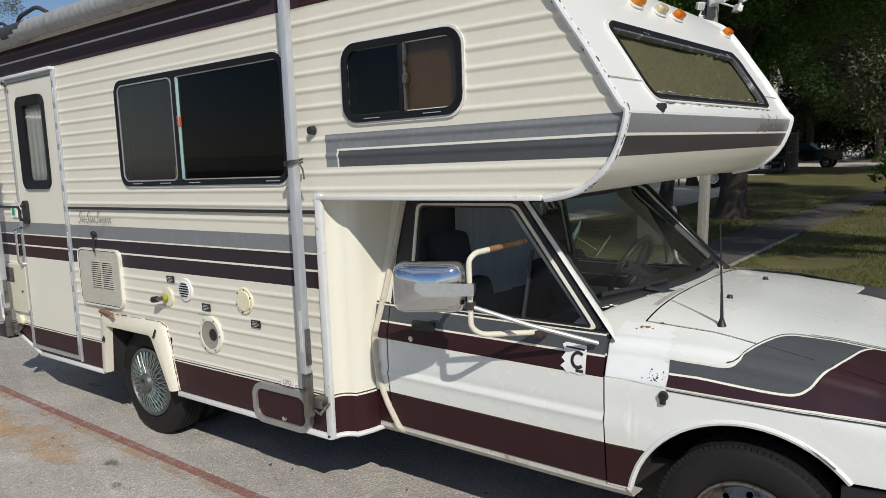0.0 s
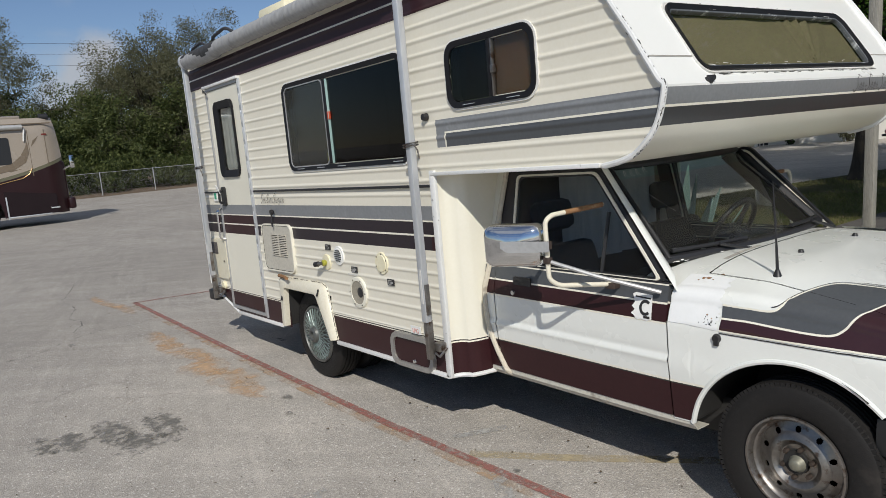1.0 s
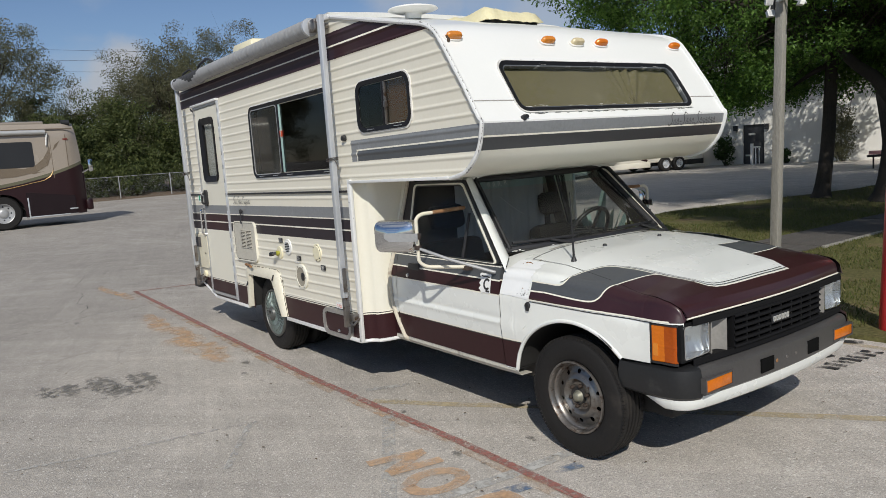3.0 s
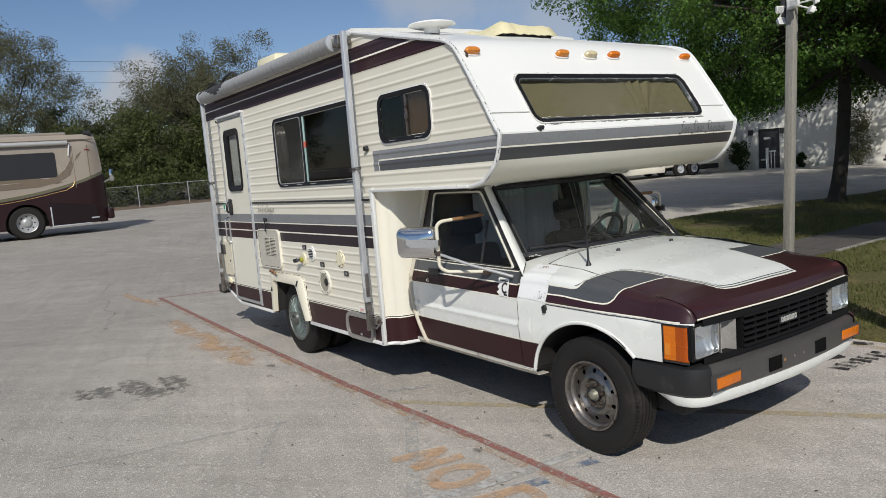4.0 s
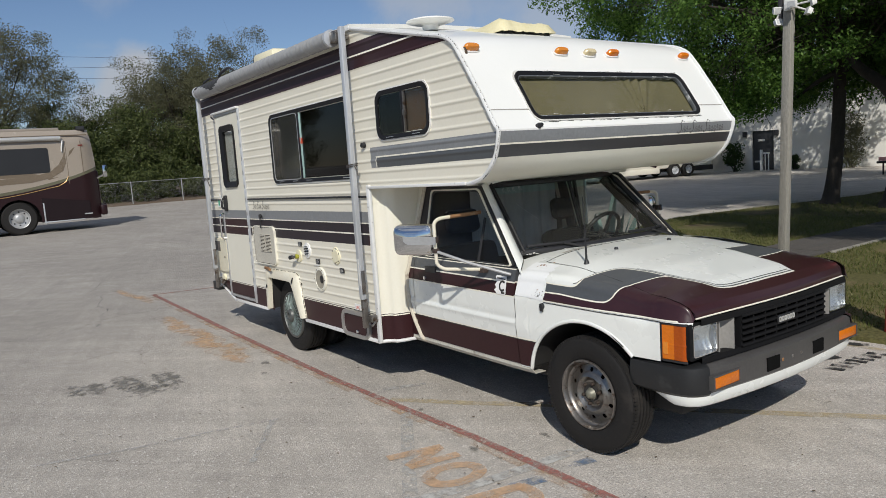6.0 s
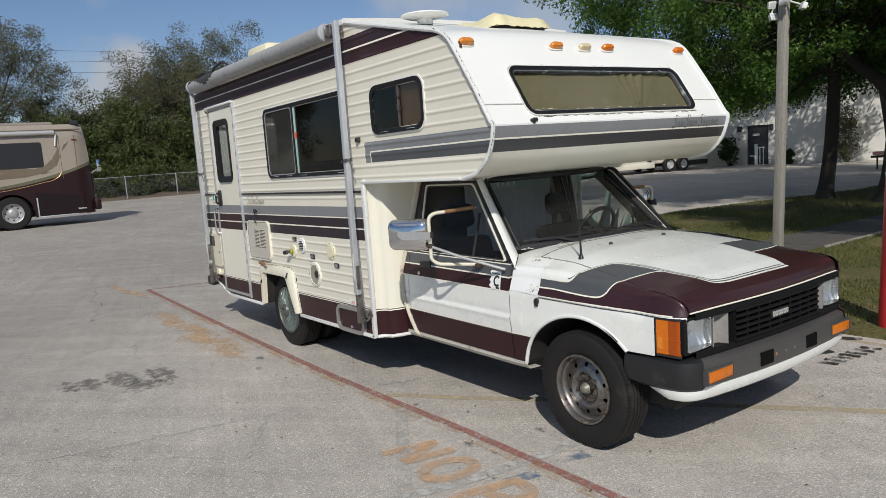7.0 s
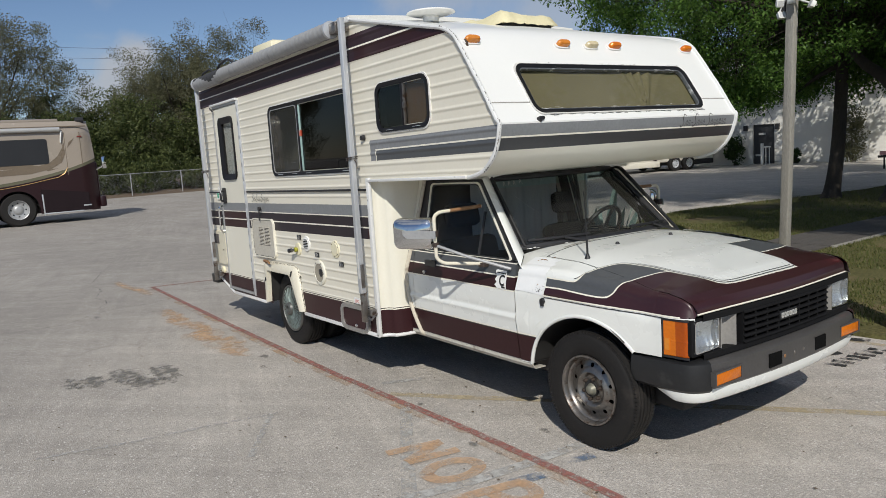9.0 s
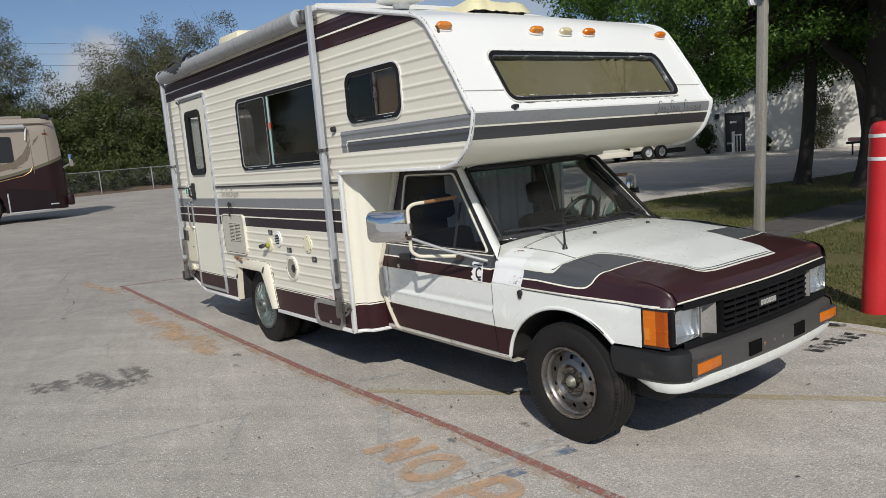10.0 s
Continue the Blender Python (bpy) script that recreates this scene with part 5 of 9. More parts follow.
# rear wheel arch moulding
ARCH_O = [(-3.085, 0.375), (-3.060, 0.700), (-3.030, 0.732), (-2.410, 0.738), (-2.355, 0.715), (-2.280, 0.372)]
ARCH_I = [(-2.985, 0.375), (-2.950, 0.652), (-2.930, 0.664), (-2.490, 0.660), (-2.466, 0.645), (-2.322, 0.372)]


def arch_mix(t):
    return [(a + (c - a) * t, b + (d - b) * t) for (a, b), (c, d) in zip(ARCH_O, ARCH_I)]


bm = bmesh.new()
layers = [(arch_mix(-0.02), YS), (arch_mix(0.0), YS - 0.010), (arch_mix(0.18), YS - 0.026), (arch_mix(0.5), YS - 0.038), (arch_mix(0.9), YS - 0.044), (arch_mix(1.0), YS - 0.040), (arch_mix(1.03), YS - 0.002)]
loops = [[bm.verts.new((x, y, z)) for x, z in pts] for pts, y in layers]
for a, b in zip(loops, loops[1:]):
    for k in range(5):
        bm.faces.new((a[k], a[k + 1], b[k + 1], b[k]))
for k in (0, 5):
    bm.faces.new([l[k] for l in loops])
bmesh.ops.recalc_face_normals(bm, faces=bm.faces[:])
arch = part("wheel_arch", bm, mat("yellowed arch fibreglass", (0.70, 0.66, 0.54), 0.4, var=0.08, scale=6, stain=(0.42, 0.33, 0.2), stain_at=0.64, stain_scale=8), rv, "cream fibreglass wheel arch, cracked and rusty on top", tilt=True, smooth=50)
bm = bmesh.new()
tube(bm, [(-3.04, YS - 0.020, 0.742), (-2.97, YS - 0.035, 0.746), (-2.88, YS - 0.050, 0.748), (-2.82, YS - 0.065, 0.744)], 0.012, 6)
part("rusty_tag", bm, RUST, arch, "rusty broken bracket", tilt=True)
for x, z in ((-2.42, 0.700), (-2.43, 0.686), (-2.990, 0.60), (-2.978, 0.60)):
    bm = bmesh.new()
    tube(bm, [(x, YS - 0.036, z), (x + 0.006, YS - 0.052, z - 0.03)], 0.006, 6)
    part("clip", bm, BLACK, arch, tilt=True)
rnd = random.Random(41)
bm = bmesh.new()
rim_l = arch_mix(-0.03)
for (xa, za), (xb, zb) in zip(rim_l, rim_l[1:]):
    for _ in range(26):
        k, q = rnd.random(), rnd.uniform(0.01, 0.05)
        p0, p1 = (xa + (xb - xa) * k, za + (zb - za) * k), (xa + (xb - xa) * min(1, k + q), za + (zb - za) * min(1, k + q))
        tube(bm, [(p0[0] + rnd.uniform(-0.004, 0.004), YS - 0.008, p0[1] + rnd.uniform(-0.003, 0.004)), (p1[0], YS - 0.009, p1[1])], rnd.uniform(0.001, 0.0028), 5)
part("sealant_flecks", bm, mat("grimy old sealant", (0.06, 0.052, 0.042), 0.9), arch, tilt=True, kind="stuff")
# dark well behind the wheel
bm = bmesh.new()
sheet(bm, [[(x, y, z) for x, z in arch_mix(1.06)] for y in (YS - 0.004, 2.75)])
box(bm, -2.97, -2.30, 2.74, 2.76, 0.2, 0.72)
part("wheel_well", bm, CHASSIS, rv, tilt=True, smooth=0)

# drain cap and step under the rear
bm = bmesh.new()
lathe(bm, [(0, -0.02), (0.03, -0.02), (0.038, -0.012), (0.038, 0)], 18, at=(-4.20, YS, 0.56))
part("drain_cap", bm, YELLOWED, rv, tilt=True)
bm = bmesh.new()
box(bm, -4.60, -4.44, 2.03, 2.10, 0.40, 0.49, 0.006)
box(bm, -4.64, -4.54, 2.08, YF - 0.06, 0.41, 0.50, 0.01)
part("rear_bumper", bm, BUMP_P, rv, tilt=True)

# roof things
bm = bmesh.new()
lathe(bm, [(0, 0.078), (0.11, 0.076), (0.155, 0.066), (0.160, 0.058), (0.12, 0.046), (0.055, 0.036), (0.05, 0.0), (0.0, 0.0)], 36, axis="z", at=(-0.85, 2.46, 2.415))
part("antenna_dish", bm, WHITEP, rv, "round white television aerial")
bm = bmesh.new()
rnd = random.Random(8)
rows = []
for i in range(13):
    row = []
    for j in range(17):
        u, v = i / 12, j / 16
        ex = min(u, 1 - u, v, 1 - v)
        h = 0.085 * min(1, ex / 0.10) ** 0.5 + (0.012 * math.sin(9 * u + 5 * v) + 0.008 * rnd.uniform(-1, 1)) * (ex > 0.02)
        row.append((-1.15 + 0.55 * u, 2.86 + 0.50 * v, 2.388 + max(h, 0.0) + 0.010 * (rnd.random() - 0.3) * (ex < 0.05)))
    rows.append(row)
sheet(bm, rows)
part("vent_cover", bm, TARP, rv, "pale yellow vinyl cover over a roof vent", smooth=70)
bm = bmesh.new()
box(bm, -1.13, -0.63, 2.89, 3.33, 2.34, 2.40, 0.01)
part("vent_base", bm, BLACK, rv)
bm = bmesh.new()
box(bm, -3.02, -2.60, 2.08, 2.50, 2.45, 2.575, 0.04)
part("roof_vent", bm, YELLOWED, rv, "yellowed plastic roof vent lid")
bm = bmesh.new()
tube(bm, bend([(-3.75, 2.02, 2.44), (-3.70, 2.02, 2.50), (-3.45, 2.02, 2.53), (-3.35, 2.04, 2.48)], 0.05), 0.012, 8)
tube(bm, bend([(-4.15, 2.0, 2.42), (-4.12, 2.0, 2.47), (-3.90, 2.0, 2.49), (-3.85, 2.02, 2.45)], 0.03), 0.010, 8)
part("torn_flap", bm, VINYL_D, rv)

# ---- the truck under it ----
CREST = [(-0.05, 0.998), (0.1, 1.003), (0.2, 1.006), (0.45, 0.998), (0.8, 0.953), (1.05, 0.90), (1.13, 0.868), (1.17, 0.838), (1.185, 0.812), (1.19, 0.785)]
HALF = [(-1.0, 0.845), (0.1, 0.845), (0.35, 0.83), (0.7, 0.80), (1.0, 0.765), (1.08, 0.760), (1.14, 0.752), (1.19, 0.738)]


def shoulder(x):
    t = max(0.0, min(1.0, (x - 0.92) / 0.23))
    return 0.055 - 0.035 * t * t * (3 - 2 * t)


def side_half(x, z):
    crease = 0.006 * math.exp(-((z - 0.632) / 0.012) ** 2) - 0.0035 * math.exp(-((z - 0.660) / 0.009) ** 2) if x < 0.3 else 0
    return table_at(HALF, x) - max(0, z - 0.80) * 0.22 - max(0, 0.60 - z) * 0.10 + crease


def crown(x, off):
    return table_at(CREST, x) - 0.075 * (off / 0.75) ** 4 * (1 - 0.85 * max(0.0, min(1.0, (x - 0.95) / 0.22)))


def body(x, s):
    """A point of the bonnet and wing: s runs from the middle out and down the near side; below 0 it is the far side."""
    if s < 0:
        p = body(x, -s)
        return Vector((p.x, 2 * YC - p.y - 0.04 * max(0.0, min(1.0, (x - 1.0) / 0.19)), p.z - 0.022 * min(1.0, s * s / 0.4) * max(0.0, min(1.0, (0.9 - x) / 0.4))))
    h = table_at(HALF, x) - 0.03
    SHOULDER = shoulder(x)
    flat = h - SHOULDER
    if s <= flat:
        off, z = s, crown(x, s)
    else:
        z1 = crown(x, flat)
        a = (s - flat) / SHOULDER
        if a < math.pi / 2:
            off, z = flat + SHOULDER * math.sin(a), z1 - SHOULDER * (1 - math.cos(a))
        else:
            z = z1 - SHOULDER - (s - flat - SHOULDER * math.pi / 2)
            off = min(side_half(x, z), h + 0.4 * max(0, z1 - SHOULDER - z))
    nose = max(0.0, min(1.0, (x - 0.75) / 0.44))
    return Vector((x + 0.05 * nose * nose * max(0.0, 1 - (off / 0.68) ** 2), YC - off, z))


def body_n(x, s):
    e = 0.004
    n = (body(x + e, s) - body(x - e, s)).cross(body(x, s + e) - body(x, s - e)).normalized()
    out = Vector((0, YC - 3.06, 0)) + body(x, s) - Vector((0.5, YC, 0.5))
    return n if n.dot(out) > 0 else -n


def side_at(x, z):
    return Vector((x, YC - side_half(x, z), z))


def side_n(x, z):
    return Vector((0, -1, 0.1)).normalized()


def flip(bm):
    """Mirror a bmesh to the far side of the truck."""
    for v in bm.verts:
        v.co.y = 2 * YC - v.co.y
    bmesh.ops.reverse_faces(bm, faces=bm.faces[:])
    return bm


def flip_cab(bm):
    """Mirror a bmesh to the far side of the cab, which stands a little to the near side."""
    for v in bm.verts:
        v.co.y = 5.98 - v.co.y
    bmesh.ops.reverse_faces(bm, faces=bm.faces[:])
    return bm


ARCH_X, ARCH_Z, ARCH_R = 0.595, 0.312, 0.392


def wing_low(x):
    if x > 1.046:
        return 0.762
    base = 0.385 if x < ARCH_X else 0.572
    d = ARCH_R ** 2 - (x - ARCH_X) ** 2
    return max(base, ARCH_Z + math.sqrt(d)) if d > 0 else base




def bonnet_s(x):
    return table_at([(0.2, 0.655), (0.5, 0.660), (0.86, 0.685), (1.0, 0.700), (1.10, 0.708), (1.14, 0.708), (1.172, 0.700), (1.19, 0.686)], x)


def wing(mirror=False):
    bm = bmesh.new()
    xs = sorted(set(np.round(np.concatenate([np.linspace(0.1265, 0.235, 6), ARCH_X - ARCH_R * np.cos(np.linspace(0.2, math.pi - 0.75, 30)), np.linspace(0.90, 0.98, 4), [1.0, 1.02, 1.046], [1.0465], np.linspace(1.06, 1.19, 9)]), 4)))
    grid = []
    for x in xs:
        h = table_at(HALF, x) - 0.03
        SHOULDER = shoulder(x)
        flat = h - SHOULDER
        row = [body(x, bonnet_s(x) + 0.003), body(x, max(flat, bonnet_s(x) + 0.006))]
        row += [body(x, max(flat + SHOULDER * a, bonnet_s(x) + 0.006 + 0.002 * a)) for a in (0.3, 0.6, 0.9, 1.2, math.pi / 2)]
        z1 = row[-1].z
        lo = min(wing_low(x), z1 - 0.004)
        edge_z, pin_z = min(z1 - 0.001, 0.7725), 0.7665
        for k in range(1, 13):
            if x < 0.999:
                z = z1 + (lo - z1) * k / 12
            else:
                z = z1 + (edge_z - z1) * k / 4 if k < 5 else pin_z + (lo - pin_z) * (k - 5) / 7
            row.append(body(x, flat + SHOULDER * math.pi / 2 + z1 - z))
        grid.append(row)
    sheet(bm, grid)
    for i, f in enumerate(bm.faces):
        col, row = divmod(i, len(grid[0]) - 1)
        f.material_index = 0 if xs[col] < 0.999 or row > 10 else 1
    bmesh.ops.recalc_face_normals(bm, faces=bm.faces[:])
    return flip(bm) if mirror else bm


for m in (False, True):
    w = part("wing", wing(m), [TRUCKW, MAROON], rv, "white front wing with maroon and grey swoosh", smooth=55)
    bm = bmesh.new()
    path = [side_at(0.205, 0.385)] + [side_at(ARCH_X - ARCH_R * math.cos(a), ARCH_Z + ARCH_R * math.sin(a)) for a in np.linspace(0.2, 2.43, 26)]
    path = [Vector((p.x, p.y + 0.004, p.z)) for p in path]
    tube(bm, path, 0.011, 8)
    part("arch_lip", flip(bm) if m else bm, TRUCKW, w)
    # the door's lower band runs on to the arch
    bm = bmesh.new()
    zs = [0.392, 0.43, 0.47, 0.51, 0.541, 0.547, 0.556]
    for z0, z1, slot in [(a, b, 1 if b == 0.547 else 2 if b == 0.556 else 0) for a, b in zip(zs, zs[1:])]:
        row = []
        for z in (z0, z1):
            end = ARCH_X - math.sqrt(max(0.0, ARCH_R ** 2 - (z - ARCH_Z) ** 2)) - 0.004
            row.append([side_at(0.1275 + (end - 0.1275) * k / 6, z) + Vector((0, -0.0022, 0)) for k in range(7)])
        for k in range(6):
            fc = bm.faces.new([bm.verts.new(p) for p in (row[0][k], row[0][k + 1], row[1][k + 1], row[1][k])])
            fc.material_index = slot
    bmesh.ops.remove_doubles(bm, verts=bm.verts[:], dist=0.0004)
    part("maroon_band", flip(bm) if m else bm, [MAROON_C, SCRIPT, PIN], w, smooth=0)
    bm = bmesh.new()
    path2 = [side_at(ARCH_X - (ARCH_R + 0.045) * math.cos(a), ARCH_Z + (ARCH_R + 0.045) * math.sin(a)) for a in np.linspace(0.5, 2.45, 26)]
    tube(bm, [Vector((p.x, p.y + 0.003, p.z)) for p in path2], 0.0032, 6)
    part("arch_crease", flip(bm) if m else bm, TRUCKW, w)
    bm = bmesh.new()
    rows = []
    for y in (2.262, 2.30, 2.72):
        rows.append([(ARCH_X - (ARCH_R + 0.004) * math.cos(a), y, ARCH_Z + (ARCH_R + 0.004) * math.sin(a)) for a in np.linspace(0.2, 2.28, 26)])
    sheet(bm, rows)
    sheet(bm, [[(ARCH_X - (ARCH_R + 0.004) * math.cos(a), y, ARCH_Z + (ARCH_R + 0.004) * math.sin(a)) for a in np.linspace(2.28, 2.62, 6)] for y in (2.33, 2.72)])
    prism(bm, [(ARCH_X - 0.38, 0.36), (ARCH_X + 0.33, 0.36), (ARCH_X + 0.33, 0.70), (ARCH_X - 0.38, 0.70)], "y", 2.70, 2.72)
    part("inner_arch", flip(bm) if m else bm, CHASSIS, w)

bm = bmesh.new()
sheet(bm, [[body(x, s) for s in np.linspace(-bonnet_s(x), bonnet_s(x), 41)] for x in sorted(set(np.round(np.concatenate([np.linspace(0.205, 1.05, 24), np.linspace(1.06, 1.19, 12)]), 4)))])
for fc in bm.faces:
    c = fc.calc_center_median()
    u = sum(v.co.x for v in fc.verts) / 4 - 0.05 * max(0.0, min(1.0, (c.x - 0.75) / 0.44)) ** 2 * max(0.0, 1 - ((c.y - YC) / 0.68) ** 2)
    fc.material_index = 1 if u > 1.150 or (abs(c.y - YC) > 0.53 and u > 0.90) else 0
bmesh.ops.recalc_face_normals(bm, faces=bm.faces[:])
bonnet = part("bonnet", bm, [TRUCKW, MAROON], rv, "white bonnet with maroon nose", smooth=50)
bm = bmesh.new()
sheet(bm, [[body(x0 + (0.198 - x0) * k / 6, s) for s, x0 in [(s, -0.005 + 0.125 * (1 - (s / 0.648) ** 2) if abs(s) < 0.648 else -0.06) for s in np.linspace(-0.80, 0.80, 41)]] for k in range(7)])
cowl = part("cowl", bm, TRUCKW, rv, "white scuttle panel with rust spots", smooth=50)
VENT_D = mat("dirty scuttle vent", (0.42, 0.40, 0.36), 0.8, var=0.3, scale=40)
for s in (-0.36, 0.36):
    bm = bmesh.new()
    ribbon(bm, [(0.178, s - 0.14), (0.178, s + 0.14)], lambda u, v: body(u, v), body_n, 0.022, 0.002)
    part("scuttle_grille", bm, VENT_D, cowl, smooth=0)
# panel gaps and jets
bm = bmesh.new()
ribbon(bm, [(0.2015, -0.65), (0.2015, 0.65)], lambda u, v: body(u, v), body_n, 0.003, 0.0012)
for sgn in (1, -1):
    ribbon(bm, curve2([(x, (bonnet_s(x) + 0.0015) * sgn) for x in (0.20, 0.5, 0.86, 1.0, 1.10, 1.14, 1.172, 1.188)]), lambda u, v: body(u, v), body_n, 0.0018, 0.0026)
part("shut_line", bm, GAP, bonnet, smooth=0)
for x, s in ((0.385, 0.285), (0.40, -0.17)):
    bm = bmesh.new()
    p = body(x, s)
    lathe(bm, [(0, 0.014), (0.009, 0.012), (0.013, 0.0)], 12, axis="z", at=p)
    part("washer_jet", bm, BLACK, bonnet)

# painted swoosh on wing and bonnet, near and far
TOP = curve2([(0.345, 0.824), (0.443, 0.820), (0.525, 0.806), (0.558, 0.778), (0.568, 0.735), (0.590, 0.680), (0.635, 0.592), (0.672, 0.557), (0.72, 0.54)], 5)
EDGE = [(0.72, 0.54), (0.87, 0.50), (0.98, 0.467), (1.06, 0.444), (1.10, 0.424), (1.118, 0.395), (1.126, 0.34), (1.127, 0.267), (1.125, 0.06), (1.125, 0.0)]
EDGE_F = [(0.742, 0.228), (0.937, 0.228), (1.06, 0.231), (1.127, 0.228), (1.127, 0.12), (1.125, 0.0)]
TOP_F = curve2([(0.40, 0.80), (0.50, 0.76), (0.58, 0.69), (0.66, 0.58), (0.715, 0.48), (0.742, 0.40), (0.744, 0.31), (0.742, 0.228)], 5)
LOW_F = curve2([(0.60, 0.83), (0.72, 0.78), (0.81, 0.70), (0.88, 0.58), (0.922, 0.45), (0.935, 0.32), (0.937, 0.228)], 5)
LOW = curve2([(0.349, 0.873), (0.511, 0.859), (0.655, 0.843), (0.729, 0.827), (0.766, 0.798), (0.791, 0.756), (0.812, 0.710), (0.850, 0.607), (0.872, 0.535), (0.895, 0.495)], 5)


def s_at(x, z):
    """How far down the section the side reaches a height."""
    flat = table_at(HALF, x) - 0.03 - shoulder(x)
    return flat + shoulder(x) * math.pi / 2 + crown(x, flat) - shoulder(x) - z


FOOT = [(x, s_at(x, 0.787 - 0.0266 * (x - 0.345))) for x in np.linspace(0.345, 1.002, 12)]
at = lambda u, v: body(u, v)


def strip_between(a, b, lift, n=40, m=6, sgn=1, fall=0.0):
    """A painted band between two lines, each walked from end to end."""
    def walk_line(line, t):
        ls = [math.hypot(c[0] - d[0], c[1] - d[1]) for c, d in zip(line, line[1:])]
        want = t * sum(ls)
        for (p, q), l in zip(zip(line, line[1:]), ls):
            if want <= l or (p, q) == (line[-2], line[-1]):
                k = min(1.0, want / l) if l else 0
                return (p[0] + (q[0] - p[0]) * k, p[1] + (q[1] - p[1]) * k)
            want -= l
    bm = bmesh.new()
    grid = []
    for i in range(n + 1):
        p, q = walk_line(a, i / n), walk_line(b, i / n)
        row = []
        for k in range(m + 1):
            u, v = p[0] + (q[0] - p[0]) * k / m, sgn * (p[1] + (q[1] - p[1]) * k / m)
            row.append(body(u, v) + body_n(u, v) * (lift - fall * max(0.0, 1 - (1 - k / m) * 7) ** 2))
        grid.append(row)
    sheet(bm, grid)
    bmesh.ops.recalc_face_normals(bm, faces=bm.faces[:])
    if sum(fc.normal.z for fc in bm.faces) < 0:
        bmesh.ops.reverse_faces(bm, faces=bm.faces[:])
    return bm


NOSE_END = [(1.1895, 0.686), (1.1895, 0.50), (1.1895, 0.25), (1.1895, 0.0)]
CORNER_LINE = [(1.0, s_at(1.0, 0.7695)), (1.003, 0.73), (1.006, 0.699), (1.08, 0.705), (1.14, 0.706), (1.172, 0.698), (1.1895, 0.684), (1.1895, 0.50), (1.1895, 0.25), (1.1895, 0.0)]
for far in (False, True):
    sgn = -1 if far else 1
    top, low, edge = (TOP_F, LOW_F, EDGE_F) if far else (TOP, LOW, EDGE)
    place = (lambda u, v: body(u, -v)) if far else at
    face = (lambda u, v: body_n(u, -v)) if far else body_n
    # grey swoosh between its upper line and its lower line
    part("grey_swoosh", strip_between(top, low, 0.0024, 60, 16, sgn), DGREY, bonnet, smooth=60)
    if far:
        front_edge = EDGE_F[1:]
    else:
        front_edge = [(0.895, 0.495)] + EDGE[2:]
    # maroon from the lower line down to the foot line, and over the nose
    part("maroon_paint", strip_between(low, FOOT, 0.0020, 60, 24, sgn), MAROON, bonnet, smooth=60)
    part("maroon_paint", strip_between(front_edge, CORNER_LINE, 0.0020, 60, 40, sgn, fall=0.0017), MAROON, bonnet, smooth=60)
    bm = bmesh.new()
    ribbon(bm, top, place, face, 0.007, 0.003)
    ribbon(bm, low, place, face, 0.007, 0.003)
    ribbon(bm, FOOT + [(x, s_at(x, 0.7695)) for x in (1.03, 1.06, 1.09, 1.12, 1.14)], place, face, 0.0065, 0.003)
    ribbon(bm, [(u, v + 0.009) for u, v in FOOT + [(x, s_at(x, 0.7695)) for x in (1.03, 1.06)]], place, face, 0.004, 0.003, mi=1)
    if far:
        ribbon(bm, EDGE_F[3:], place, face, 0.007, 0.003)
    else:
        ribbon(bm, [(u, v - 0.014) for u, v in TOP[10:]], place, face, 0.0035, 0.003, mi=1)
        ribbon(bm, EDGE, place, face, 0.007, 0.003)
    for d, w in ((0.010, 0.0045), (0.024, 0.0035)):
        line = [(1.127 - d, 0.228 - d), (1.127 - d, 0.12), (1.125 - d, 0.0)] if far else [(u - d * min(1.0, max(0.0, (u - 1.0) / 0.12)), v - d * min(1.0, max(0.0, (v - 0.06) / 0.3))) for u, v in EDGE]
        ribbon(bm, line, place, face, w, 0.003, mi=1)
    tube(bm, [place(u, v) + Vector((0.001, 0, 0)) for u, v in curve2(NOSE_END, 6)], 0.0042, 6)
    part("pinstripe", bm, [PIN, SCRIPT], bonnet, smooth=0)

# touch-up patch and rust on the near wing
bm = bmesh.new()
rnd = random.Random(11)
edge_l = [(0.130, 0.672 + 0.0067 * k) for k in range(38)]
rag = [(0.318 + 0.018 * min(1.0, k / 14) + 0.005 * math.sin(0.9 * k) + rnd.uniform(-0.006, 0.006), 0.672 + 0.0067 * k + rnd.uniform(-0.002, 0.002)) for k in range(38)]
grid = []
for (a, b), (c, d) in zip(edge_l, rag):
    grid.append([body(a + (c - a) * k / 8, b + (d - b) * k / 8) + body_n(a + (c - a) * k / 8, b + (d - b) * k / 8) * 0.0015 for k in range(9)])
sheet(bm, grid)
part("touch_up_patch", bm, PRIMER, rv, "fresh white touch-up paint patch", smooth=70)
bm = bmesh.new()
for x, s, r in ((0.205, 0.70, 0.010), (0.225, 0.695, 0.012), (0.19, 0.715, 0.006), (0.245, 0.70, 0.006), (0.26, 0.655, 0.008), (0.29, 0.87, 0.004), (0.31, 0.88, 0.003)):
    decal(bm, [(x + r * rnd.uniform(0.5, 1.2) * math.cos(a), s + r * 0.8 * rnd.uniform(0.5, 1.2) * math.sin(a)) for a in np.linspace(0, 6.0, 9)], at, body_n, 0.0022, 0)
part("rust_spots", bm, RUST, rv, smooth=0, kind="stuff")
bm = bmesh.new()
for k in range(22):
    x, q, r = 0.333 - abs(rnd.gauss(0, 0.028)), 0.905 - abs(rnd.gauss(0, 0.018)), rnd.uniform(0.0012, 0.0034)
    decal(bm, [(x + r * rnd.uniform(0.5, 1.4) * math.cos(a), q + r * rnd.uniform(0.5, 1.2) * math.sin(a)) for a in np.linspace(0, 5.4, 7)], at, body_n, 0.0026, 0)
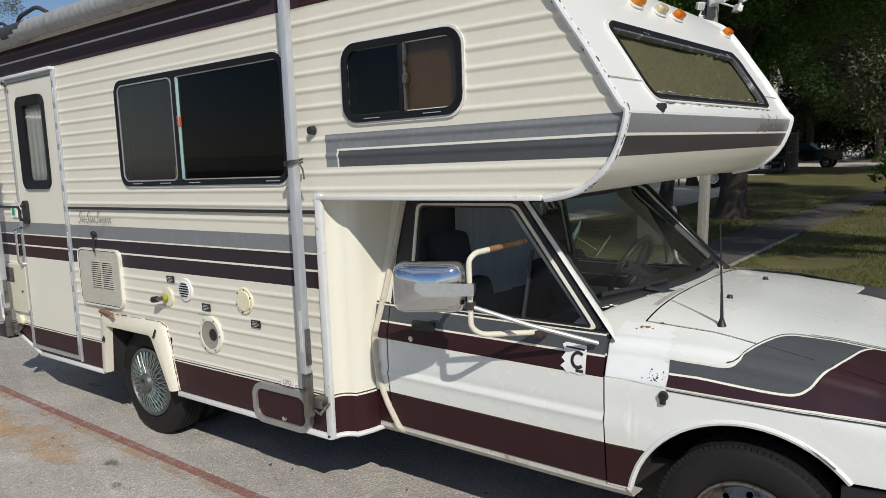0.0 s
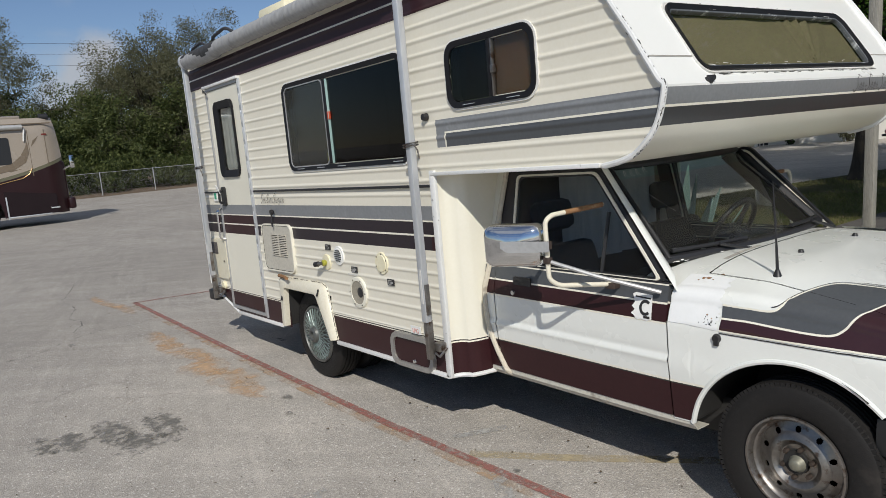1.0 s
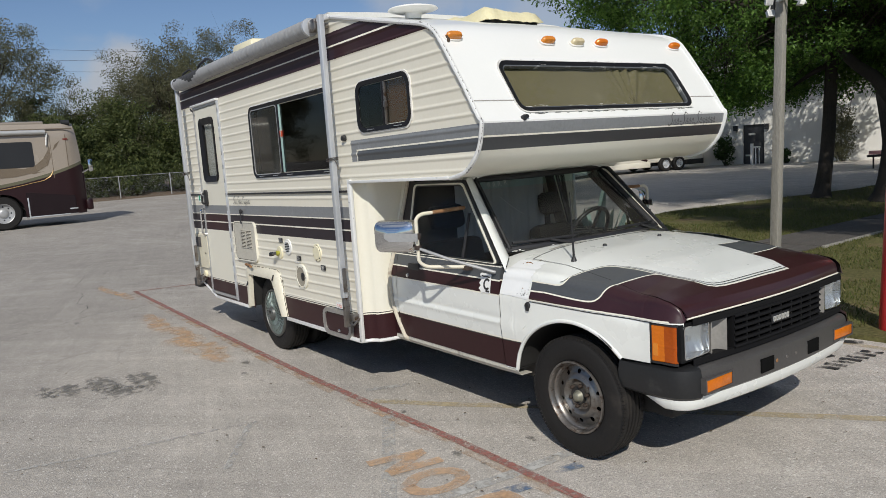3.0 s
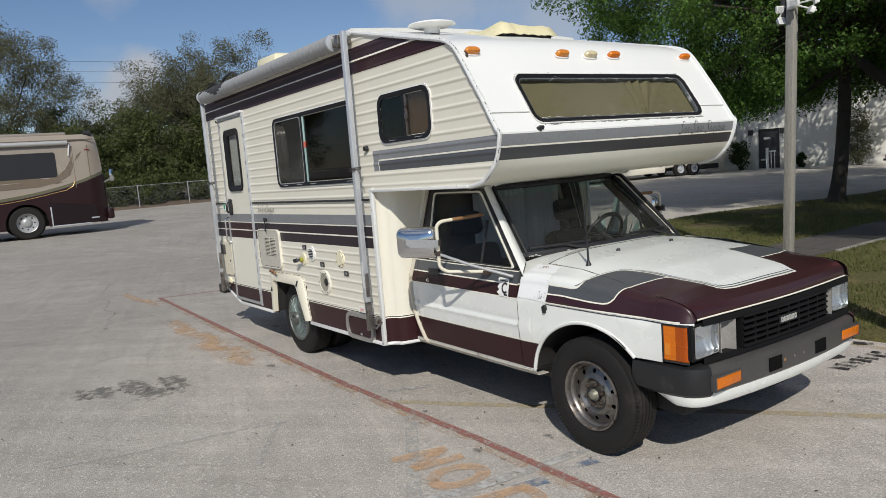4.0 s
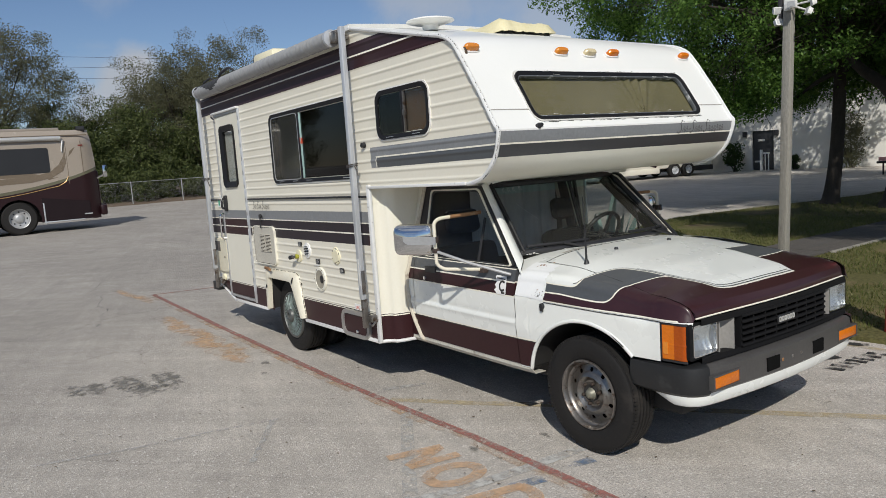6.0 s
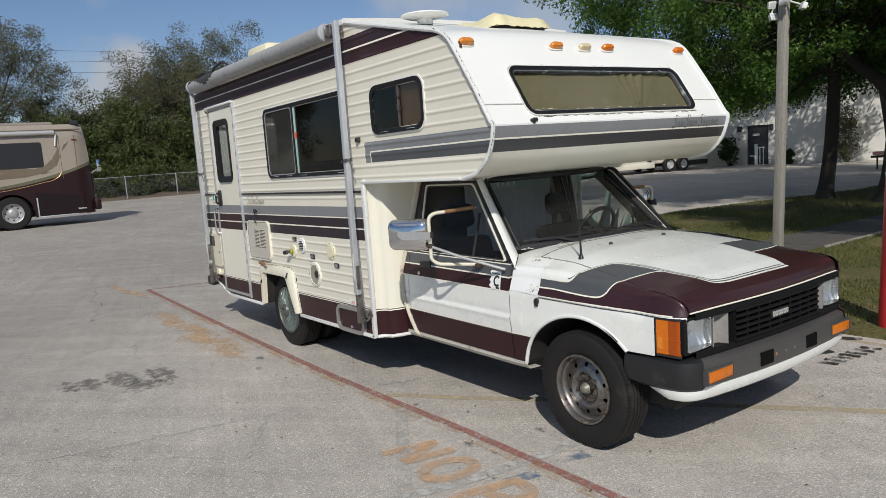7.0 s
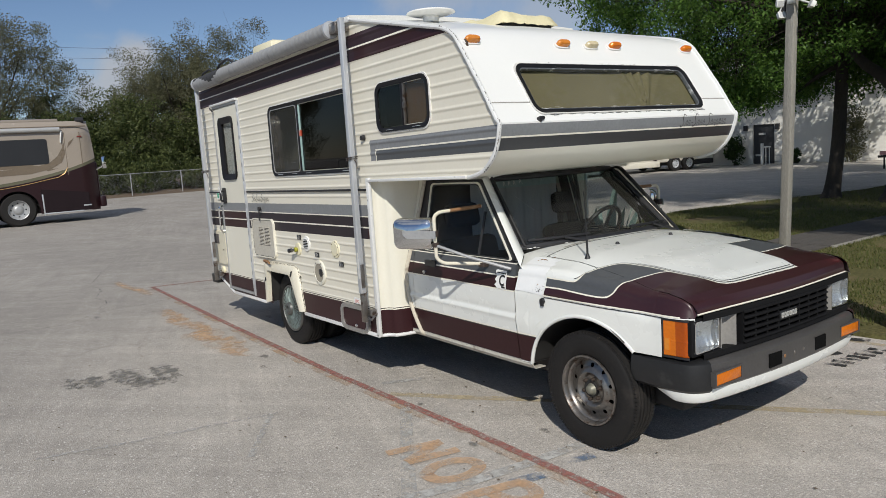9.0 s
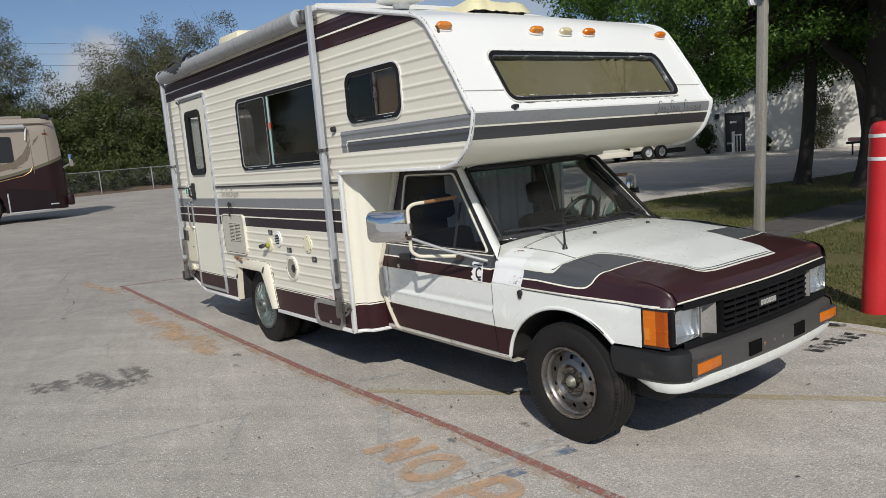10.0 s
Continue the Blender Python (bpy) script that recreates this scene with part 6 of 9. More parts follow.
part("paint_chips", bm, BLACK, rv, "dark chips in the touch-up paint", smooth=0, kind="stuff")
# side repeater pin
bm = bmesh.new()
lathe(bm, [(0, -0.014), (0.014, -0.012), (0.018, 0)], 12, at=side_at(0.335, 0.757))
box(bm, 0.325, 0.345, side_at(0.335, 0.74).y - 0.012, side_at(0.335, 0.74).y, 0.728, 0.752, 0.003)
part("side_marker", bm, BLACK, rv)

# ---- cab ----
DOOR_Z = sorted([0.395, 0.42, 0.47, 0.53, 0.541, 0.547, 0.556, 0.60, 0.618, 0.626, 0.632, 0.638, 0.646, 0.652, 0.660, 0.668, 0.70, 0.780, 0.788, 0.8, 0.858, 0.866, 0.90, 0.932, 0.938, 0.946])


def door_slot(z):
    for lo, hi, s in ((0.395, 0.541, 1), (0.541, 0.547, 2), (0.547, 0.556, 3), (0.780, 0.788, 3), (0.788, 0.858, 1), (0.858, 0.866, 3), (0.866, 0.932, 4), (0.932, 0.938, 3), (0.938, 0.946, 2)):
        if lo < z < hi:
            return s
    return 0


def cab_panel(x0, x1, n=14):
    bm = bmesh.new()
    for z0, z1 in zip(DOOR_Z, DOOR_Z[1:]):
        for xa, xb in zip(np.linspace(x0, x1, n + 1), np.linspace(x0, x1, n + 1)[1:]):
            f = bm.faces.new([bm.verts.new(side_at(x, z)) for x, z in ((xa, z0), (xb, z0), (xb, z1), (xa, z1))])
            f.material_index = door_slot((z0 + z1) / 2)
    bmesh.ops.remove_doubles(bm, verts=bm.verts[:], dist=0.0004)
    face_to(bm, (0, -1, 0))
    back = bmesh.ops.duplicate(bm, geom=bm.faces[:])
    inner = [g for g in back["geom"] if isinstance(g, bmesh.types.BMVert)]
    bmesh.ops.translate(bm, verts=inner, vec=(0, 0.02, 0))
    return bm


CAB_M = [TRUCKW, MAROON_C, SCRIPT, PIN, DGREY]


def upper_y(z):
    return YC - side_half(-0.4, 0.95) + 0.25 * (z - 0.95)


def on_upper(pts, w):
    return [(x, upper_y(z) + w, z) for x, z in pts]


def upper_ring(outer, inner, w0, w1):
    bm = bmesh.new()
    loops = [[bm.verts.new(p) for p in on_upper(q, w)] for q, w in ((outer, w0), (inner, w0), (inner, w1), (outer, w1))]
    fs = []
    for a, b in zip(loops, loops[1:] + loops[:1]):
        for k in range(len(a)):
            fs.append(bm.faces.new((a[k], a[(k + 1) % len(a)], b[(k + 1) % len(a)], b[k])))
    bmesh.ops.recalc_face_normals(bm, faces=fs)
    return bm


def rounded(pts, r, n=4):
    out = []
    for i, b in enumerate(pts):
        a, c = Vector(pts[i - 1]), Vector(pts[(i + 1) % len(pts)])
        b = Vector(b)
        p, q = b + (a - b).normalized() * r, b + (c - b).normalized() * r
        for k in range(n + 1):
            t = k / n
            v = p * (1 - t) ** 2 + b * 2 * t * (1 - t) + q * t * t
            out.append((v.x, v.y))
    return out


def screen_pt(u, v):
    half = 0.634 - 0.070 * v
    bulge = 1 - u * u
    return Vector((0.010 - 0.025 * u + 0.125 * bulge + (-0.383 + 0.025 * u - 0.04 * bulge) * v, 3.032 - u * half, 0.997 + 0.010 * bulge * (1 - v) + 0.393 * v))


FRAME_O = [(-0.812, 0.948), (0.106, 0.948), (-0.300, 1.398), (-0.835, 1.388)]
FRAME_M = [(-0.800, 0.948), (0.088, 0.948), (-0.312, 1.384), (-0.822, 1.375)]
FRAME_I = [(-0.772, 0.953), (0.056, 0.953), (-0.327, 1.364), (-0.796, 1.358)]
FRAME_J = [(a + (c - a) * 0.5, b + (d - b) * 0.5) for (a, b), (c, d) in zip(FRAME_M, FRAME_I)]
for far in (False, True):
    f = flip_cab if far else (lambda b: b)
    cd = part("cab_door", f(cab_panel(-0.902, 0.1215)), CAB_M, rv, "white cab door with maroon and grey stripes", smooth=40)
    part("door_frame", f(upper_ring(rounded(FRAME_M, 0.03), rounded(FRAME_J, 0.03), -0.004, 0.03)), SMOOTH, cd, "cream window frame")
    part("glass_seal", f(upper_ring(rounded(FRAME_J, 0.03), rounded(FRAME_I, 0.03), 0.003, 0.03)), BLACK, cd)
    part("door_seal", f(upper_ring(rounded(FRAME_O, 0.03), rounded([(x * 0.999, z - 0.004) for x, z in FRAME_M], 0.03), 0.002, 0.025)), BLACK, cd)
    bm = bmesh.new()
    bm.faces.new([bm.verts.new(p) for p in on_upper(FRAME_I, 0.014)])
    part("side_glass", f(face_to(bm, (0, -1, 0))), CABGLASS, cd, smooth=0)
    bm = bmesh.new()
    a, b = (-0.228, 0.955), (-0.222, 1.21)
    tube(bm, on_upper([a, b], 0.006), 0.0085, 8)
    part("vent_divider", f(bm), BLACK, cd)
    bm = bmesh.new()
    prism(bm, rrect(-0.765, -0.645, 0.848, 0.888, 0.010), "y", side_at(-0.7, 0.87).y - 0.008, side_at(-0.7, 0.87).y + 0.012)
    part("door_handle", f(bm), BLACK, cd, "black flap handle")
    bm = bmesh.new()
    lathe(bm, [(0, -0.008), (0.012, -0.007), (0.014, 0.002)], 16, at=side_at(-0.765, 0.808))
    part("door_lock", f(bm), CHROME, cd)
    part("rear_quarter", f(cab_panel(-0.985, -0.908, 2)), CAB_M, rv, smooth=40)
    # pillars
    bm = bmesh.new()
    prism_pts = [(-0.905, 0.948), (-0.806, 0.948), (-0.826, 1.42), (-0.905, 1.42)]
    vs = [[bm.verts.new(p) for p in on_upper(prism_pts, w)] for w in (0.004, 0.04)]
    bm.faces.new(vs[0]), bm.faces.new(vs[1][::-1])
    for k in range(4):
        bm.faces.new((vs[0][k], vs[0][(k + 1) % 4], vs[1][(k + 1) % 4], vs[1][k]))
    bmesh.ops.recalc_face_normals(bm, faces=bm.faces[:])
    part("rear_pillar", f(bm), PILLAR, rv, smooth=0)
    bm = bmesh.new()
    quad = [(-0.99, 0.93), (-0.90, 0.93), (-0.895, 1.43), (-0.99, 1.43)]
    vs = [[bm.verts.new(p) for p in on_upper(quad, w)] for w in (0.006, 0.03)]
    bm.faces.new(vs[0]), bm.faces.new(vs[1][::-1])
    for k in range(4):
        bm.faces.new((vs[0][k], vs[0][(k + 1) % 4], vs[1][(k + 1) % 4], vs[1][k]))
    bmesh.ops.recalc_face_normals(bm, faces=bm.faces[:])
    part("filler_panel", f(bm), SMOOTH, rv, smooth=0)
    bm = bmesh.new()
    n = 10
    rows = []
    for k in range(n + 1):
        t = -0.07 + 1.07 * k / n
        o = Vector((0.124 - 0.418 * t, upper_y(0.952 + 0.45 * t) + 0.003, 0.952 + 0.45 * t))
        i = Vector((-0.005 - 0.368 * t, 2.396 + 0.090 * t, 1.000 + 0.392 * t))
        mid = (o + i) / 2 + Vector((0.022, -0.012, 0.016))
        rows.append([o + Vector((-0.02, 0.05, -0.03)), o, o * 0.7 + i * 0.3 + Vector((0.018, -0.011, 0.012)), mid, o * 0.25 + i * 0.75 + Vector((0.016, -0.006, 0.012)), i, i + Vector((-0.06, 0.0, -0.04))])
    if far:
        # seen from the other side only its slim edge shows
        rows = []
        for k in range(n + 1):
            g = screen_pt(-1.0, k / n)
            g.y = 5.98 - g.y
            rows.append([g + Vector((-0.09, 0.03, -0.03)), g + Vector((-0.07, -0.045, -0.012)), g + Vector((-0.045, -0.042, 0.0)), g + Vector((-0.022, -0.028, 0.006)), g + Vector((-0.008, -0.012, 0.004)), g, g + Vector((-0.012, 0.002, -0.008))])
    sheet(bm, rows)
    bmesh.ops.recalc_face_normals(bm, faces=bm.faces[:])
    part("windscreen_pillar", f(bm), TRUCKW, rv, "white screen pillar with flaking sealant", smooth=60)
    bm = bmesh.new()
    sheet(bm, [[p + Vector((-0.022, 0.022, -0.012)) for p in row[1:-1]] + [row[-2] + Vector((-0.075, 0.03, -0.05))] for row in rows])
    part("pillar_trim", f(bm), DASH, rv, smooth=60)
    # sill
    bm = bmesh.new()
    rows = []
    for x in np.linspace(-1.0, 0.215, 8):
        y = YC - side_half(x, 0.39)
        rows.append([(x, y + 0.004, 0.393), (x, y + 0.002, 0.372), (x, y + 0.022, 0.348), (x, y + 0.10, 0.345)])
    sheet(bm, rows)
    thicken(bm, -0.004)
    part("sill", f(bm), mat("dusty white sill", (0.50, 0.48, 0.42), 0.5, var=0.12, scale=8, stain=(0.28, 0.25, 0.21), stain_at=0.58, stain_scale=9), rv)
# old rubber joint between cab and coach
bm = bmesh.new()
line = [(-0.898, upper_y(1.42) + 0.002, 1.425), (-0.915, upper_y(1.2) - 0.002, 1.2), (-0.938, upper_y(1.0) - 0.004, 1.0)] + [(x, YC - side_half(-0.97, z) - 0.004, z) for x, z in ((-0.955, 0.9), (-0.972, 0.8), (-0.972, 0.7), (-0.955, 0.6), (-0.925, 0.5), (-0.885, 0.42), (-0.862, 0.385))] + [(-0.85, 2.28, 0.355), (-0.84, 2.32, 0.35)]
tube(bm, curve2(line, 4), 0.0145, 8)
part("rubber_joint", bm, mat("aged beige joint rubber", (0.58, 0.53, 0.43), 0.6, var=0.15, scale=8, stain=(0.25, 0.20, 0.15), stain_at=0.58, stain_scale=9), rv, "aged beige joint between cab and coach")
bm = bmesh.new()
tube(bm, [(p[0], 2 * YC - p[1], p[2]) for p in curve2(line, 4)], 0.016, 8)
part("rubber_joint", bm, BLACK, rv)
# torn sticker on the door
bm = bmesh.new()
rnd = random.Random(21)
pts = [(-0.045, 0.885), (-0.03, 0.893), (0.02, 0.89), (0.052, 0.889), (0.053, 0.85), (0.054, 0.79), (0.03, 0.783), (0.0, 0.788), (-0.02, 0.782), (-0.035, 0.80), (-0.048, 0.806), (-0.03, 0.823), (-0.046, 0.836), (-0.032, 0.852)]
decal(bm, pts, side_at, side_n, 0.003, 1)
part("torn_sticker", bm, PAPER, rv, "torn white sticker", smooth=0)
bm = bmesh.new()
ring_pts = [(0.022 + 0.024 * math.cos(a), 0.835 + 0.026 * math.sin(a)) for a in np.linspace(0.8, 5.5, 16)]
ribbon(bm, ring_pts, side_at, side_n, 0.012, 0.0042, step=0.01)
ribbon(bm, [(0.016, 0.797), (0.046, 0.797)], side_at, side_n, 0.010, 0.0042)
ribbon(bm, [(-0.03, 0.877), (0.045, 0.873)], side_at, side_n, 0.006, 0.0042)
part("sticker_print", bm, SCRIPT, rv, smooth=0)

# cab roof, windscreen
bm = bmesh.new()
box(bm, -0.98, -0.345, 2.375, 2 * YC - 2.375, 1.392, 1.428, 0.012)
part("cab_roof", bm, TRUCKW, rv)
bm = bmesh.new()
box(bm, -0.985, -0.955, 2.44, 2 * YC - 2.44, 0.40, 1.40)
part("cab_back", bm, DASH, rv, smooth=0)


for name, v0, v1, m in (("windscreen", -0.03, 0.85, SCREEN), ("tint_band", 0.85, 1.0, SCREEN_T)):
    bm = bmesh.new()
    sheet(bm, [[screen_pt(u, v) for u in np.linspace(-0.985, 0.985, 21)] for v in np.linspace(v0, v1, 7)])
    face_to(bm, (1, 0, 0.6))
    if name == "windscreen":
        ws = part(name, bm, m, rv, "cracked windscreen with old painted digits")
    else:
        part(name, bm, m, ws)
bm = bmesh.new()
loop = [screen_pt(u, 0.0) for u in np.linspace(-1, 1, 15)] + [screen_pt(1, v) for v in np.linspace(0.1, 1, 8)] + [screen_pt(u, 1.0) for u in np.linspace(0.9, -1, 14)] + [screen_pt(-1, v) for v in np.linspace(0.9, 0.0, 8)]
tube(bm, loop, 0.019, 8, caps=False)
part("screen_rubber", bm, BLACK, ws)
bm = bmesh.new()
tube(bm, [screen_pt(1, v) + Vector((0.017, 0.017, 0.013)) for v in np.linspace(-0.02, 1.0, 12)], 0.011, 8)
part("rubber_lip", bm, BLACK, ws)
bm = bmesh.new()
rnd = random.Random(31)
for u0 in np.linspace(0.97, 0.30, 34):
    if rnd.random() < 0.14:
        v0, w0 = -0.035 + rnd.uniform(-0.012, 0.010), rnd.uniform(0.006, 0.03)
        tube(bm, [screen_pt(u0, v0) + Vector((0.015, 0, 0.010)), screen_pt(u0 - w0, v0 + rnd.uniform(-0.006, 0.006)) + Vector((0.015, 0, 0.010))], rnd.uniform(0.0012, 0.0032), 6, flat=(0.7, 0, 0.7))
part("sealant_smear", bm, SEAL, ws, "smeared white sealant", kind="stuff")
bm = bmesh.new()


def scr_n(u, v):
    return Vector((0.7, 0, 0.7))


scr_at = lambda u, v: screen_pt(u, v)
for k, (u, v) in enumerate(((0.86, 0.90), (0.80, 0.90), (0.74, 0.905), (0.66, 0.92))):
    ribbon(bm, curve2([(u, v - 0.03), (u - 0.012, v + 0.02), (u - 0.03, v + 0.035), (u - 0.02, v - 0.01), (u - 0.035, v - 0.035)], 4), scr_at, scr_n, 0.0045, 0.002)
part("painted_marks", bm, WHITEP, ws, smooth=0, kind="stuff")
bm = bmesh.new()
ribbon(bm, [(0.80, 0.72), (0.72, 0.55), (0.655, 0.44)], scr_at, scr_n, 0.002, 0.002)
part("glass_crack", bm, WHITEP, ws, smooth=0)
# wipers
for u0, u1 in ((0.27, 0.94), (-0.95, -0.24)):
    bm = bmesh.new()
    piv = screen_pt(u0, -0.10) + Vector((0.03, 0, 0.012))
    tip = screen_pt(u1, 0.045) + Vector((0.02, 0, 0.018))
    mid = screen_pt((u0 + u1) / 2, 0.02) + Vector((0.03, 0, 0.025))
    tube(bm, [piv, mid], 0.009, 6, taper=0.8)
    tube(bm, [screen_pt(u0 + 0.04, 0.045) + Vector((0.015, 0, 0.012)), screen_pt((u0 + u1) / 2, 0.045) + Vector((0.018, 0, 0.014)), tip], 0.0095, 6)
    lathe(bm, [(0, 0.02), (0.012, 0.018), (0.014, 0)], 10, axis="z", at=piv - Vector((0, 0, 0.01)))
    part("wiper", bm, BLACK, rv, "black wiper arm and blade")
# aerial
bm = bmesh.new()
p = Vector((0.452, 2.460, 0.962))
lathe(bm, [(0, 0.028), (0.008, 0.026), (0.014, 0.008), (0.018, 0.0)], 14, axis="z", at=p)
tube(bm, [p + Vector((0, 0, 0.02)), p + Vector((-0.002, 0.0, 0.12))], 0.0065, 8, taper=0.75)
tube(bm, [p + Vector((-0.002, 0.0, 0.12)), p + Vector((-0.012, 0.002, 0.36))], 0.0042, 8, taper=0.5)
part("aerial", bm, BLACK, rv, "thin black aerial")

# ---- mirrors ----
CLAMP = mat("rusty black clamp", (0.05, 0.035, 0.028), 0.6, var=0.4, scale=40)
MC, MD = Vector((-0.432, 1.948, 1.110)), Vector((0.86, 0.51, 0)).normalized()
for far in (False, True):
    f = flip_cab if far else (lambda b: b)
    mr = new("door_mirror")
    mr.parent = rv
    bm = bmesh.new()
    back = Vector((MD.y, -MD.x, 0))
    for w, h, r, d in ((0.136, 0.093, 0.042, 0.0),):
        prev = None
        for q, dd in ((1.0, -0.008), (1.0, 0.004), (0.985, 0.018), (0.95, 0.029), (0.88, 0.041), (0.76, 0.051), (0.6, 0.058), (0.42, 0.0625), (0.22, 0.065), (0.05, 0.066)):
            pts = rrect(-w * q, w * q, -h * q, h * q, min(r, h * q * 0.6), 5)
            loop = [bm.verts.new(MC + MD * a + Vector((0, 0, b)) + back * dd) for a, b in pts]
            if prev:
                for k in range(len(loop)):
                    bm.faces.new((prev[k], prev[(k + 1) % len(loop)], loop[(k + 1) % len(loop)], loop[k]))
            else:
                bm.faces.new(loop)
            prev = loop
        bm.faces.new(prev)
    bmesh.ops.recalc_face_normals(bm, faces=bm.faces[:])
    part("mirror_head", f(bm), CHROME, mr, "polished chrome mirror back")
    bm = bmesh.new()
    for pts in ([(-0.045, 0.026), (-0.045, -0.002), (-0.015, -0.022), (0.165, -0.022), (0.165, 0.022), (0.02, 0.026)],):
        bm.faces.new([bm.verts.new(MC + MD * a + back * 0.072 + Vector((0, 0, b))) for a, b in pts])
    thicken(bm, 0.004)
    for a, b in ((-0.036, 0.018), (-0.036, 0.002), (0.03, 0.0)):
        p = MC + MD * a + back * 0.071 + Vector((0, 0, b))
        tube(bm, [p, p + back * 0.006], 0.005, 8)
    part("strap", f(bm), ALU_D, mr)
    bm = bmesh.new()
    loop = [(-0.245, 2.305, 1.244), (-0.278, 2.02, 1.234), (-0.283, 1.985, 1.212), (-0.280, 1.985, 0.967), (-0.258, 2.02, 0.937), (-0.143, 2.215, 0.918)]
    tube(bm, bend(loop, 0.06, 6), 0.0105, 10)
    part("mirror_tube", f(bm), TUBE, mr, "rust-chipped cream tube")
    bm = bmesh.new()
    tube(bm, [(-0.2455, 2.302, 1.244), (-0.270, 2.09, 1.2365)], 0.0113, 10)
    part("rusty_end", f(bm), RUST, mr)
    bm = bmesh.new()
    tube(bm, [(-0.278, 1.985, 1.045), (-0.10, 2.08, 0.980), (0.100, 2.222, 0.908)], 0.0088, 8)
    part("brace", f(bm), ALU_D, mr, "slim silver brace")
    for q in ((-0.297, -0.264, 1.970, 2.000, 1.035, 1.062), (-0.297, -0.264, 1.970, 2.000, 1.095, 1.130), (-0.165, -0.115, 2.195, 2.236, 0.900, 0.926)):
        bm = bmesh.new()
        box(bm, *q, 0.004)
        part("clamp", f(bm), CLAMP, mr)

# ---- cab inside ----
for y in (2.62, 3.62):
    bm = bmesh.new()
    box(bm, -0.80, -0.28, y - 0.25, y + 0.25, 0.58, 0.74, 0.05)
    sb = part("seat_cushion", bm, SEATC, rv, "dark cloth cab seat")
    bm = bmesh.new()
    box(bm, -0.10, 0.05, -0.24, 0.24, 0.0, 0.30, 0.05)
    bmesh.ops.transform(bm, verts=bm.verts[:], matrix=pose(-0.74, y, 0.70, 0, -16, 0))
    part("seat_back", bm, SEATC, sb)
    bm = bmesh.new()
    box(bm, -0.045, 0.045, -0.135, 0.135, 0.0, 0.165, 0.04)
    bmesh.ops.transform(bm, verts=bm.verts[:], matrix=pose(-0.84, y, 1.055, 0, -12, 0))
    part("headrest", bm, SEATC, sb)
bm = bmesh.new()
prism(bm, [(-0.28, 0.72), (0.12, 0.72), (0.11, 0.945), (0.06, 0.958), (-0.02, 0.962), (-0.16, 0.946), (-0.26, 0.90)], "y", 2.45, 2 * YC - 2.45)
part("dashboard", bm, DASH, rv, "brown vinyl dashboard")
bm = bmesh.new()
sc = Vector((-0.275, 3.37, 0.985))
tilt_m = pose(*sc, 0, -62, 0)
ringpts = [tilt_m @ Vector((0.170 * math.cos(a), 0.170 * math.sin(a), 0)) for a in np.linspace(0, 2 * math.pi, 33)]
tube(bm, ringpts, 0.014, 8, caps=False)
for a in (0.2, math.pi - 0.2, -math.pi / 2):
    tube(bm, [tilt_m @ Vector((0, 0, -0.02)), tilt_m @ Vector((0.18 * math.cos(a), 0.18 * math.sin(a), 0))], 0.012, 6)
tube(bm, [tilt_m @ Vector((0, 0, 0.01)), tilt_m @ Vector((0, 0, -0.3))], 0.03, 10)
part("steering_wheel", bm, BLACK, rv, "black three-spoke steering wheel")
bm = bmesh.new()
sheet(bm, [[(-0.90 + 0.012 * math.sin(y * 38) + 0.008 * math.sin(y * 71), y, z) for y in np.linspace(2.74, 3.56, 70)] for z in (0.84, 1.39)])
part("cab_curtain", bm, CURTAIN_W, rv, "white curtain behind the cab seats")
bm = bmesh.new()
box(bm, -0.96, 0.2, 2.27, 2 * YC - 2.27, 0.38, 0.42)
part("cab_floor", bm, CHASSIS, rv, smooth=0)

def outward(bm, d):
    """Shift a near-side piece towards the near side."""
    for v in bm.verts:
        v.co.y -= d
    return bm


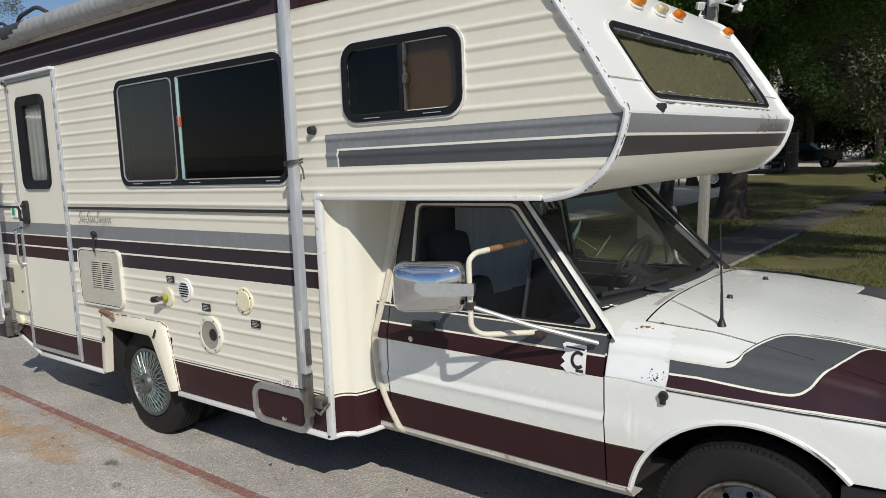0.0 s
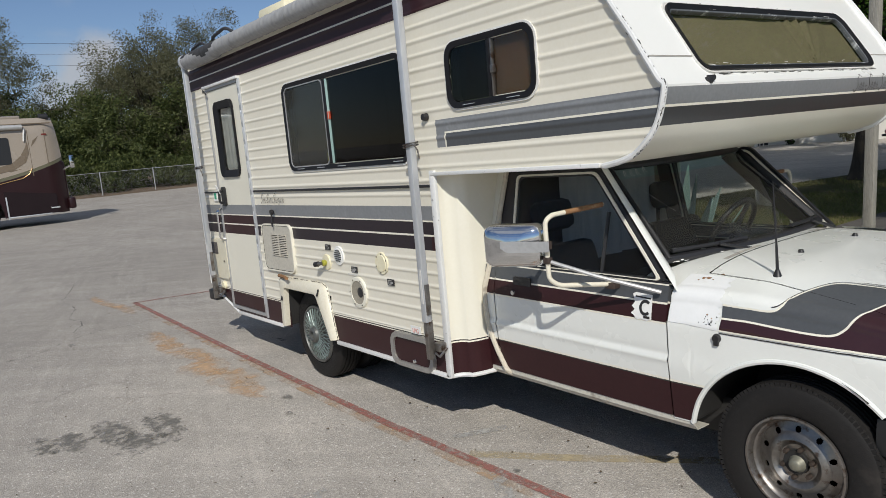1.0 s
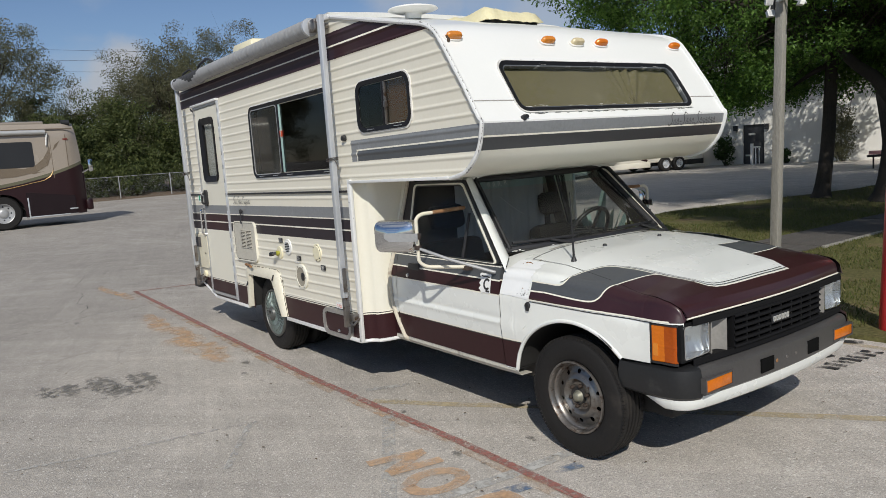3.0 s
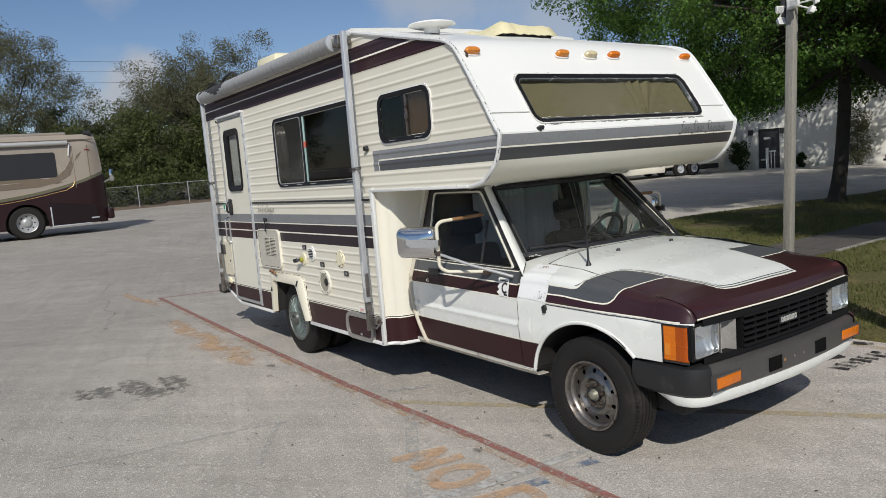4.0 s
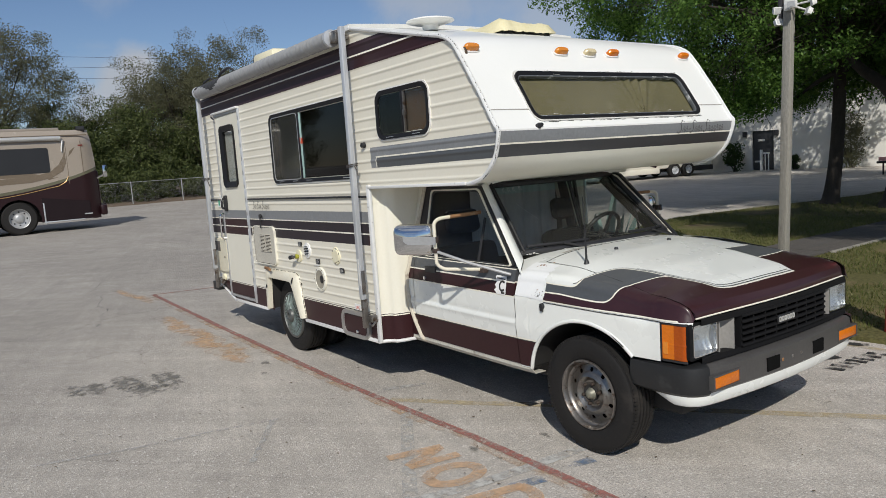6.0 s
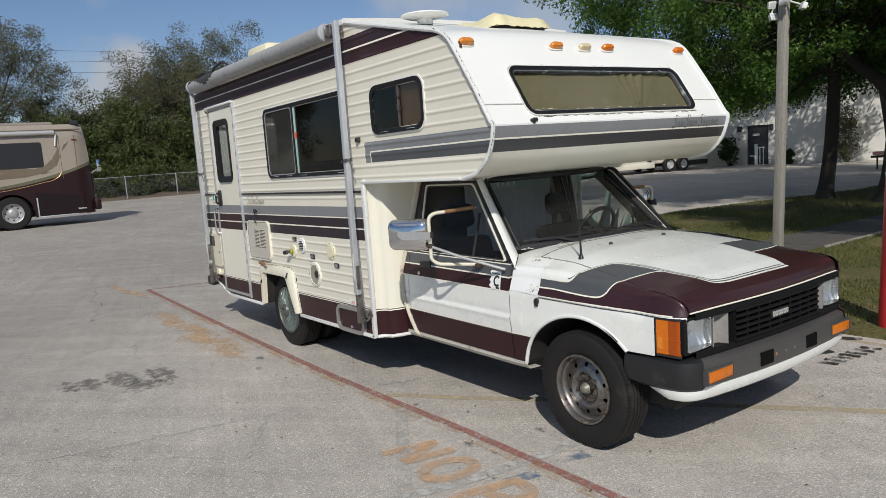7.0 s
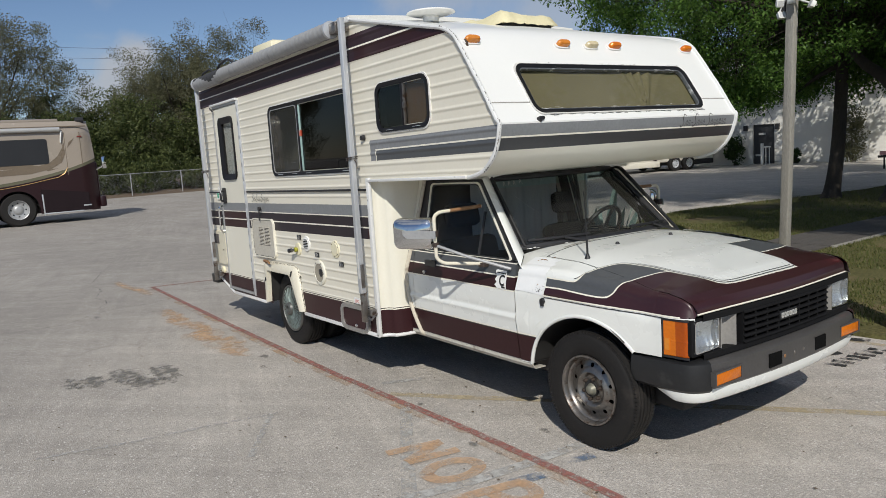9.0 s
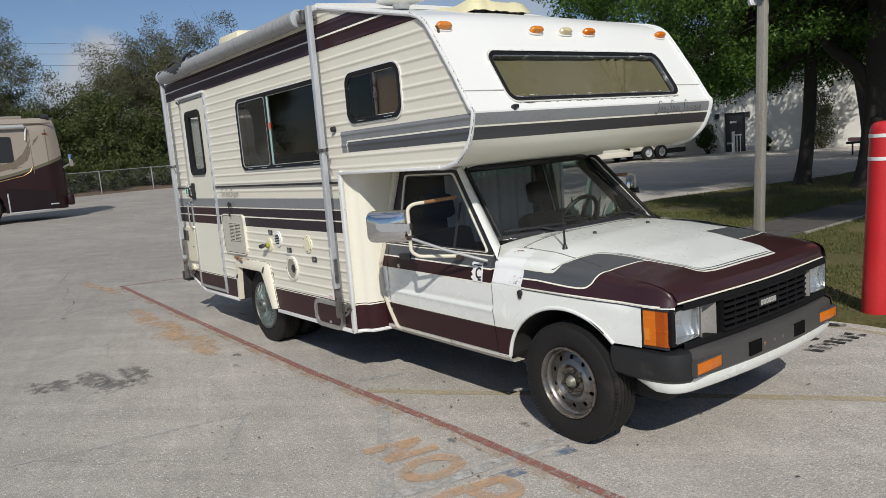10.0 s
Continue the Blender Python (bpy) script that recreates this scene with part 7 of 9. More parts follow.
# ---- nose: lamps, grille, bumper ----
GRILLE_K = mat("matt black grille plastic", (0.010, 0.010, 0.011), 0.65, var=0.25, scale=12, fvar=0.08, spec=0.12)
for far in (False, True):
    f = flip if far else (lambda b: b)
    hl = new("front_lamp")
    hl.parent = rv
    wide = 0.0 if far else 0.042
    front = [(1.052, YC - 0.752), (1.10, YC - 0.744), (1.14, YC - 0.728 - 0.3 * wide), (1.160, YC - 0.704 - 0.8 * wide), (1.172, YC - 0.684 - wide)]
    bm = bmesh.new()
    prism(bm, [(x - 0.001, y + 0.001) for x, y in front] + [(1.150, YC - 0.672 - wide), (1.12, YC - 0.69 - 0.6 * wide), (1.052, YC - 0.72)], "z", 0.584, 0.752)
    # moulded ribs of the lens
    path_l = [Vector((*p, 0)) for p in curve2(front, 4)]
    rows = []
    for k in range(61):
        z = 0.586 + 0.164 * k / 60
        o = 0.0014 + (0.0010 if 24 < k < 28 else 0)
        if k in (0, 60):
            o = 0
        rows.append([(p.x + o * 0.7, p.y - o * 0.9, z) for p in path_l])
    first = len(bm.faces)
    sheet(bm, rows)
    bm.faces.ensure_lookup_table()
    for k in range(first, len(bm.faces)):
        bm.faces[k].material_index = 0 if (k - first) % (len(path_l) - 1) < 5 else 1
    part("turn_signal", f(bm), [AMBER, AMBER_D], hl, "large amber corner lens")
    bm = bmesh.new()
    prism(bm, [(1.060, YC - 0.7565), (1.082, YC - 0.7525), (1.082, YC - 0.742), (1.060, YC - 0.746)], "z", 0.612, 0.668)
    part("reflector", f(bm), AMBER_L, hl)
    bm = bmesh.new()
    for z0, z1 in ((0.576, 0.585), (0.751, 0.761)):
        prism(bm, [(x + 0.004, y - 0.004) for x, y in front] + [(1.14, YC - 0.64 - wide), (1.05, YC - 0.70)], "z", z0, z1)
    box(bm, 1.046, 1.053, YC - 0.757, YC - 0.70, 0.576, 0.758, 0.002)
    part("lamp_surround", f(bm), BLACK, hl)
    bm = bmesh.new()
    sheet(bm, [[(1.118 + 0.036 * ((y - (YC - 0.582)) / 0.086) ** 2 + 0.022 * ((z - 0.675) / 0.07) ** 2 + 0.0007 * math.cos((y - YC) * 2 * math.pi / 0.0246), y, z) for y in np.linspace(YC - 0.668, YC - 0.496, 57)] for z in np.linspace(0.605, 0.745, 25)])
    lathe(bm, [(0, 1.158), (0.012, 1.154), (0.015, 1.14), (0.015, 1.12)], 14, axis="x", at=(0.0, YC - 0.582, 0.675))
    part("lamp_bowl", f(outward(bm, wide)), REFLECT, hl)
    bm = bmesh.new()
    sheet(bm, [[(1.200 - 0.010 * abs((y - (YC - 0.582)) / 0.088) ** 3 - 0.006 * abs((z - 0.6755) / 0.0725) ** 3 + 0.0006 * math.cos((y - YC) * 2 * math.pi / 0.0215), y, z) for y in np.linspace(YC - 0.670, YC - 0.494, 49)] for z in np.linspace(0.603, 0.748, 13)])
    thicken(bm, -0.004)
    part("headlamp_glass", f(outward(bm, wide)), LAMPGL, hl, "rectangular headlamp glass")
    bm = bmesh.new()
    ring(bm, rrect(YC - 0.672, YC - 0.491, 0.600, 0.750, 0.016, 4), rrect(YC - 0.666, YC - 0.497, 0.606, 0.744, 0.012, 4), "x", 1.1955, 1.12)
    part("headlamp_rim", f(outward(bm, wide)), CHROME, hl)
    bm = bmesh.new()
    ring(bm, rrect(YC - 0.690, YC - 0.482, 0.588, 0.760, 0.012, 4), rrect(YC - 0.671, YC - 0.492, 0.601, 0.749, 0.016, 4), "x", 1.1885, 1.12)
    part("lamp_housing", f(outward(bm, wide)), GRILLE_K, hl)
    bm = bmesh.new()
    sheet(bm, [[(1.200, YC - 0.484, z), (1.15, YC - 0.470, z), (1.145, YC - 0.43, z), (1.17, YC - 0.398, z), (1.215, YC - 0.385, z)] for z in (0.592, 0.745)])
    thicken(bm, 0.004)
    part("bezel", f(outward(bm, wide)), mat("grey lamp bezel", (0.27, 0.26, 0.245), 0.42, var=0.1, scale=8), hl)
grille = new("grille")
grille.parent = rv


def nose_x(y, base=1.205):
    return base + 0.035 * (1 - ((y - YC) / 0.68) ** 2)


bm = bmesh.new()
ys = np.linspace(YC - 0.66, YC + 0.66, 25)
sheet(bm, [[(nose_x(y, 1.110), y, z) for y in ys] for z in (0.55, 0.775)])
part("grille_back", bm, GAP, grille, smooth=0)
ys = np.linspace(YC - 0.385, YC + 0.385, 21)
for k in range(6):
    z = 0.592 + k * 0.029
    bm = bmesh.new()
    rows = [[(nose_x(y) + d, y, z + h) for y in ys] for d, h in ((-0.05, 0.0), (0.0, 0.0), (0.003, 0.006), (-0.004, 0.012), (-0.05, 0.012))]
    sheet(bm, rows)
    part("grille_bar", bm, GRILLE_K, grille)
for k in range(9):
    y = YC - 0.38 + k * 0.095
    bm = bmesh.new()
    box(bm, nose_x(y) - 0.045, nose_x(y) - 0.006, y - 0.005, y + 0.005, 0.592, 0.745)
    part("grille_post", bm, GRILLE_K, grille, smooth=0)
ys = np.linspace(YC - 0.66, YC + 0.66, 25)
for z0, z1 in ((0.745, 0.776), (0.565, 0.594)):
    bm = bmesh.new()
    rows = [[(nose_x(y, 1.198) + d, y, z) for y in ys] for d, z in ((-0.05, z0), (0.0, z0), (0.0, z1), (-0.05, z1))]
    sheet(bm, rows)
    part("grille_rail", bm, GRILLE_K, grille)
bm = bmesh.new()
box(bm, 1.236, 1.247, 2.957, 3.108, 0.656, 0.698, 0.004)
part("badge", bm, BLACK, grille, "small pale badge")
bm = bmesh.new()
for k in range(6):
    y = 2.964 + k * 0.0240
    ring(bm, rrect(y, y + 0.018, 0.664, 0.690, 0.004, 2), rrect(y + 0.005, y + 0.013, 0.670, 0.684, 0.003, 2), "x", 1.250, 1.246)
part("badge_shape", bm, mat("pale badge metal", (0.62, 0.62, 0.60), 0.35, metal=0.4), grille, smooth=0)

# bumper: a plan line, swept
def bumper_plan(inset=0.0):
    pts = [(0.865, 2.300 + inset), (1.00, 2.292 + inset), (1.10, 2.300 + inset), (1.175 - inset * 0.4, 2.322 + inset), (1.222 - inset * 0.8, 2.375 + inset * 0.6), (1.243 - inset, 2.45), (1.262 - inset, 2.60), (1.280 - inset, 2.85), (1.285 - inset, YC)]
    pts = [pts[0]] + curve2(pts[1:], 4)
    return pts


SECT = [(0.07, 0.428), (0.012, 0.428), (0.0, 0.440), (0.0, 0.505), (0.006, 0.545), (0.022, 0.558), (0.085, 0.562)]
plan0 = bumper_plan()
full = plan0 + [(x, 2 * YC - y) for x, y in plan0[-2::-1]]


def swept(line, sect):
    rows = []
    for i, (x, y) in enumerate(line):
        a, b = line[max(0, i - 1)], line[min(len(line) - 1, i + 1)]
        d = Vector((b[0] - a[0], b[1] - a[1])).normalized()
        nrm = Vector((-d.y, d.x))
        rows.append([(x + nrm.x * q, y + nrm.y * q, z) for q, z in sect])
    bm = bmesh.new()
    sheet(bm, rows)
    bmesh.ops.recalc_face_normals(bm, faces=bm.faces[:])
    return bm


cut = next(i for i, p in enumerate(plan0) if p[1] > 2.40)
mid_line = full[cut:len(full) - cut]
bumper = part("bumper", swept(mid_line, SECT), BUMP_G, rv, "grey steel bumper bar", smooth=40)
SECT2 = [(0.07, 0.418), (0.010, 0.418), (-0.004, 0.432), (-0.006, 0.505), (0.002, 0.553), (0.022, 0.566), (0.085, 0.566)]
for far in (False, True):
    line = plan0[:cut + 1]
    bm = swept(line, SECT2)
    part("bumper_end", flip(bm) if far else bm, BUMP_P, bumper, "black plastic bumper end", smooth=40)
    bm = bmesh.new()
    xx = 1.252
    box(bm, xx - 0.02, xx + 0.006, 2.405, 2.597, 0.456, 0.511, 0.004)
    bmesh.ops.transform(bm, verts=bm.verts[:], matrix=Matrix.Translation((0.004, 0, 0)))
    part("bumper_signal", flip(bm) if far else bm, AMBER, bumper, "amber bumper lamp", smooth=30)
    bm = bmesh.new()
    ring(bm, [(2.397, 0.449), (2.605, 0.449), (2.605, 0.518), (2.397, 0.518)], [(2.405, 0.456), (2.597, 0.456), (2.597, 0.511), (2.405, 0.511)], "x", 1.264, 1.236)
    part("signal_rim", flip(bm) if far else bm, BUMP_G, bumper, smooth=0)
    bm = bmesh.new()
    box(bm, 1.270, 1.2845, 2.800, 2.905, 0.455, 0.520)
    part("bumper_slot", flip(bm) if far else bm, GAP, bumper, smooth=0)
for y in (2.93, 3.02, 3.10):
    bm = bmesh.new()
    lathe(bm, [(0, 0.003), (0.008, 0.002), (0.010, 0.0)], 12, axis="x", at=(1.284, y, 0.488))
    part("bolt", bm, RUST if y < 3 else STEEL, bumper)
VAL = [(0.010, 0.432), (0.011, 0.404), (0.024, 0.374), (0.030, 0.366), (0.038, 0.363), (0.12, 0.364)]
bm = swept([p for p in full if p[0] > 0.985], VAL)
for v in bm.verts:
    v.co.z = min(0.434, v.co.z + 0.45 * max(0.0, 1.09 - v.co.x))
part("valance", bm, TRUCKW, rv, "white valance under the bumper", smooth=50)

# ---- wheels ----
def tyre_bm(r=0.318, w=0.190, rim=0.195):
    bm = bmesh.new()
    h = w / 2
    prof = [(rim, -h * 0.78), (rim + 0.02, -h * 0.95), (rim + 0.06, -h * 1.0), (r - 0.035, -h * 0.96), (r - 0.014, -h * 0.86), (r - 0.004, -h * 0.74)]
    for k, g in enumerate((-0.45, -0.15, 0.15, 0.45)):
        prof += [(r, h * (g - 0.07)), (r - 0.008, h * (g - 0.045)), (r - 0.008, h * (g + 0.045)), (r, h * (g + 0.07))]
    prof += [(r - 0.004, h * 0.74), (r - 0.014, h * 0.86), (r - 0.035, h * 0.96), (r - 0.06, h), (rim + 0.02, h * 0.95), (rim, h * 0.78)]
    lathe(bm, prof, 72, closed=True)
    return bm


def lug_blocks(r=0.318, w=0.190):
    bm = bmesh.new()
    for k in range(96):
        a = 2 * math.pi * k / 96
        for s in (-1, 1):
            c = bmesh.ops.create_cube(bm, size=1)
            m = Matrix.Rotation(-a, 4, "Y") @ Matrix.Translation((r - 0.0125, s * w * 0.365, 0)) @ Matrix.Diagonal((0.022, 0.024, 0.0155, 1))
            bmesh.ops.transform(bm, verts=c["verts"], matrix=m)
    return bm


def front_wheel(at_y):
    w = new("front_wheel")
    w.parent = rv
    w.location = (0.597, at_y, 0.312)
    if at_y > YC:
        w.rotation_euler.z = math.pi
    part("tyre", tyre_bm(0.308, 0.162, 0.176), RUBBER, w, "black road tyre", smooth=30)
    part("tread", lug_blocks(0.308, 0.162), RUBBER, w, smooth=0, kind="stuff")
    bm = bmesh.new()
    lathe(bm, [(0.186, -0.074), (0.184, -0.082), (0.176, -0.083), (0.170, -0.072), (0.166, -0.056), (0.158, -0.050), (0.153, -0.032)], 64)
    lathe(bm, [(0.153, -0.032), (0.160, 0.02), (0.170, 0.075)], 64)
    part("rim", bm, STEEL, w, "scuffed steel rim")
    bm = bmesh.new()
    radii = [(0.155, -0.030), (0.139, -0.035), (0.135, -0.037), (0.121, -0.041), (0.117, -0.044), (0.102, -0.056), (0.091, -0.060), (0.081, -0.052), (0.070, -0.042), (0.040, -0.040)]
    n = 240
    vs = [[bm.verts.new((r * math.cos(2 * math.pi * k / n), h, r * math.sin(2 * math.pi * k / n))) for k in range(n)] for r, h in radii]
    for i in range(len(radii) - 1):
        for k in range(n):
            if i == 2 and 9 <= k % 24 <= 14:
                continue
            if i in (1, 3) and 10 <= k % 24 <= 13:
                continue
            bm.faces.new((vs[i][k], vs[i][(k + 1) % n], vs[i + 1][(k + 1) % n], vs[i + 1][k]))
    bmesh.ops.recalc_face_normals(bm, faces=bm.faces[:])
    part("wheel_disc", bm, DISC, w, "pierced steel wheel disc", smooth=35)
    # flat near-black disc, painted as the shade seen through the wheel holes
    bm = bmesh.new()
    lathe(bm, [(0, -0.005), (0.152, -0.005)], 32)
    part("hole_backing", bm, GAP, w, smooth=0)
    bm = bmesh.new()
    lathe(bm, [(0, -0.078), (0.016, -0.077), (0.023, -0.071), (0.027, -0.056), (0.032, -0.052), (0.036, -0.040)], 24)
    part("hub_cap", bm, HUB_F, w, "dull olive-grey hub cap")
    for k in range(6):
        a = 2 * math.pi * k / 6 + 0.3
        bm = bmesh.new()
        lathe(bm, [(0, -0.064), (0.008, -0.062), (0.010, -0.057), (0.010, -0.040), (0.014, -0.038)], 6, at=(0.056 * math.cos(a), 0, 0.056 * math.sin(a)))
        part("wheel_nut", bm, RUST_N, w, smooth=20)


def rear_wheel(at_y, outer=True):
    w = new("rear_wheel")
    w.parent = rv
    w.location = (-2.690, at_y, 0.314)
    if at_y > YC:
        w.rotation_euler.z = math.pi
    part("tyre", tyre_bm(), RUBBER, w, "black road tyre", smooth=30)
    if not outer:
        return
    bm = bmesh.new()
    lathe(bm, [(0.205, -0.086), (0.200, -0.098), (0.188, -0.100), (0.180, -0.085), (0.150, -0.060), (0.07, -0.058), (0.0, -0.058)], 48)
    part("wheel_trim", bm, HUBG, w, "dull grey trim ring")
    bm = bmesh.new()
    for k in range(28):
        for s in (-1, 1):
            a = 2 * math.pi * k / 28
            b = a + s * 0.42
            p, q = Vector((0.055 * math.cos(a), -0.112, 0.055 * math.sin(a))), Vector((0.182 * math.cos(b), -0.092, 0.182 * math.sin(b)))
            tube(bm, [p, (p + q) / 2 + Vector((0, -0.004 * s, 0)), q], 0.0032, 5)
    part("wire_spokes", bm, WIRE, w, "verdigris wire spokes", kind="stuff")
    bm = bmesh.new()
    lathe(bm, [(0.026, -0.100), (0.026, -0.136), (0.034, -0.140), (0.052, -0.132), (0.060, -0.112), (0.056, -0.10)], 24)
    lathe(bm, [(0, -0.120), (0.028, -0.120)], 16)
    part("hub_cap", bm, HUBG, w, "grey hub ring")


for y in (2.352, 2 * YC - 2.352):
    front_wheel(y)
for y, o in ((2.190, True), (2.42, False), (2 * YC - 2.190, True), (2 * YC - 2.42, False)):
    rear_wheel(y, o)
# chassis and running gear
bm = bmesh.new()
for y in (2.66, 3.42):
    box(bm, -4.4, 1.0, y, y + 0.05, 0.32, 0.42)
part("frame_rail", bm, CHASSIS, rv, smooth=0)
for x in (-2.60, 0.59):
    bm = bmesh.new()
    tube(bm, [(x, 2.3, 0.314), (x, 3.82, 0.314)], 0.045, 12)
    part("axle", bm, CHASSIS, rv)
bm = bmesh.new()
tube(bm, bend([(-0.6, 2.75, 0.30), (-1.6, 2.75, 0.28), (-1.75, 2.40, 0.26), (-1.95, 2.30, 0.26)], 0.1), 0.028, 10)
part("exhaust", bm, mat("rusty exhaust", (0.10, 0.075, 0.055), 0.7, metal=0.4), rv)
bm = bmesh.new()
box(bm, -0.9, 1.05, 2.45, 3.66, 0.26, 0.44, 0.03)
part("underbody", bm, CHASSIS, rv)

# ---- grass, path, paint on the ground ----
def flat(name, pts, z, material, label="", kind="structure", thick=0.0):
    bm = bmesh.new()
    if thick:
        prism(bm, pts, "z", z - thick, z)
    else:
        bm.faces.new([bm.verts.new((x, y, z)) for x, y in pts])
        bmesh.ops.recalc_face_normals(bm, faces=bm.faces[:])
        for f in bm.faces:
            if f.normal.z < 0:
                f.normal_flip()
    return part(name, bm, material, label=label, kind=kind, smooth=0)


rnd = random.Random(2)
near_edge = [(40 - 0.8 * k, 5.16 + 0.05 * math.sin(k * 1.7) + rnd.uniform(-0.03, 0.03)) for k in range(0, 55)]
lawn = near_edge + [(-3.9, 5.6), (-4.8, 8.2), (-6.0, 10.8), (-6.25, 12.2), (-5.9, 14.1), (-5.5, 15.9), (-5.1, 17.8), (-5.3, 22), (-6.2, 26.5), (-8.2, 34), (-9.0, 42), (40, 42)]
flat("lawn", lawn, 0.035, GRASS, "patchy mown lawn with bare sandy spots and clover", thick=0.08)
path_l = [(-2.42, 6.9), (-2.45, 9), (-2.42, 12), (-2.25, 16), (-1.95, 21), (-1.6, 26), (-1.0, 34)]
path_r = [(-1.55, 6.9), (-1.55, 9), (-1.52, 12), (-1.4, 16), (-1.15, 21), (-0.8, 26), (-0.2, 34)]
walkway = tagged(new("pavement"), "weathered dark concrete footpath across the lawn", kind="structure")
for k in range(len(path_l) - 1):
    n = max(1, int((path_l[k + 1][1] - path_l[k][1]) / 1.5))
    for j in range(n):
        a, b = j / n, (j + 1) / n - 0.012
        q = lambda p0, p1, t: (p0[0] + (p1[0] - p0[0]) * t, p0[1] + (p1[1] - p0[1]) * t)
        bm = bmesh.new()
        prism(bm, [q(path_l[k], path_l[k + 1], a), q(path_r[k], path_r[k + 1], a), q(path_r[k], path_r[k + 1], b), q(path_l[k], path_l[k + 1], b)], "z", 0.0, 0.048 + rnd.uniform(-0.004, 0.004))
        part("slab", bm, CONCRETE, walkway, smooth=0)
# low broken edging beside the path
bm = bmesh.new()
for k in range(9):
    y = 8.4 + k * 0.55
    if rnd.random() < 0.7:
        box(bm, -1.52, -1.47, y, y + 0.5, 0.02, 0.062, 0.008)
part("kerb", bm, mat("pale edging stone", (0.26, 0.245, 0.215), 0.9, var=0.2, scale=8), label="broken pale edging beside the path", kind="stuff")


def blades(n, x0, x1, y0, y1, h, seed, keep):
    r = np.random.RandomState(seed)
    x, y = r.uniform(x0, x1, n), r.uniform(y0, y1, n)
    ok = keep(x, y)
    x, y = x[ok], y[ok]
    m = len(x)
    a, hh = r.uniform(0, 6.283, m), h * r.uniform(0.4, 1.3, m)
    w = 0.004 + 0.004 * r.rand(m)
    lean = r.normal(0, 0.4, (m, 2)) * hh[:, None]
    v = np.zeros((m, 3, 3))
    v[:, 0] = np.stack([x - w * np.cos(a), y - w * np.sin(a), np.full(m, 0.033)], 1)
    v[:, 1] = np.stack([x + w * np.cos(a), y + w * np.sin(a), np.full(m, 0.033)], 1)
    v[:, 2] = np.stack([x + lean[:, 0], y + lean[:, 1], 0.033 + hh], 1)
    me = bpy.data.meshes.new("grass_blades")
    me.from_pydata(v.reshape(-1, 3).tolist(), [], np.arange(m * 3).reshape(-1, 3).tolist())
    me.materials.append(BLADE)
    return new("grass_blades", me)


def on_lawn(x, y):
    left = np.interp(y, [5.2, 8.2, 10.8, 12.2, 14.1, 17.8], [-3.6, -4.8, -6.0, -6.25, -5.9, -5.1])
    pl = np.interp(y, [6.9, 12, 16, 21], [-2.45, -2.45, -2.28, -1.98])
    patch = np.sin(x * 1.9 + 0.6 * y) + np.sin(y * 2.3 - x) + np.sin(3.1 * x + 1.1) * 0.6
    return (x > left + 0.03) & ((x < pl) | (x > pl + 0.93) | (y < 6.9)) & (patch > -1.3)


tagged(blades(90000, -6.3, 3.4, 5.22, 13.0, 0.036, 5, on_lawn), "short uneven grass blades and clover", "grass", kind="stuff")
tagged(blades(30000, -6.3, 4.0, 13.0, 24.0, 0.05, 6, on_lawn), "short uneven grass blades farther off", "grass", kind="stuff")


def stripe(name, pts, width, material, label, z=0.004):
    bm = bmesh.new()
    ribbon(bm, pts, lambda u, v: (u, v, 0.0), lambda u, v: (0, 0, 1), width, z, step=0.4)
    for f in bm.faces:
        if f.normal.z < 0:
            f.normal_flip()
    bmesh.ops.recalc_face_normals(bm, faces=bm.faces[:])
    return part(name, bm, material, label=label, kind="structure", smooth=0)


RED = [(-7.10, 1.985), (-4.0, 1.935), (-1.6, 1.918), (-0.8, 1.938), (0.0, 1.964), (1.0, 1.960), (5.0, 1.960)]
stripe("line_marking_1", RED, 0.055, LINE_R, "worn red bay line on asphalt", 0.006)
stripe("line_marking_2", [(-7.08, 1.97), (-6.80, 3.1), (-6.25, 5.4)], 0.05, LINE_R, "worn red end line on asphalt", 0.006)
stripe("line_marking_3", [(x, y - 0.045) for x, y in RED], 0.075, LINE_O2, "faded orange ghost of an older line")
stripe("line_marking_4", [(-0.92, 1.975), (-0.49, 2.285), (-0.07, 2.628), (1.6, 3.90), (4.2, 5.9)], 0.075, LINE_Y, "faded yellow diagonal line")
stripe("line_marking_5", [(-0.2, 5.02), (2.2, 5.10), (6, 5.10)], 0.07, LINE_Y, "faded yellow line along the lawn")
stripe("line_marking_6", [(0.625, 1.70), (0.664, 1.875)], 0.075, LINE_B, "scuffed blue dash", 0.0075)
stripe("line_marking_7", [(0.635, 2.03), (0.680, 2.21)], 0.065, LINE_B, "scuffed blue dash", 0.0075)
stripe("line_marking_8", [(0.405, 1.20), (0.475, 1.54), (0.513, 1.854), (0.525, 2.05), (0.54, 2.35)], 0.075, LINE_W, "scuffed white line", 0.005)
stripe("line_marking_9", [(-0.68, 1.945), (-0.075, 1.567), (0.39, 1.28)], 0.075, LINE_S, "scuffed pale scrape", 0.0042)
stripe("line_marking_10", [(-1.14, 2.05), (-1.02, 2.33)], 0.06, LINE_W, "scuffed white scrape", 0.005)
stripe("line_marking_11", [(-1.46, -0.10), (-1.30, 0.43), (-1.235, 0.80), (-1.13, 1.27)], 0.035, LINE_S, "scuffed pale scrape", 0.005)
stripe("line_marking_12", [(-1.15, 1.24), (-0.85, 1.05), (-0.58, 0.88)], 0.04, LINE_S, "scuffed pale scrape", 0.0052)
CRACK = worn("open crack in asphalt", (0.17, 0.16, 0.145), 0.47, 9, 0.10)
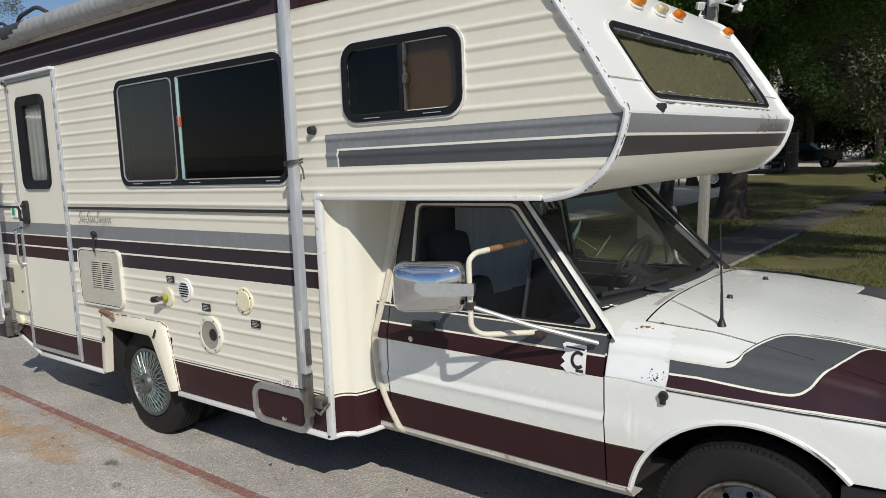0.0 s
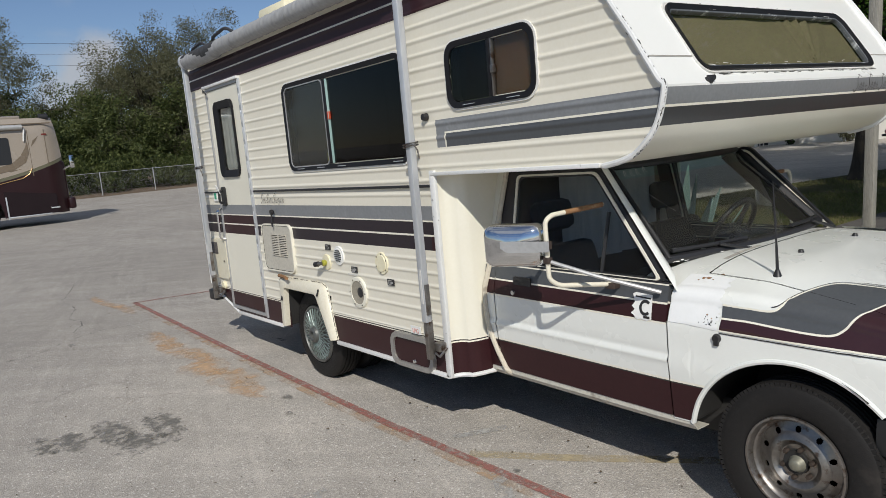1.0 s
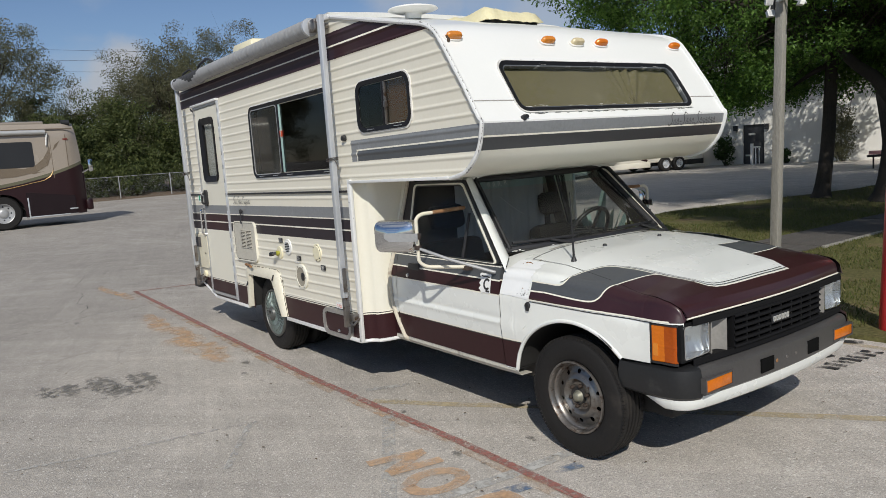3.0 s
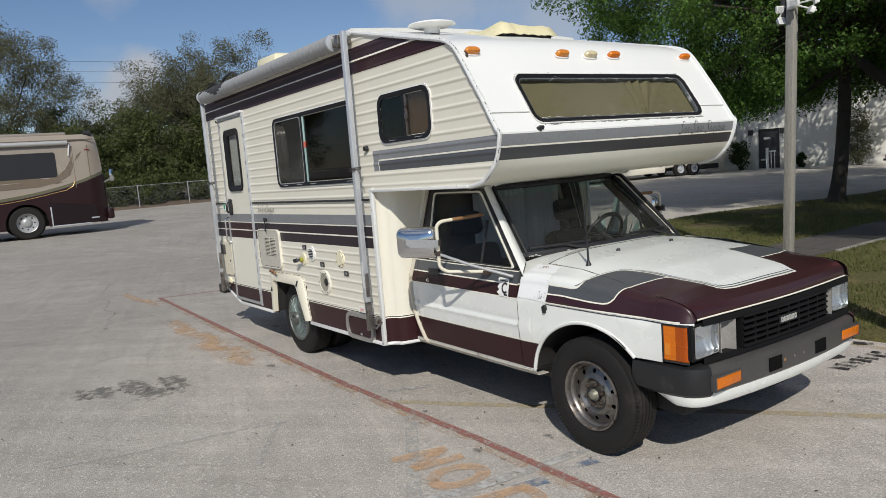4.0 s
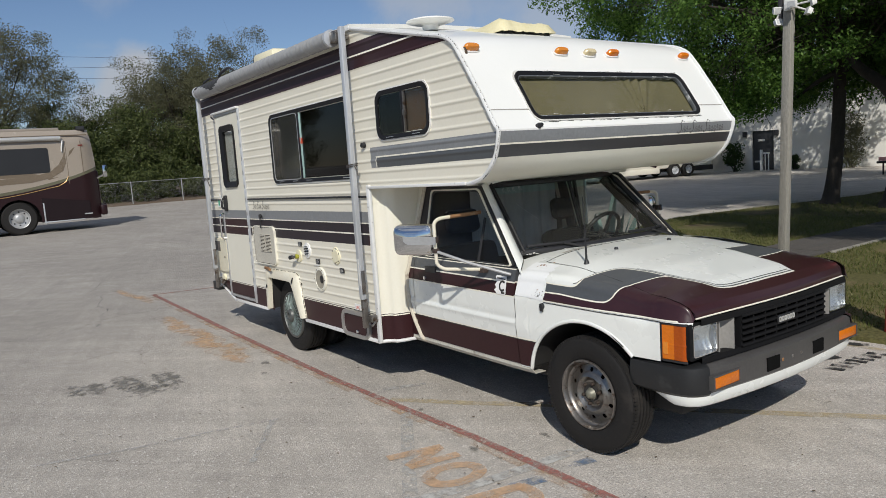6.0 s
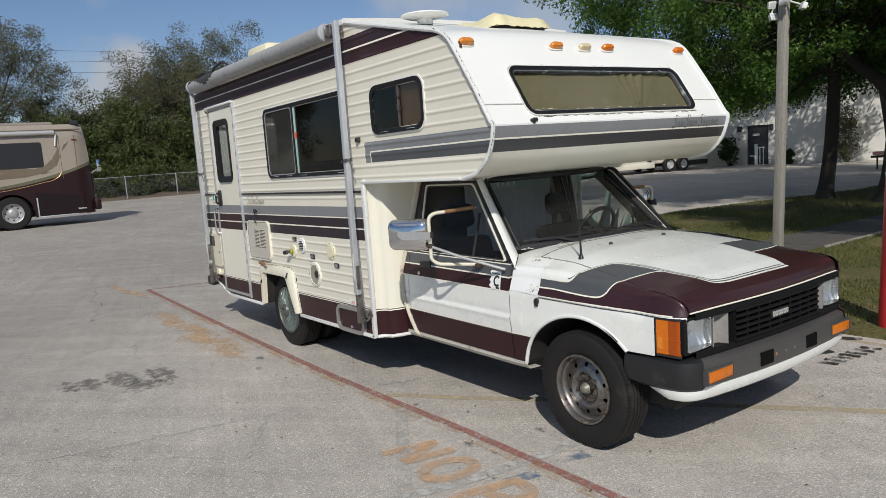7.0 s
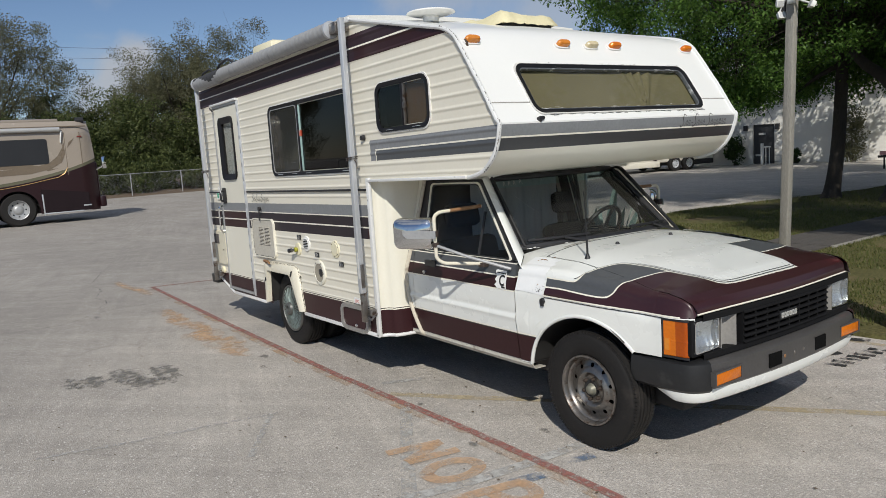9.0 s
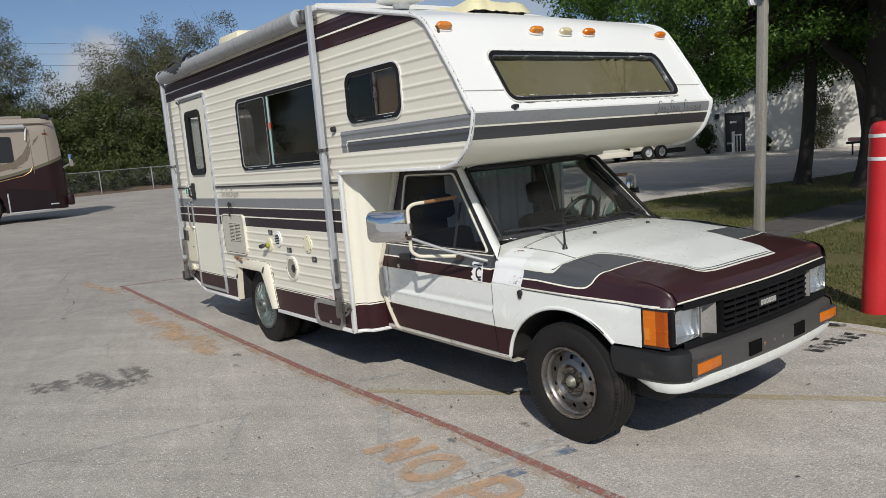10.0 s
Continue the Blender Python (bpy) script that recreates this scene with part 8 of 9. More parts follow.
for line in ([(-9.74, 0.2), (-9.70, 0.9), (-9.52, 1.72), (-9.48, 2.22), (-9.56, 3.05), (-9.40, 3.48), (-9.35, 4.4)], [(-5.44, -0.2), (-5.44, 0.28), (-5.42, 0.59), (-5.69, 0.97), (-5.89, 1.30), (-5.86, 1.61), (-5.95, 1.9)],
             [(-9.60, 1.84), (-8.75, 1.60), (-8.14, 1.40), (-7.6, 1.44), (-6.9, 1.26), (-6.5, 1.30), (-6.06, 1.10)]):
    r = random.Random(len(line))
    stripe("crack", [(x + r.uniform(-0.035, 0.035), y + r.uniform(-0.02, 0.02)) for x, y in curve2(line, 4)], 0.011, CRACK, "thin dark crack across old asphalt", 0.003)
for k in range(7):
    y = 4.40 + k * 0.085
    stripe("tar_patch", [(0.73 + 0.008 * k, y), (0.86 + 0.008 * k, y + 0.03)], 0.05, LINE_K, "black bitumen hatch on asphalt", 0.007)
stripe("tar_patch", [(0.60, 4.52), (0.68, 4.70)], 0.08, LINE_K, "black bitumen patch", 0.007)
stripe("tar_patch", [(0.58, 5.06), (0.70, 5.12)], 0.08, LINE_K, "black bitumen patch", 0.0075)


# hand-sprayed letters, each of a few broad strokes
def ground_letter(strokes):
    bm = bmesh.new()
    for k, line in enumerate(strokes):
        ribbon(bm, line, lambda u, v: (u, v, 0.0), lambda u, v: (0, 0, 1), 0.072, 0.0085 + 0.0004 * k, step=0.05)
    part("painted_letter", face_to(bm, (0, 0, 1)), LINE_O, label="worn orange sprayed letter on asphalt", kind="structure", smooth=0)


ground_letter([[(-0.085, 1.445), (-0.010, 1.750)], [(-0.012, 1.735), (0.085, 1.470)], [(0.088, 1.465), (0.140, 1.755)]])
ground_letter([curve2([(0.272, 1.455), (0.222, 1.540), (0.238, 1.650), (0.295, 1.715), (0.372, 1.712), (0.415, 1.640), (0.410, 1.540), (0.355, 1.462), (0.272, 1.455)], 4)])
ground_letter([[(0.575, 1.40), (0.655, 1.755)], curve2([(0.645, 1.735), (0.735, 1.741), (0.800, 1.700), (0.790, 1.620), (0.700, 1.575), (0.630, 1.570)], 4)])


def blob(cx, cy, rx, ry, seed, material, name, label, z=0.0045):
    r = random.Random(seed)
    pts = []
    for k in range(26):
        a = 2 * math.pi * k / 26
        q = 1 + 0.35 * math.sin(2 * a + seed) * r.uniform(0.4, 1) + r.uniform(-0.18, 0.18)
        pts.append((cx + rx * q * math.cos(a), cy + ry * q * math.sin(a)))
    flat(name, pts, z, material, label)


for i, (x, y, a, b) in enumerate(((-4.85, 1.66, 0.42, 0.16), (-4.45, 1.60, 0.40, 0.15), (-4.05, 1.68, 0.36, 0.13), (-3.65, 1.60, 0.42, 0.17), (-3.25, 1.66, 0.38, 0.15), (-2.92, 1.60, 0.30, 0.12), (-7.6, 1.74, 0.5, 0.10), (-6.9, 1.80, 0.4, 0.10))):
    blob(x, y, a, b, i + 70, PATCH_O, "faded_marking", "faded orange worn paint on asphalt", 0.0030 + 0.0002 * i)
for i, (x, y, a, b) in enumerate(((-2.67, 0.97, 0.33, 0.15), (-2.49, 0.79, 0.31, 0.15), (-2.82, 0.73, 0.33, 0.15), (-2.84, 0.49, 0.24, 0.17), (-2.91, 0.35, 0.22, 0.11))):
    blob(x, y, a, b, i + 3, OIL, "oil_stain", "dark oil stain soaked into asphalt", 0.0045 + 0.0003 * i)
for i, (x, y, a, b) in enumerate(((-2.48, 1.72, 0.07, 0.05), (-2.2, 1.60, 0.05, 0.03), (-1.9, 1.62, 0.06, 0.02), (-3.9, 2.35, 0.08, 0.03), (0.15, 1.86, 0.05, 0.03), (0.32, 1.88, 0.04, 0.03), (1.9, 3.2, 0.09, 0.03), (2.4, 2.9, 0.05, 0.03), (-0.6, 2.0, 0.04, 0.02), (0.28, 2.26, 0.07, 0.03), (-5.5, 1.0, 0.1, 0.04), (-5.3, 3.0, 0.1, 0.04))):
    blob(x, y, a, b, i + 40, OIL, "oil_stain", "small dark spot on asphalt", 0.008)
# crumbs and dry leaves
r = np.random.RandomState(9)
n = 900
cx, cy = r.uniform(-7, 4, n), r.uniform(-0.3, 5.0, n)
s = 0.004 + 0.008 * r.rand(n) ** 2
ang = r.uniform(0, 6.28, n)
v = np.zeros((n, 4, 3))
for k, (dx, dy) in enumerate(((1, 0), (0, 0.6), (-1, 0), (0, -0.6))):
    v[:, k, 0] = cx + s * (dx * np.cos(ang) - dy * np.sin(ang))
    v[:, k, 1] = cy + s * (dx * np.sin(ang) + dy * np.cos(ang))
    v[:, k, 2] = 0.009 + 0.004 * r.rand(n)
me = bpy.data.meshes.new("litter")
me.from_pydata(v.reshape(-1, 3).tolist(), [], np.arange(n * 4).reshape(-1, 4).tolist())
me.materials.append(mat("dry leaf litter", (0.10, 0.07, 0.04), 0.9, var=0.4, scale=5))
tagged(new("litter", me), "dry leaf crumbs and grit on asphalt", "litter", kind="stuff")

# ---- lamp post, bollard ----
lp = thing("lamp_post", "weathered timber post carrying white floodlights", "lamp post")
PX, PY = -1.275, 7.49
bm = bmesh.new()
box(bm, PX - 0.046, PX + 0.046, PY - 0.046, PY + 0.046, 0.0, 5.2, 0.008)
for v in bm.verts:
    v.co.x += 0.024 * (v.co.z - 1.0)
    v.co.y += 0.016 * (v.co.z - 1.0)
part("post", bm, WOODPOST, lp)
PX, PY = PX + 0.047, PY + 0.031
bm = bmesh.new()
box(bm, PX - 0.105, PX - 0.053, PY - 0.05, PY + 0.03, 2.84, 3.06, 0.008)
part("junction_box", bm, mat("dark junction box", (0.03, 0.03, 0.032), 0.6), lp)
bm = bmesh.new()
box(bm, PX - 0.01, PX + 0.07, PY - 0.095, PY - 0.053, 2.90, 3.02, 0.01)
part("junction_box", bm, WHITEP, lp)
for dx, dy, dz, yaw, pitch in ((-0.17, -0.06, 2.93, 60, 15), (-0.16, -0.06, 2.79, 70, -20), (0.06, -0.14, 2.95, 0, 5), (0.26, -0.08, 2.94, -50, 10), (0.22, -0.10, 2.84, -40, -25)):
    m = pose(PX + 0.06 + dx, PY + dy, dz, pitch, 0, yaw) @ Matrix.Scale(0.60, 4)
    bm = bmesh.new()
    box(bm, -0.075, 0.075, -0.045, 0.02, -0.055, 0.055, 0.012)
    box(bm, -0.085, 0.085, -0.060, -0.040, -0.065, 0.065, 0.006)
    bmesh.ops.transform(bm, verts=bm.verts[:], matrix=m)
    fl = part("floodlight", bm, WHITEP, lp, "white floodlight head")
    bm = bmesh.new()
    box(bm, -0.065, 0.065, -0.064, -0.060, -0.046, 0.046)
    bmesh.ops.transform(bm, verts=bm.verts[:], matrix=m)
    part("lens", bm, mat("frosted lamp glass", (0.55, 0.56, 0.56), 0.3), fl, smooth=0)
    bm = bmesh.new()
    tube(bm, [m @ Vector((0, 0.02, 0)), m @ Vector((0, 0.06, 0.02)), (PX + (0.05 if dx > 0 else -0.07), PY - 0.05, 2.95)], 0.010, 8)
    part("arm", bm, WHITEP, fl)

bol = thing("bollard", "red plastic-sleeved bollard with white reflective bands", "bollard")
BX, BY, BR, BH = 0.748, 5.51, 0.108, 1.47


def lean_bollard(bm):
    for v in bm.verts:
        v.co.x += 0.029 * v.co.z
        v.co.y += 0.019 * v.co.z
    return bm


bm = bmesh.new()
lathe(bm, [(BR, 0.0), (BR, BH - 0.10), (BR * 0.985, BH - 0.065), (BR * 0.92, BH - 0.035), (BR * 0.78, BH - 0.014), (BR * 0.5, BH - 0.003), (0, BH)], 40, axis="z", at=(BX, BY, 0.0))
part("sleeve", lean_bollard(bm), BOLL, bol)
for z in (1.185, 1.352):
    bm = bmesh.new()
    lathe(bm, [(BR + 0.0005, z), (BR + 0.003, z), (BR + 0.003, z + 0.026), (BR + 0.0005, z + 0.026)], 32, axis="z", at=(BX, BY, 0.0))
    part("reflective_band", lean_bollard(bm), REFL_W, bol)


# ---- trees ----
def leaf_mesh(name, centres, per, spread, size, material, seed, flat_z=0.75):
    r = np.random.RandomState(seed)
    c = np.repeat(np.asarray(centres), per, axis=0)
    n = len(c)
    d = r.normal(0, 1, (n, 3))
    d /= np.linalg.norm(d, axis=1)[:, None]
    rad = spread * r.rand(n) ** 0.45
    p = c + d * rad[:, None] * np.array([1, 1, flat_z])
    a = r.normal(0, 1, (n, 3))
    a /= np.linalg.norm(a, axis=1)[:, None]
    b = np.cross(a, d + r.normal(0, 0.6, (n, 3)))
    b /= np.linalg.norm(b, axis=1)[:, None] + 1e-9
    s = size * r.uniform(0.6, 1.3, n)[:, None]
    v = np.zeros((n, 4, 3))
    v[:, 0], v[:, 1], v[:, 2], v[:, 3] = p - a * s, p + b * s * 0.42, p + a * s, p - b * s * 0.42
    me = bpy.data.meshes.new(name)
    me.vertices.add(n * 4)
    me.vertices.foreach_set("co", v.reshape(-1))
    me.loops.add(n * 4)
    me.loops.foreach_set("vertex_index", np.arange(n * 4, dtype=np.int32))
    me.polygons.add(n)
    me.polygons.foreach_set("loop_start", np.arange(0, n * 4, 4, dtype=np.int32))
    me.polygons.foreach_set("loop_total", np.full(n, 4, dtype=np.int32))
    me.update(calc_edges=True)
    me.materials.append(material)
    return me


def tree(label, base, height, trunk_r, centre, radii, clumps, per, spread, size, material, seed, fork=0.3, gaps=0.25, lean=(0, 0), floor=None, name="tree", category="tree", twigs=True, low=()):
    """A tapered trunk with limbs and a crown of many leaves in clumps, with gaps."""
    r = np.random.RandomState(seed)
    t = thing(name, label, category)
    base, centre, radii = Vector(base), np.array(centre, float), np.array(radii, float)
    pts = []
    while len(pts) < clumps:
        d = r.normal(0, 1, 3)
        d /= np.linalg.norm(d)
        q = centre + d * radii * (0.35 + 0.65 * r.rand() ** 0.45) * (1 + 0.16 * math.sin(5 * d[0] + 3 * d[2] + seed) + 0.10 * math.sin(9 * d[1] + seed))
        if noise.noise(Vector(q * 0.55) + Vector((seed, 0, 0))) < gaps - 0.45:
            continue
        if floor is not None and q[2] < floor(q):
            continue
        pts.append(q)
    for x, y, z, a, b, n in low:
        pts += [np.array([x, y, z]) + r.uniform(-1, 1, 3) * np.array([a, a, b]) for _ in range(n)]
    pts = np.array(pts)
    bm = bmesh.new()
    top = Vector((base.x + lean[0], base.y + lean[1], base.z + height * fork))
    line = curve2([tuple(base), tuple(base + (top - base) * 0.35 + Vector((0.05, 0.03, 0))), tuple(top)], 5)
    prev = None
    loops = []
    for i, p in enumerate(line):
        k = i / (len(line) - 1)
        rr = trunk_r * (1.0 - 0.35 * k) + trunk_r * 0.55 * math.exp(-k * 11)
        loops.append([bm.verts.new((p[0] + rr * (1 + 0.12 * math.sin(4 * a + seed) * math.exp(-k * 4)) * math.cos(a), p[1] + rr * (1 + 0.12 * math.sin(3 * a + seed) * math.exp(-k * 4)) * math.sin(a), p[2])) for a in [2 * math.pi * j / 16 for j in range(16)]])
    for a, b in zip(loops, loops[1:]):
        for j in range(16):
            bm.faces.new((a[j], a[(j + 1) % 16], b[(j + 1) % 16], b[j]))
    part("trunk", bm, BARK, t, smooth=60)
    idx = r.permutation(len(pts))[:14]
    for k, i in enumerate(idx):
        q = Vector(pts[i])
        bm = bmesh.new()
        start = base.lerp(top, 0.72 + 0.28 * r.rand())
        mid = start.lerp(q, 0.5) + Vector((0, 0, 0.08 * height * r.rand()))
        tube(bm, curve2([tuple(start), tuple(mid), tuple(q)], 5), trunk_r * 0.42, 8, taper=0.18)
        part("limb", bm, BARK, t, smooth=60)
    if twigs:
        vs, fs = [], []
        for q in pts[::2]:
            p = Vector(q)
            hub = Vector(pts[idx[int(r.randint(len(idx)))]]).lerp(top, 0.35)
            if (p - hub).length > radii[0] * 1.1:
                hub = p.lerp(hub, 0.5)
            for _ in range(3):
                tip = p + Vector(r.normal(0, spread * 0.9, 3))
                a = p.lerp(hub, 0.4 + 0.3 * r.rand())
                w = Vector((0.012, 0.012, 0.0)) * (trunk_r / 0.2)
                n0 = len(vs)
                vs += [tuple(a - w), tuple(a + w), tuple(a + Vector((0, 0, w.x))), tuple(tip)]
                fs += [(n0, n0 + 1, n0 + 3), (n0 + 1, n0 + 2, n0 + 3), (n0 + 2, n0, n0 + 3)]
        me = bpy.data.meshes.new("twig")
        me.from_pydata(vs, [], fs)
        me.materials.append(BARK)
        tw = tagged(new("twig", me), kind="stuff")
        tw.parent = t
    cr = new("crown", leaf_mesh("crown", pts, per, spread, size, material, seed + 1))
    cr.parent = t
    return t


def low_oak(q):
    # the crown hangs low towards the lamp post and lifts over the lawn
    return 2.1 + 0.30 * max(0.0, -7.5 - q[0]) + 0.42 * max(0.0, q[0] + 5.0) + 0.25 * max(0.0, 12.5 - q[1])


tree("spreading live oak with glossy green leaves on the lawn", (-4.80, 15.5, 0.0), 11.0, 0.165, (-5.4, 15.2, 5.9), (5.4, 5.2, 4.8), 1300, 300, 0.40, 0.038, LEAF_A, 3, 0.34, 0.22, (0.2, 0.1), low_oak, low=((-6.7, 13.2, 2.45, 0.75, 0.30, 34), (-5.6, 13.2, 2.25, 0.5, 0.20, 14)))
# the last low clump hangs out of view, added only to shade the trunk
broad_oak = tree("broad oak with a thick grey trunk beside the path", (-3.24, 15.05, 0.0), 13.0, 0.265, (-0.6, 17.0, 7.8), (6.2, 5.6, 5.2), 1150, 190, 0.58, 0.048, LEAF_A, 8, 0.36, 0.20, (0.12, 0.1), lambda q: 3.3 + 0.2 * max(0, -q[0] - 3), low=((-3.9, 16.2, 3.2, 0.8, 0.5, 46), (-4.5, 16.4, 2.75, 0.35, 0.35, 9), (1.3, 11.9, 5.5, 1.6, 0.8, 70)))
bm = bmesh.new()
tube(bm, curve2([(-3.12, 15.1, 1.75), (-3.5, 15.1, 2.35), (-4.1, 15.2, 2.85), (-4.7, 15.3, 3.7)], 6), 0.15, 10, taper=0.45)
part("limb", bm, BARK, broad_oak, smooth=60)

# added for the shade it casts on the wall; trunk hidden by the broad oak
tree("tall oak between the lawn and the building, added to shade its wall", (-7.9, 26.3, 0.0), 12.5, 0.18, (-10.4, 27.2, 7.4), (5.0, 4.2, 4.4), 400, 110, 0.60, 0.09, LEAF_A, 23, 0.36, 0.24, (-0.8, 0.2), lambda q: 3.5 - 0.10 * (q[0] + 10.0))

# out of view: crown sized and placed only to cast shade on the lawn
tree("unseen leafy oak added to shade the lawn", (7.0, 8.6, 0.0), 9.5, 0.24, (4.0, 6.9, 7.2), (2.3, 1.8, 1.2), 170, 110, 0.55, 0.075, LEAF_A, 31, 0.40, 0.20)

LINE = [(-51, 19.2, 10.9, 5.6, 5, LEAF_B), (-50, 15.2, 9.9, 4.7, 6, LEAF_B), (-53, 9.3, 6.8, 3.2, 7, LEAF_D), (-52, 3.6, 12.4, 6.0, 8, LEAF_B), (-55, -3.0, 11.6, 5.5, 9, LEAF_B), (-52, -10, 11, 5.2, 10, LEAF_B),
        (-51, 25.5, 9.5, 4.6, 11, LEAF_B), (-52, 33, 10, 5, 12, LEAF_D), (-56, 14, 8.0, 4.4, 13, LEAF_D), (-52, -18, 10.5, 5, 14, LEAF_B), (-47.5, 7.2, 5.0, 2.6, 15, LEAF_D), (-48, 16.8, 6.0, 3.2, 16, LEAF_D), (-47.8, 11.6, 5.6, 2.8, 17, LEAF_D), (-48, 22, 6.0, 3.2, 18, LEAF_D), (-48, 2.0, 5.6, 3.0, 19, LEAF_D), (-48, -5, 6, 3.2, 20, LEAF_D)]
for x, y, h, rad, seed, m in LINE:
    airy = m is LEAF_B
    tree("airy olive-green tree with bare twigs behind the fence" if airy else "dense dark green tree behind the fence", (x, y, 0), h, 0.20, (x, y, h * 0.56), (rad * 0.8, rad, h * 0.46), int(150 + rad * 40) if airy else int(95 + rad * 26), 200 if airy else 120, 0.80, 0.070 if airy else 0.10, m, seed, 0.34, (0.20 if seed in (5, 6, 8) else 0.34) if airy else 0.34, twigs=airy)
for i, (x, y, h, rad, m) in enumerate(((-20, 62, 12, 6, LEAF_C), (-11, 58, 13, 6, LEAF_B), (-3.5, 55, 13, 6, LEAF_C), (4, 57, 12, 6, LEAF_B), (12, 52, 12, 6, LEAF_C), (-28, 66, 12, 6, LEAF_B), (7, 36, 10, 5, LEAF_C), (-2.0, 34, 11, 4.5, LEAF_B), (-9.5, 53, 13, 5.5, LEAF_C), (-5.0, 49, 12, 5.0, LEAF_C))):
    tree("tall dark green tree beyond the lawn", (x, y, 0), h, 0.25, (x, y, h * 0.60), (rad * 0.9, rad * 0.9, h * 0.40), 260 if i > 6 else 210, 210 if i > 6 else 70, 1.0, 0.10 if i > 6 else 0.20, m, 60 + i, 0.38, 0.28)


def shrub(label, at, rad, h, clumps, per, spread, size, material, seed, name="shrub"):
    r = np.random.RandomState(seed)
    t = thing(name, label, "shrub")
    pts = []
    for _ in range(clumps):
        d = r.normal(0, 1, 3)
        d /= np.linalg.norm(d)
        pts.append(np.array([at[0], at[1], h * 0.5]) + d * np.array([rad, rad, h * 0.5]) * r.rand() ** 0.4)
    for k in range(5):
        q = Vector(pts[k])
        bm = bmesh.new()
        tube(bm, [(at[0] + 0.05 * k, at[1], 0.0), tuple((Vector((at[0], at[1], 0)) + q) / 2), tuple(q)], 0.03, 6, taper=0.3)
        part("stem", bm, BARK, t)
    cr = new("crown", leaf_mesh("crown", pts, per, spread, size, material, seed))
    cr.parent = t
    return t


for i, y in enumerate(np.arange(-12, 34, 2.3)):
    shrub("dark overgrown shrub behind the chain-link fence", (-45.6 + 0.4 * math.sin(i * 2.1), float(y)), 1.5, 2.2 + 0.8 * math.sin(i * 1.3) ** 2, 50, 60, 0.5, 0.11, LEAF_D, 200 + i)
shrub("large-leaved garden shrub on the lawn", (-0.35, 19.0), 1.0, 1.9, 60, 30, 0.35, 0.10, LEAF_A, 90)
shrub("thin upright shrub against the wall", (-11.9, 31.3), 0.55, 2.6, 60, 60, 0.3, 0.05, LEAF_B, 91)
shrub("small dark shrub at the wall's foot", (-14.25, 31.1), 0.3, 0.7, 20, 40, 0.16, 0.05, LEAF_C, 92)
shrub("dark shrub beside the trailer's end", (-16.75, 30.45), 0.42, 1.35, 40, 50, 0.25, 0.06, LEAF_C, 93)
for k, (x, y) in enumerate(((-13.5, 62.0), (-9.8, 60.0), (-6.4, 58.5), (-3.4, 57.0))):
    shrub("tall dark hedge shrub before the far building", (x, y), 2.4, 3.6 + 0.8 * (k % 2), 110, 90, 0.7, 0.12, LEAF_C, 240 + k)
shrub("dark shrub beyond the lawn", (-8.1, 37.6), 1.1, 2.6, 60, 40, 0.5, 0.12, LEAF_C, 94)

def agave(at, seed):
    r = random.Random(seed)
    t = thing("agave", "large blue-green agave with broad pointed leaves", "agave")
    for k in range(22):
        yaw = 2.4 * k
        rise = radians(48 + 34 * k / 22)
        length = r.uniform(1.05, 1.40) * (0.8 + 0.2 * k / 22)
        bm = bmesh.new()
        rows = []
        for i in range(9):
            u = i / 8
            reach = length * u
            out = Vector((math.cos(yaw), math.sin(yaw), 0)) * (reach * math.cos(rise) + 0.06) + Vector((0, 0, reach * math.sin(rise) - 0.16 * length * u ** 2.2 * math.cos(rise)))
            wide = 0.085 * (0.55 + 1.3 * u - 1.85 * u ** 2.2) if u < 1 else 0.002
            side = Vector((-math.sin(yaw), math.cos(yaw), 0)) * max(0.002, wide)
            dip = Vector((0, 0, -0.03 * (1 - u)))
            rows.append([out - side, out + dip, out + side])
        sheet(bm, rows)
        for v in bm.verts:
            v.co += Vector(at)
        thicken(bm, 0.008)
        part("leaf", bm, AGAVE, t, smooth=60)


agave((-1.80, 4.95, 0.0), 12)

# ---- fence ----
fence = thing("chain_link_fence", "galvanised chain-link fence with dead vines on it", "fence")
FX = -43.8
for k in range(22):
    y = -26 + k * 3.0
    bm = bmesh.new()
    tube(bm, [(FX, y, 0), (FX, y, 1.40)], 0.028, 8)
    part("post", bm, GALV, fence)
bm = bmesh.new()
tube(bm, [(FX, -26, 1.36), (FX, 37, 1.36)], 0.016, 6)
part("top_rail", bm, GALV, fence)
vs, fs = [], []
step, hgt = 0.14, 1.34
for k in range(int(63 / step)):
    y0 = -26 + k * step
    for s in (1, -1):
        a = len(vs)
        y1 = y0 + s * hgt
        vs += [(FX, y0 - 0.0022, 0.02), (FX, y0 + 0.0022, 0.02), (FX, y1 + 0.0022, hgt), (FX, y1 - 0.0022, hgt)]
        fs.append((a, a + 1, a + 2, a + 3))
me = bpy.data.meshes.new("wire_mesh")
me.from_pydata(vs, [], fs)
me.materials.append(GALV)
wm = tagged(new("wire_mesh", me), kind="stuff")
wm.parent = fence
bm = bmesh.new()
rr = random.Random(77)
sheet(bm, [[(x + rr.uniform(-0.2, 0.2), float(y), z + (0.0 if z < 0 else rr.uniform(-0.06, 0.06))) for x, z in ((-43.1, -0.02), (-43.5, 0.05), (-44.2, 0.10), (-45.5, 0.16), (-48.0, 0.2), (-95.0, 0.2))] for y in np.arange(-40, 60, 1.5)])
part("verge", bm, mat("dry leaf-strewn earth", (0.13, 0.092, 0.062), 0.95, var=0.3, scale=1.5, fine=20, fvar=0.2, bump=0.6, bscale=20), label="dry brown leaf-strewn bank along the fence", kind="structure", smooth=60)

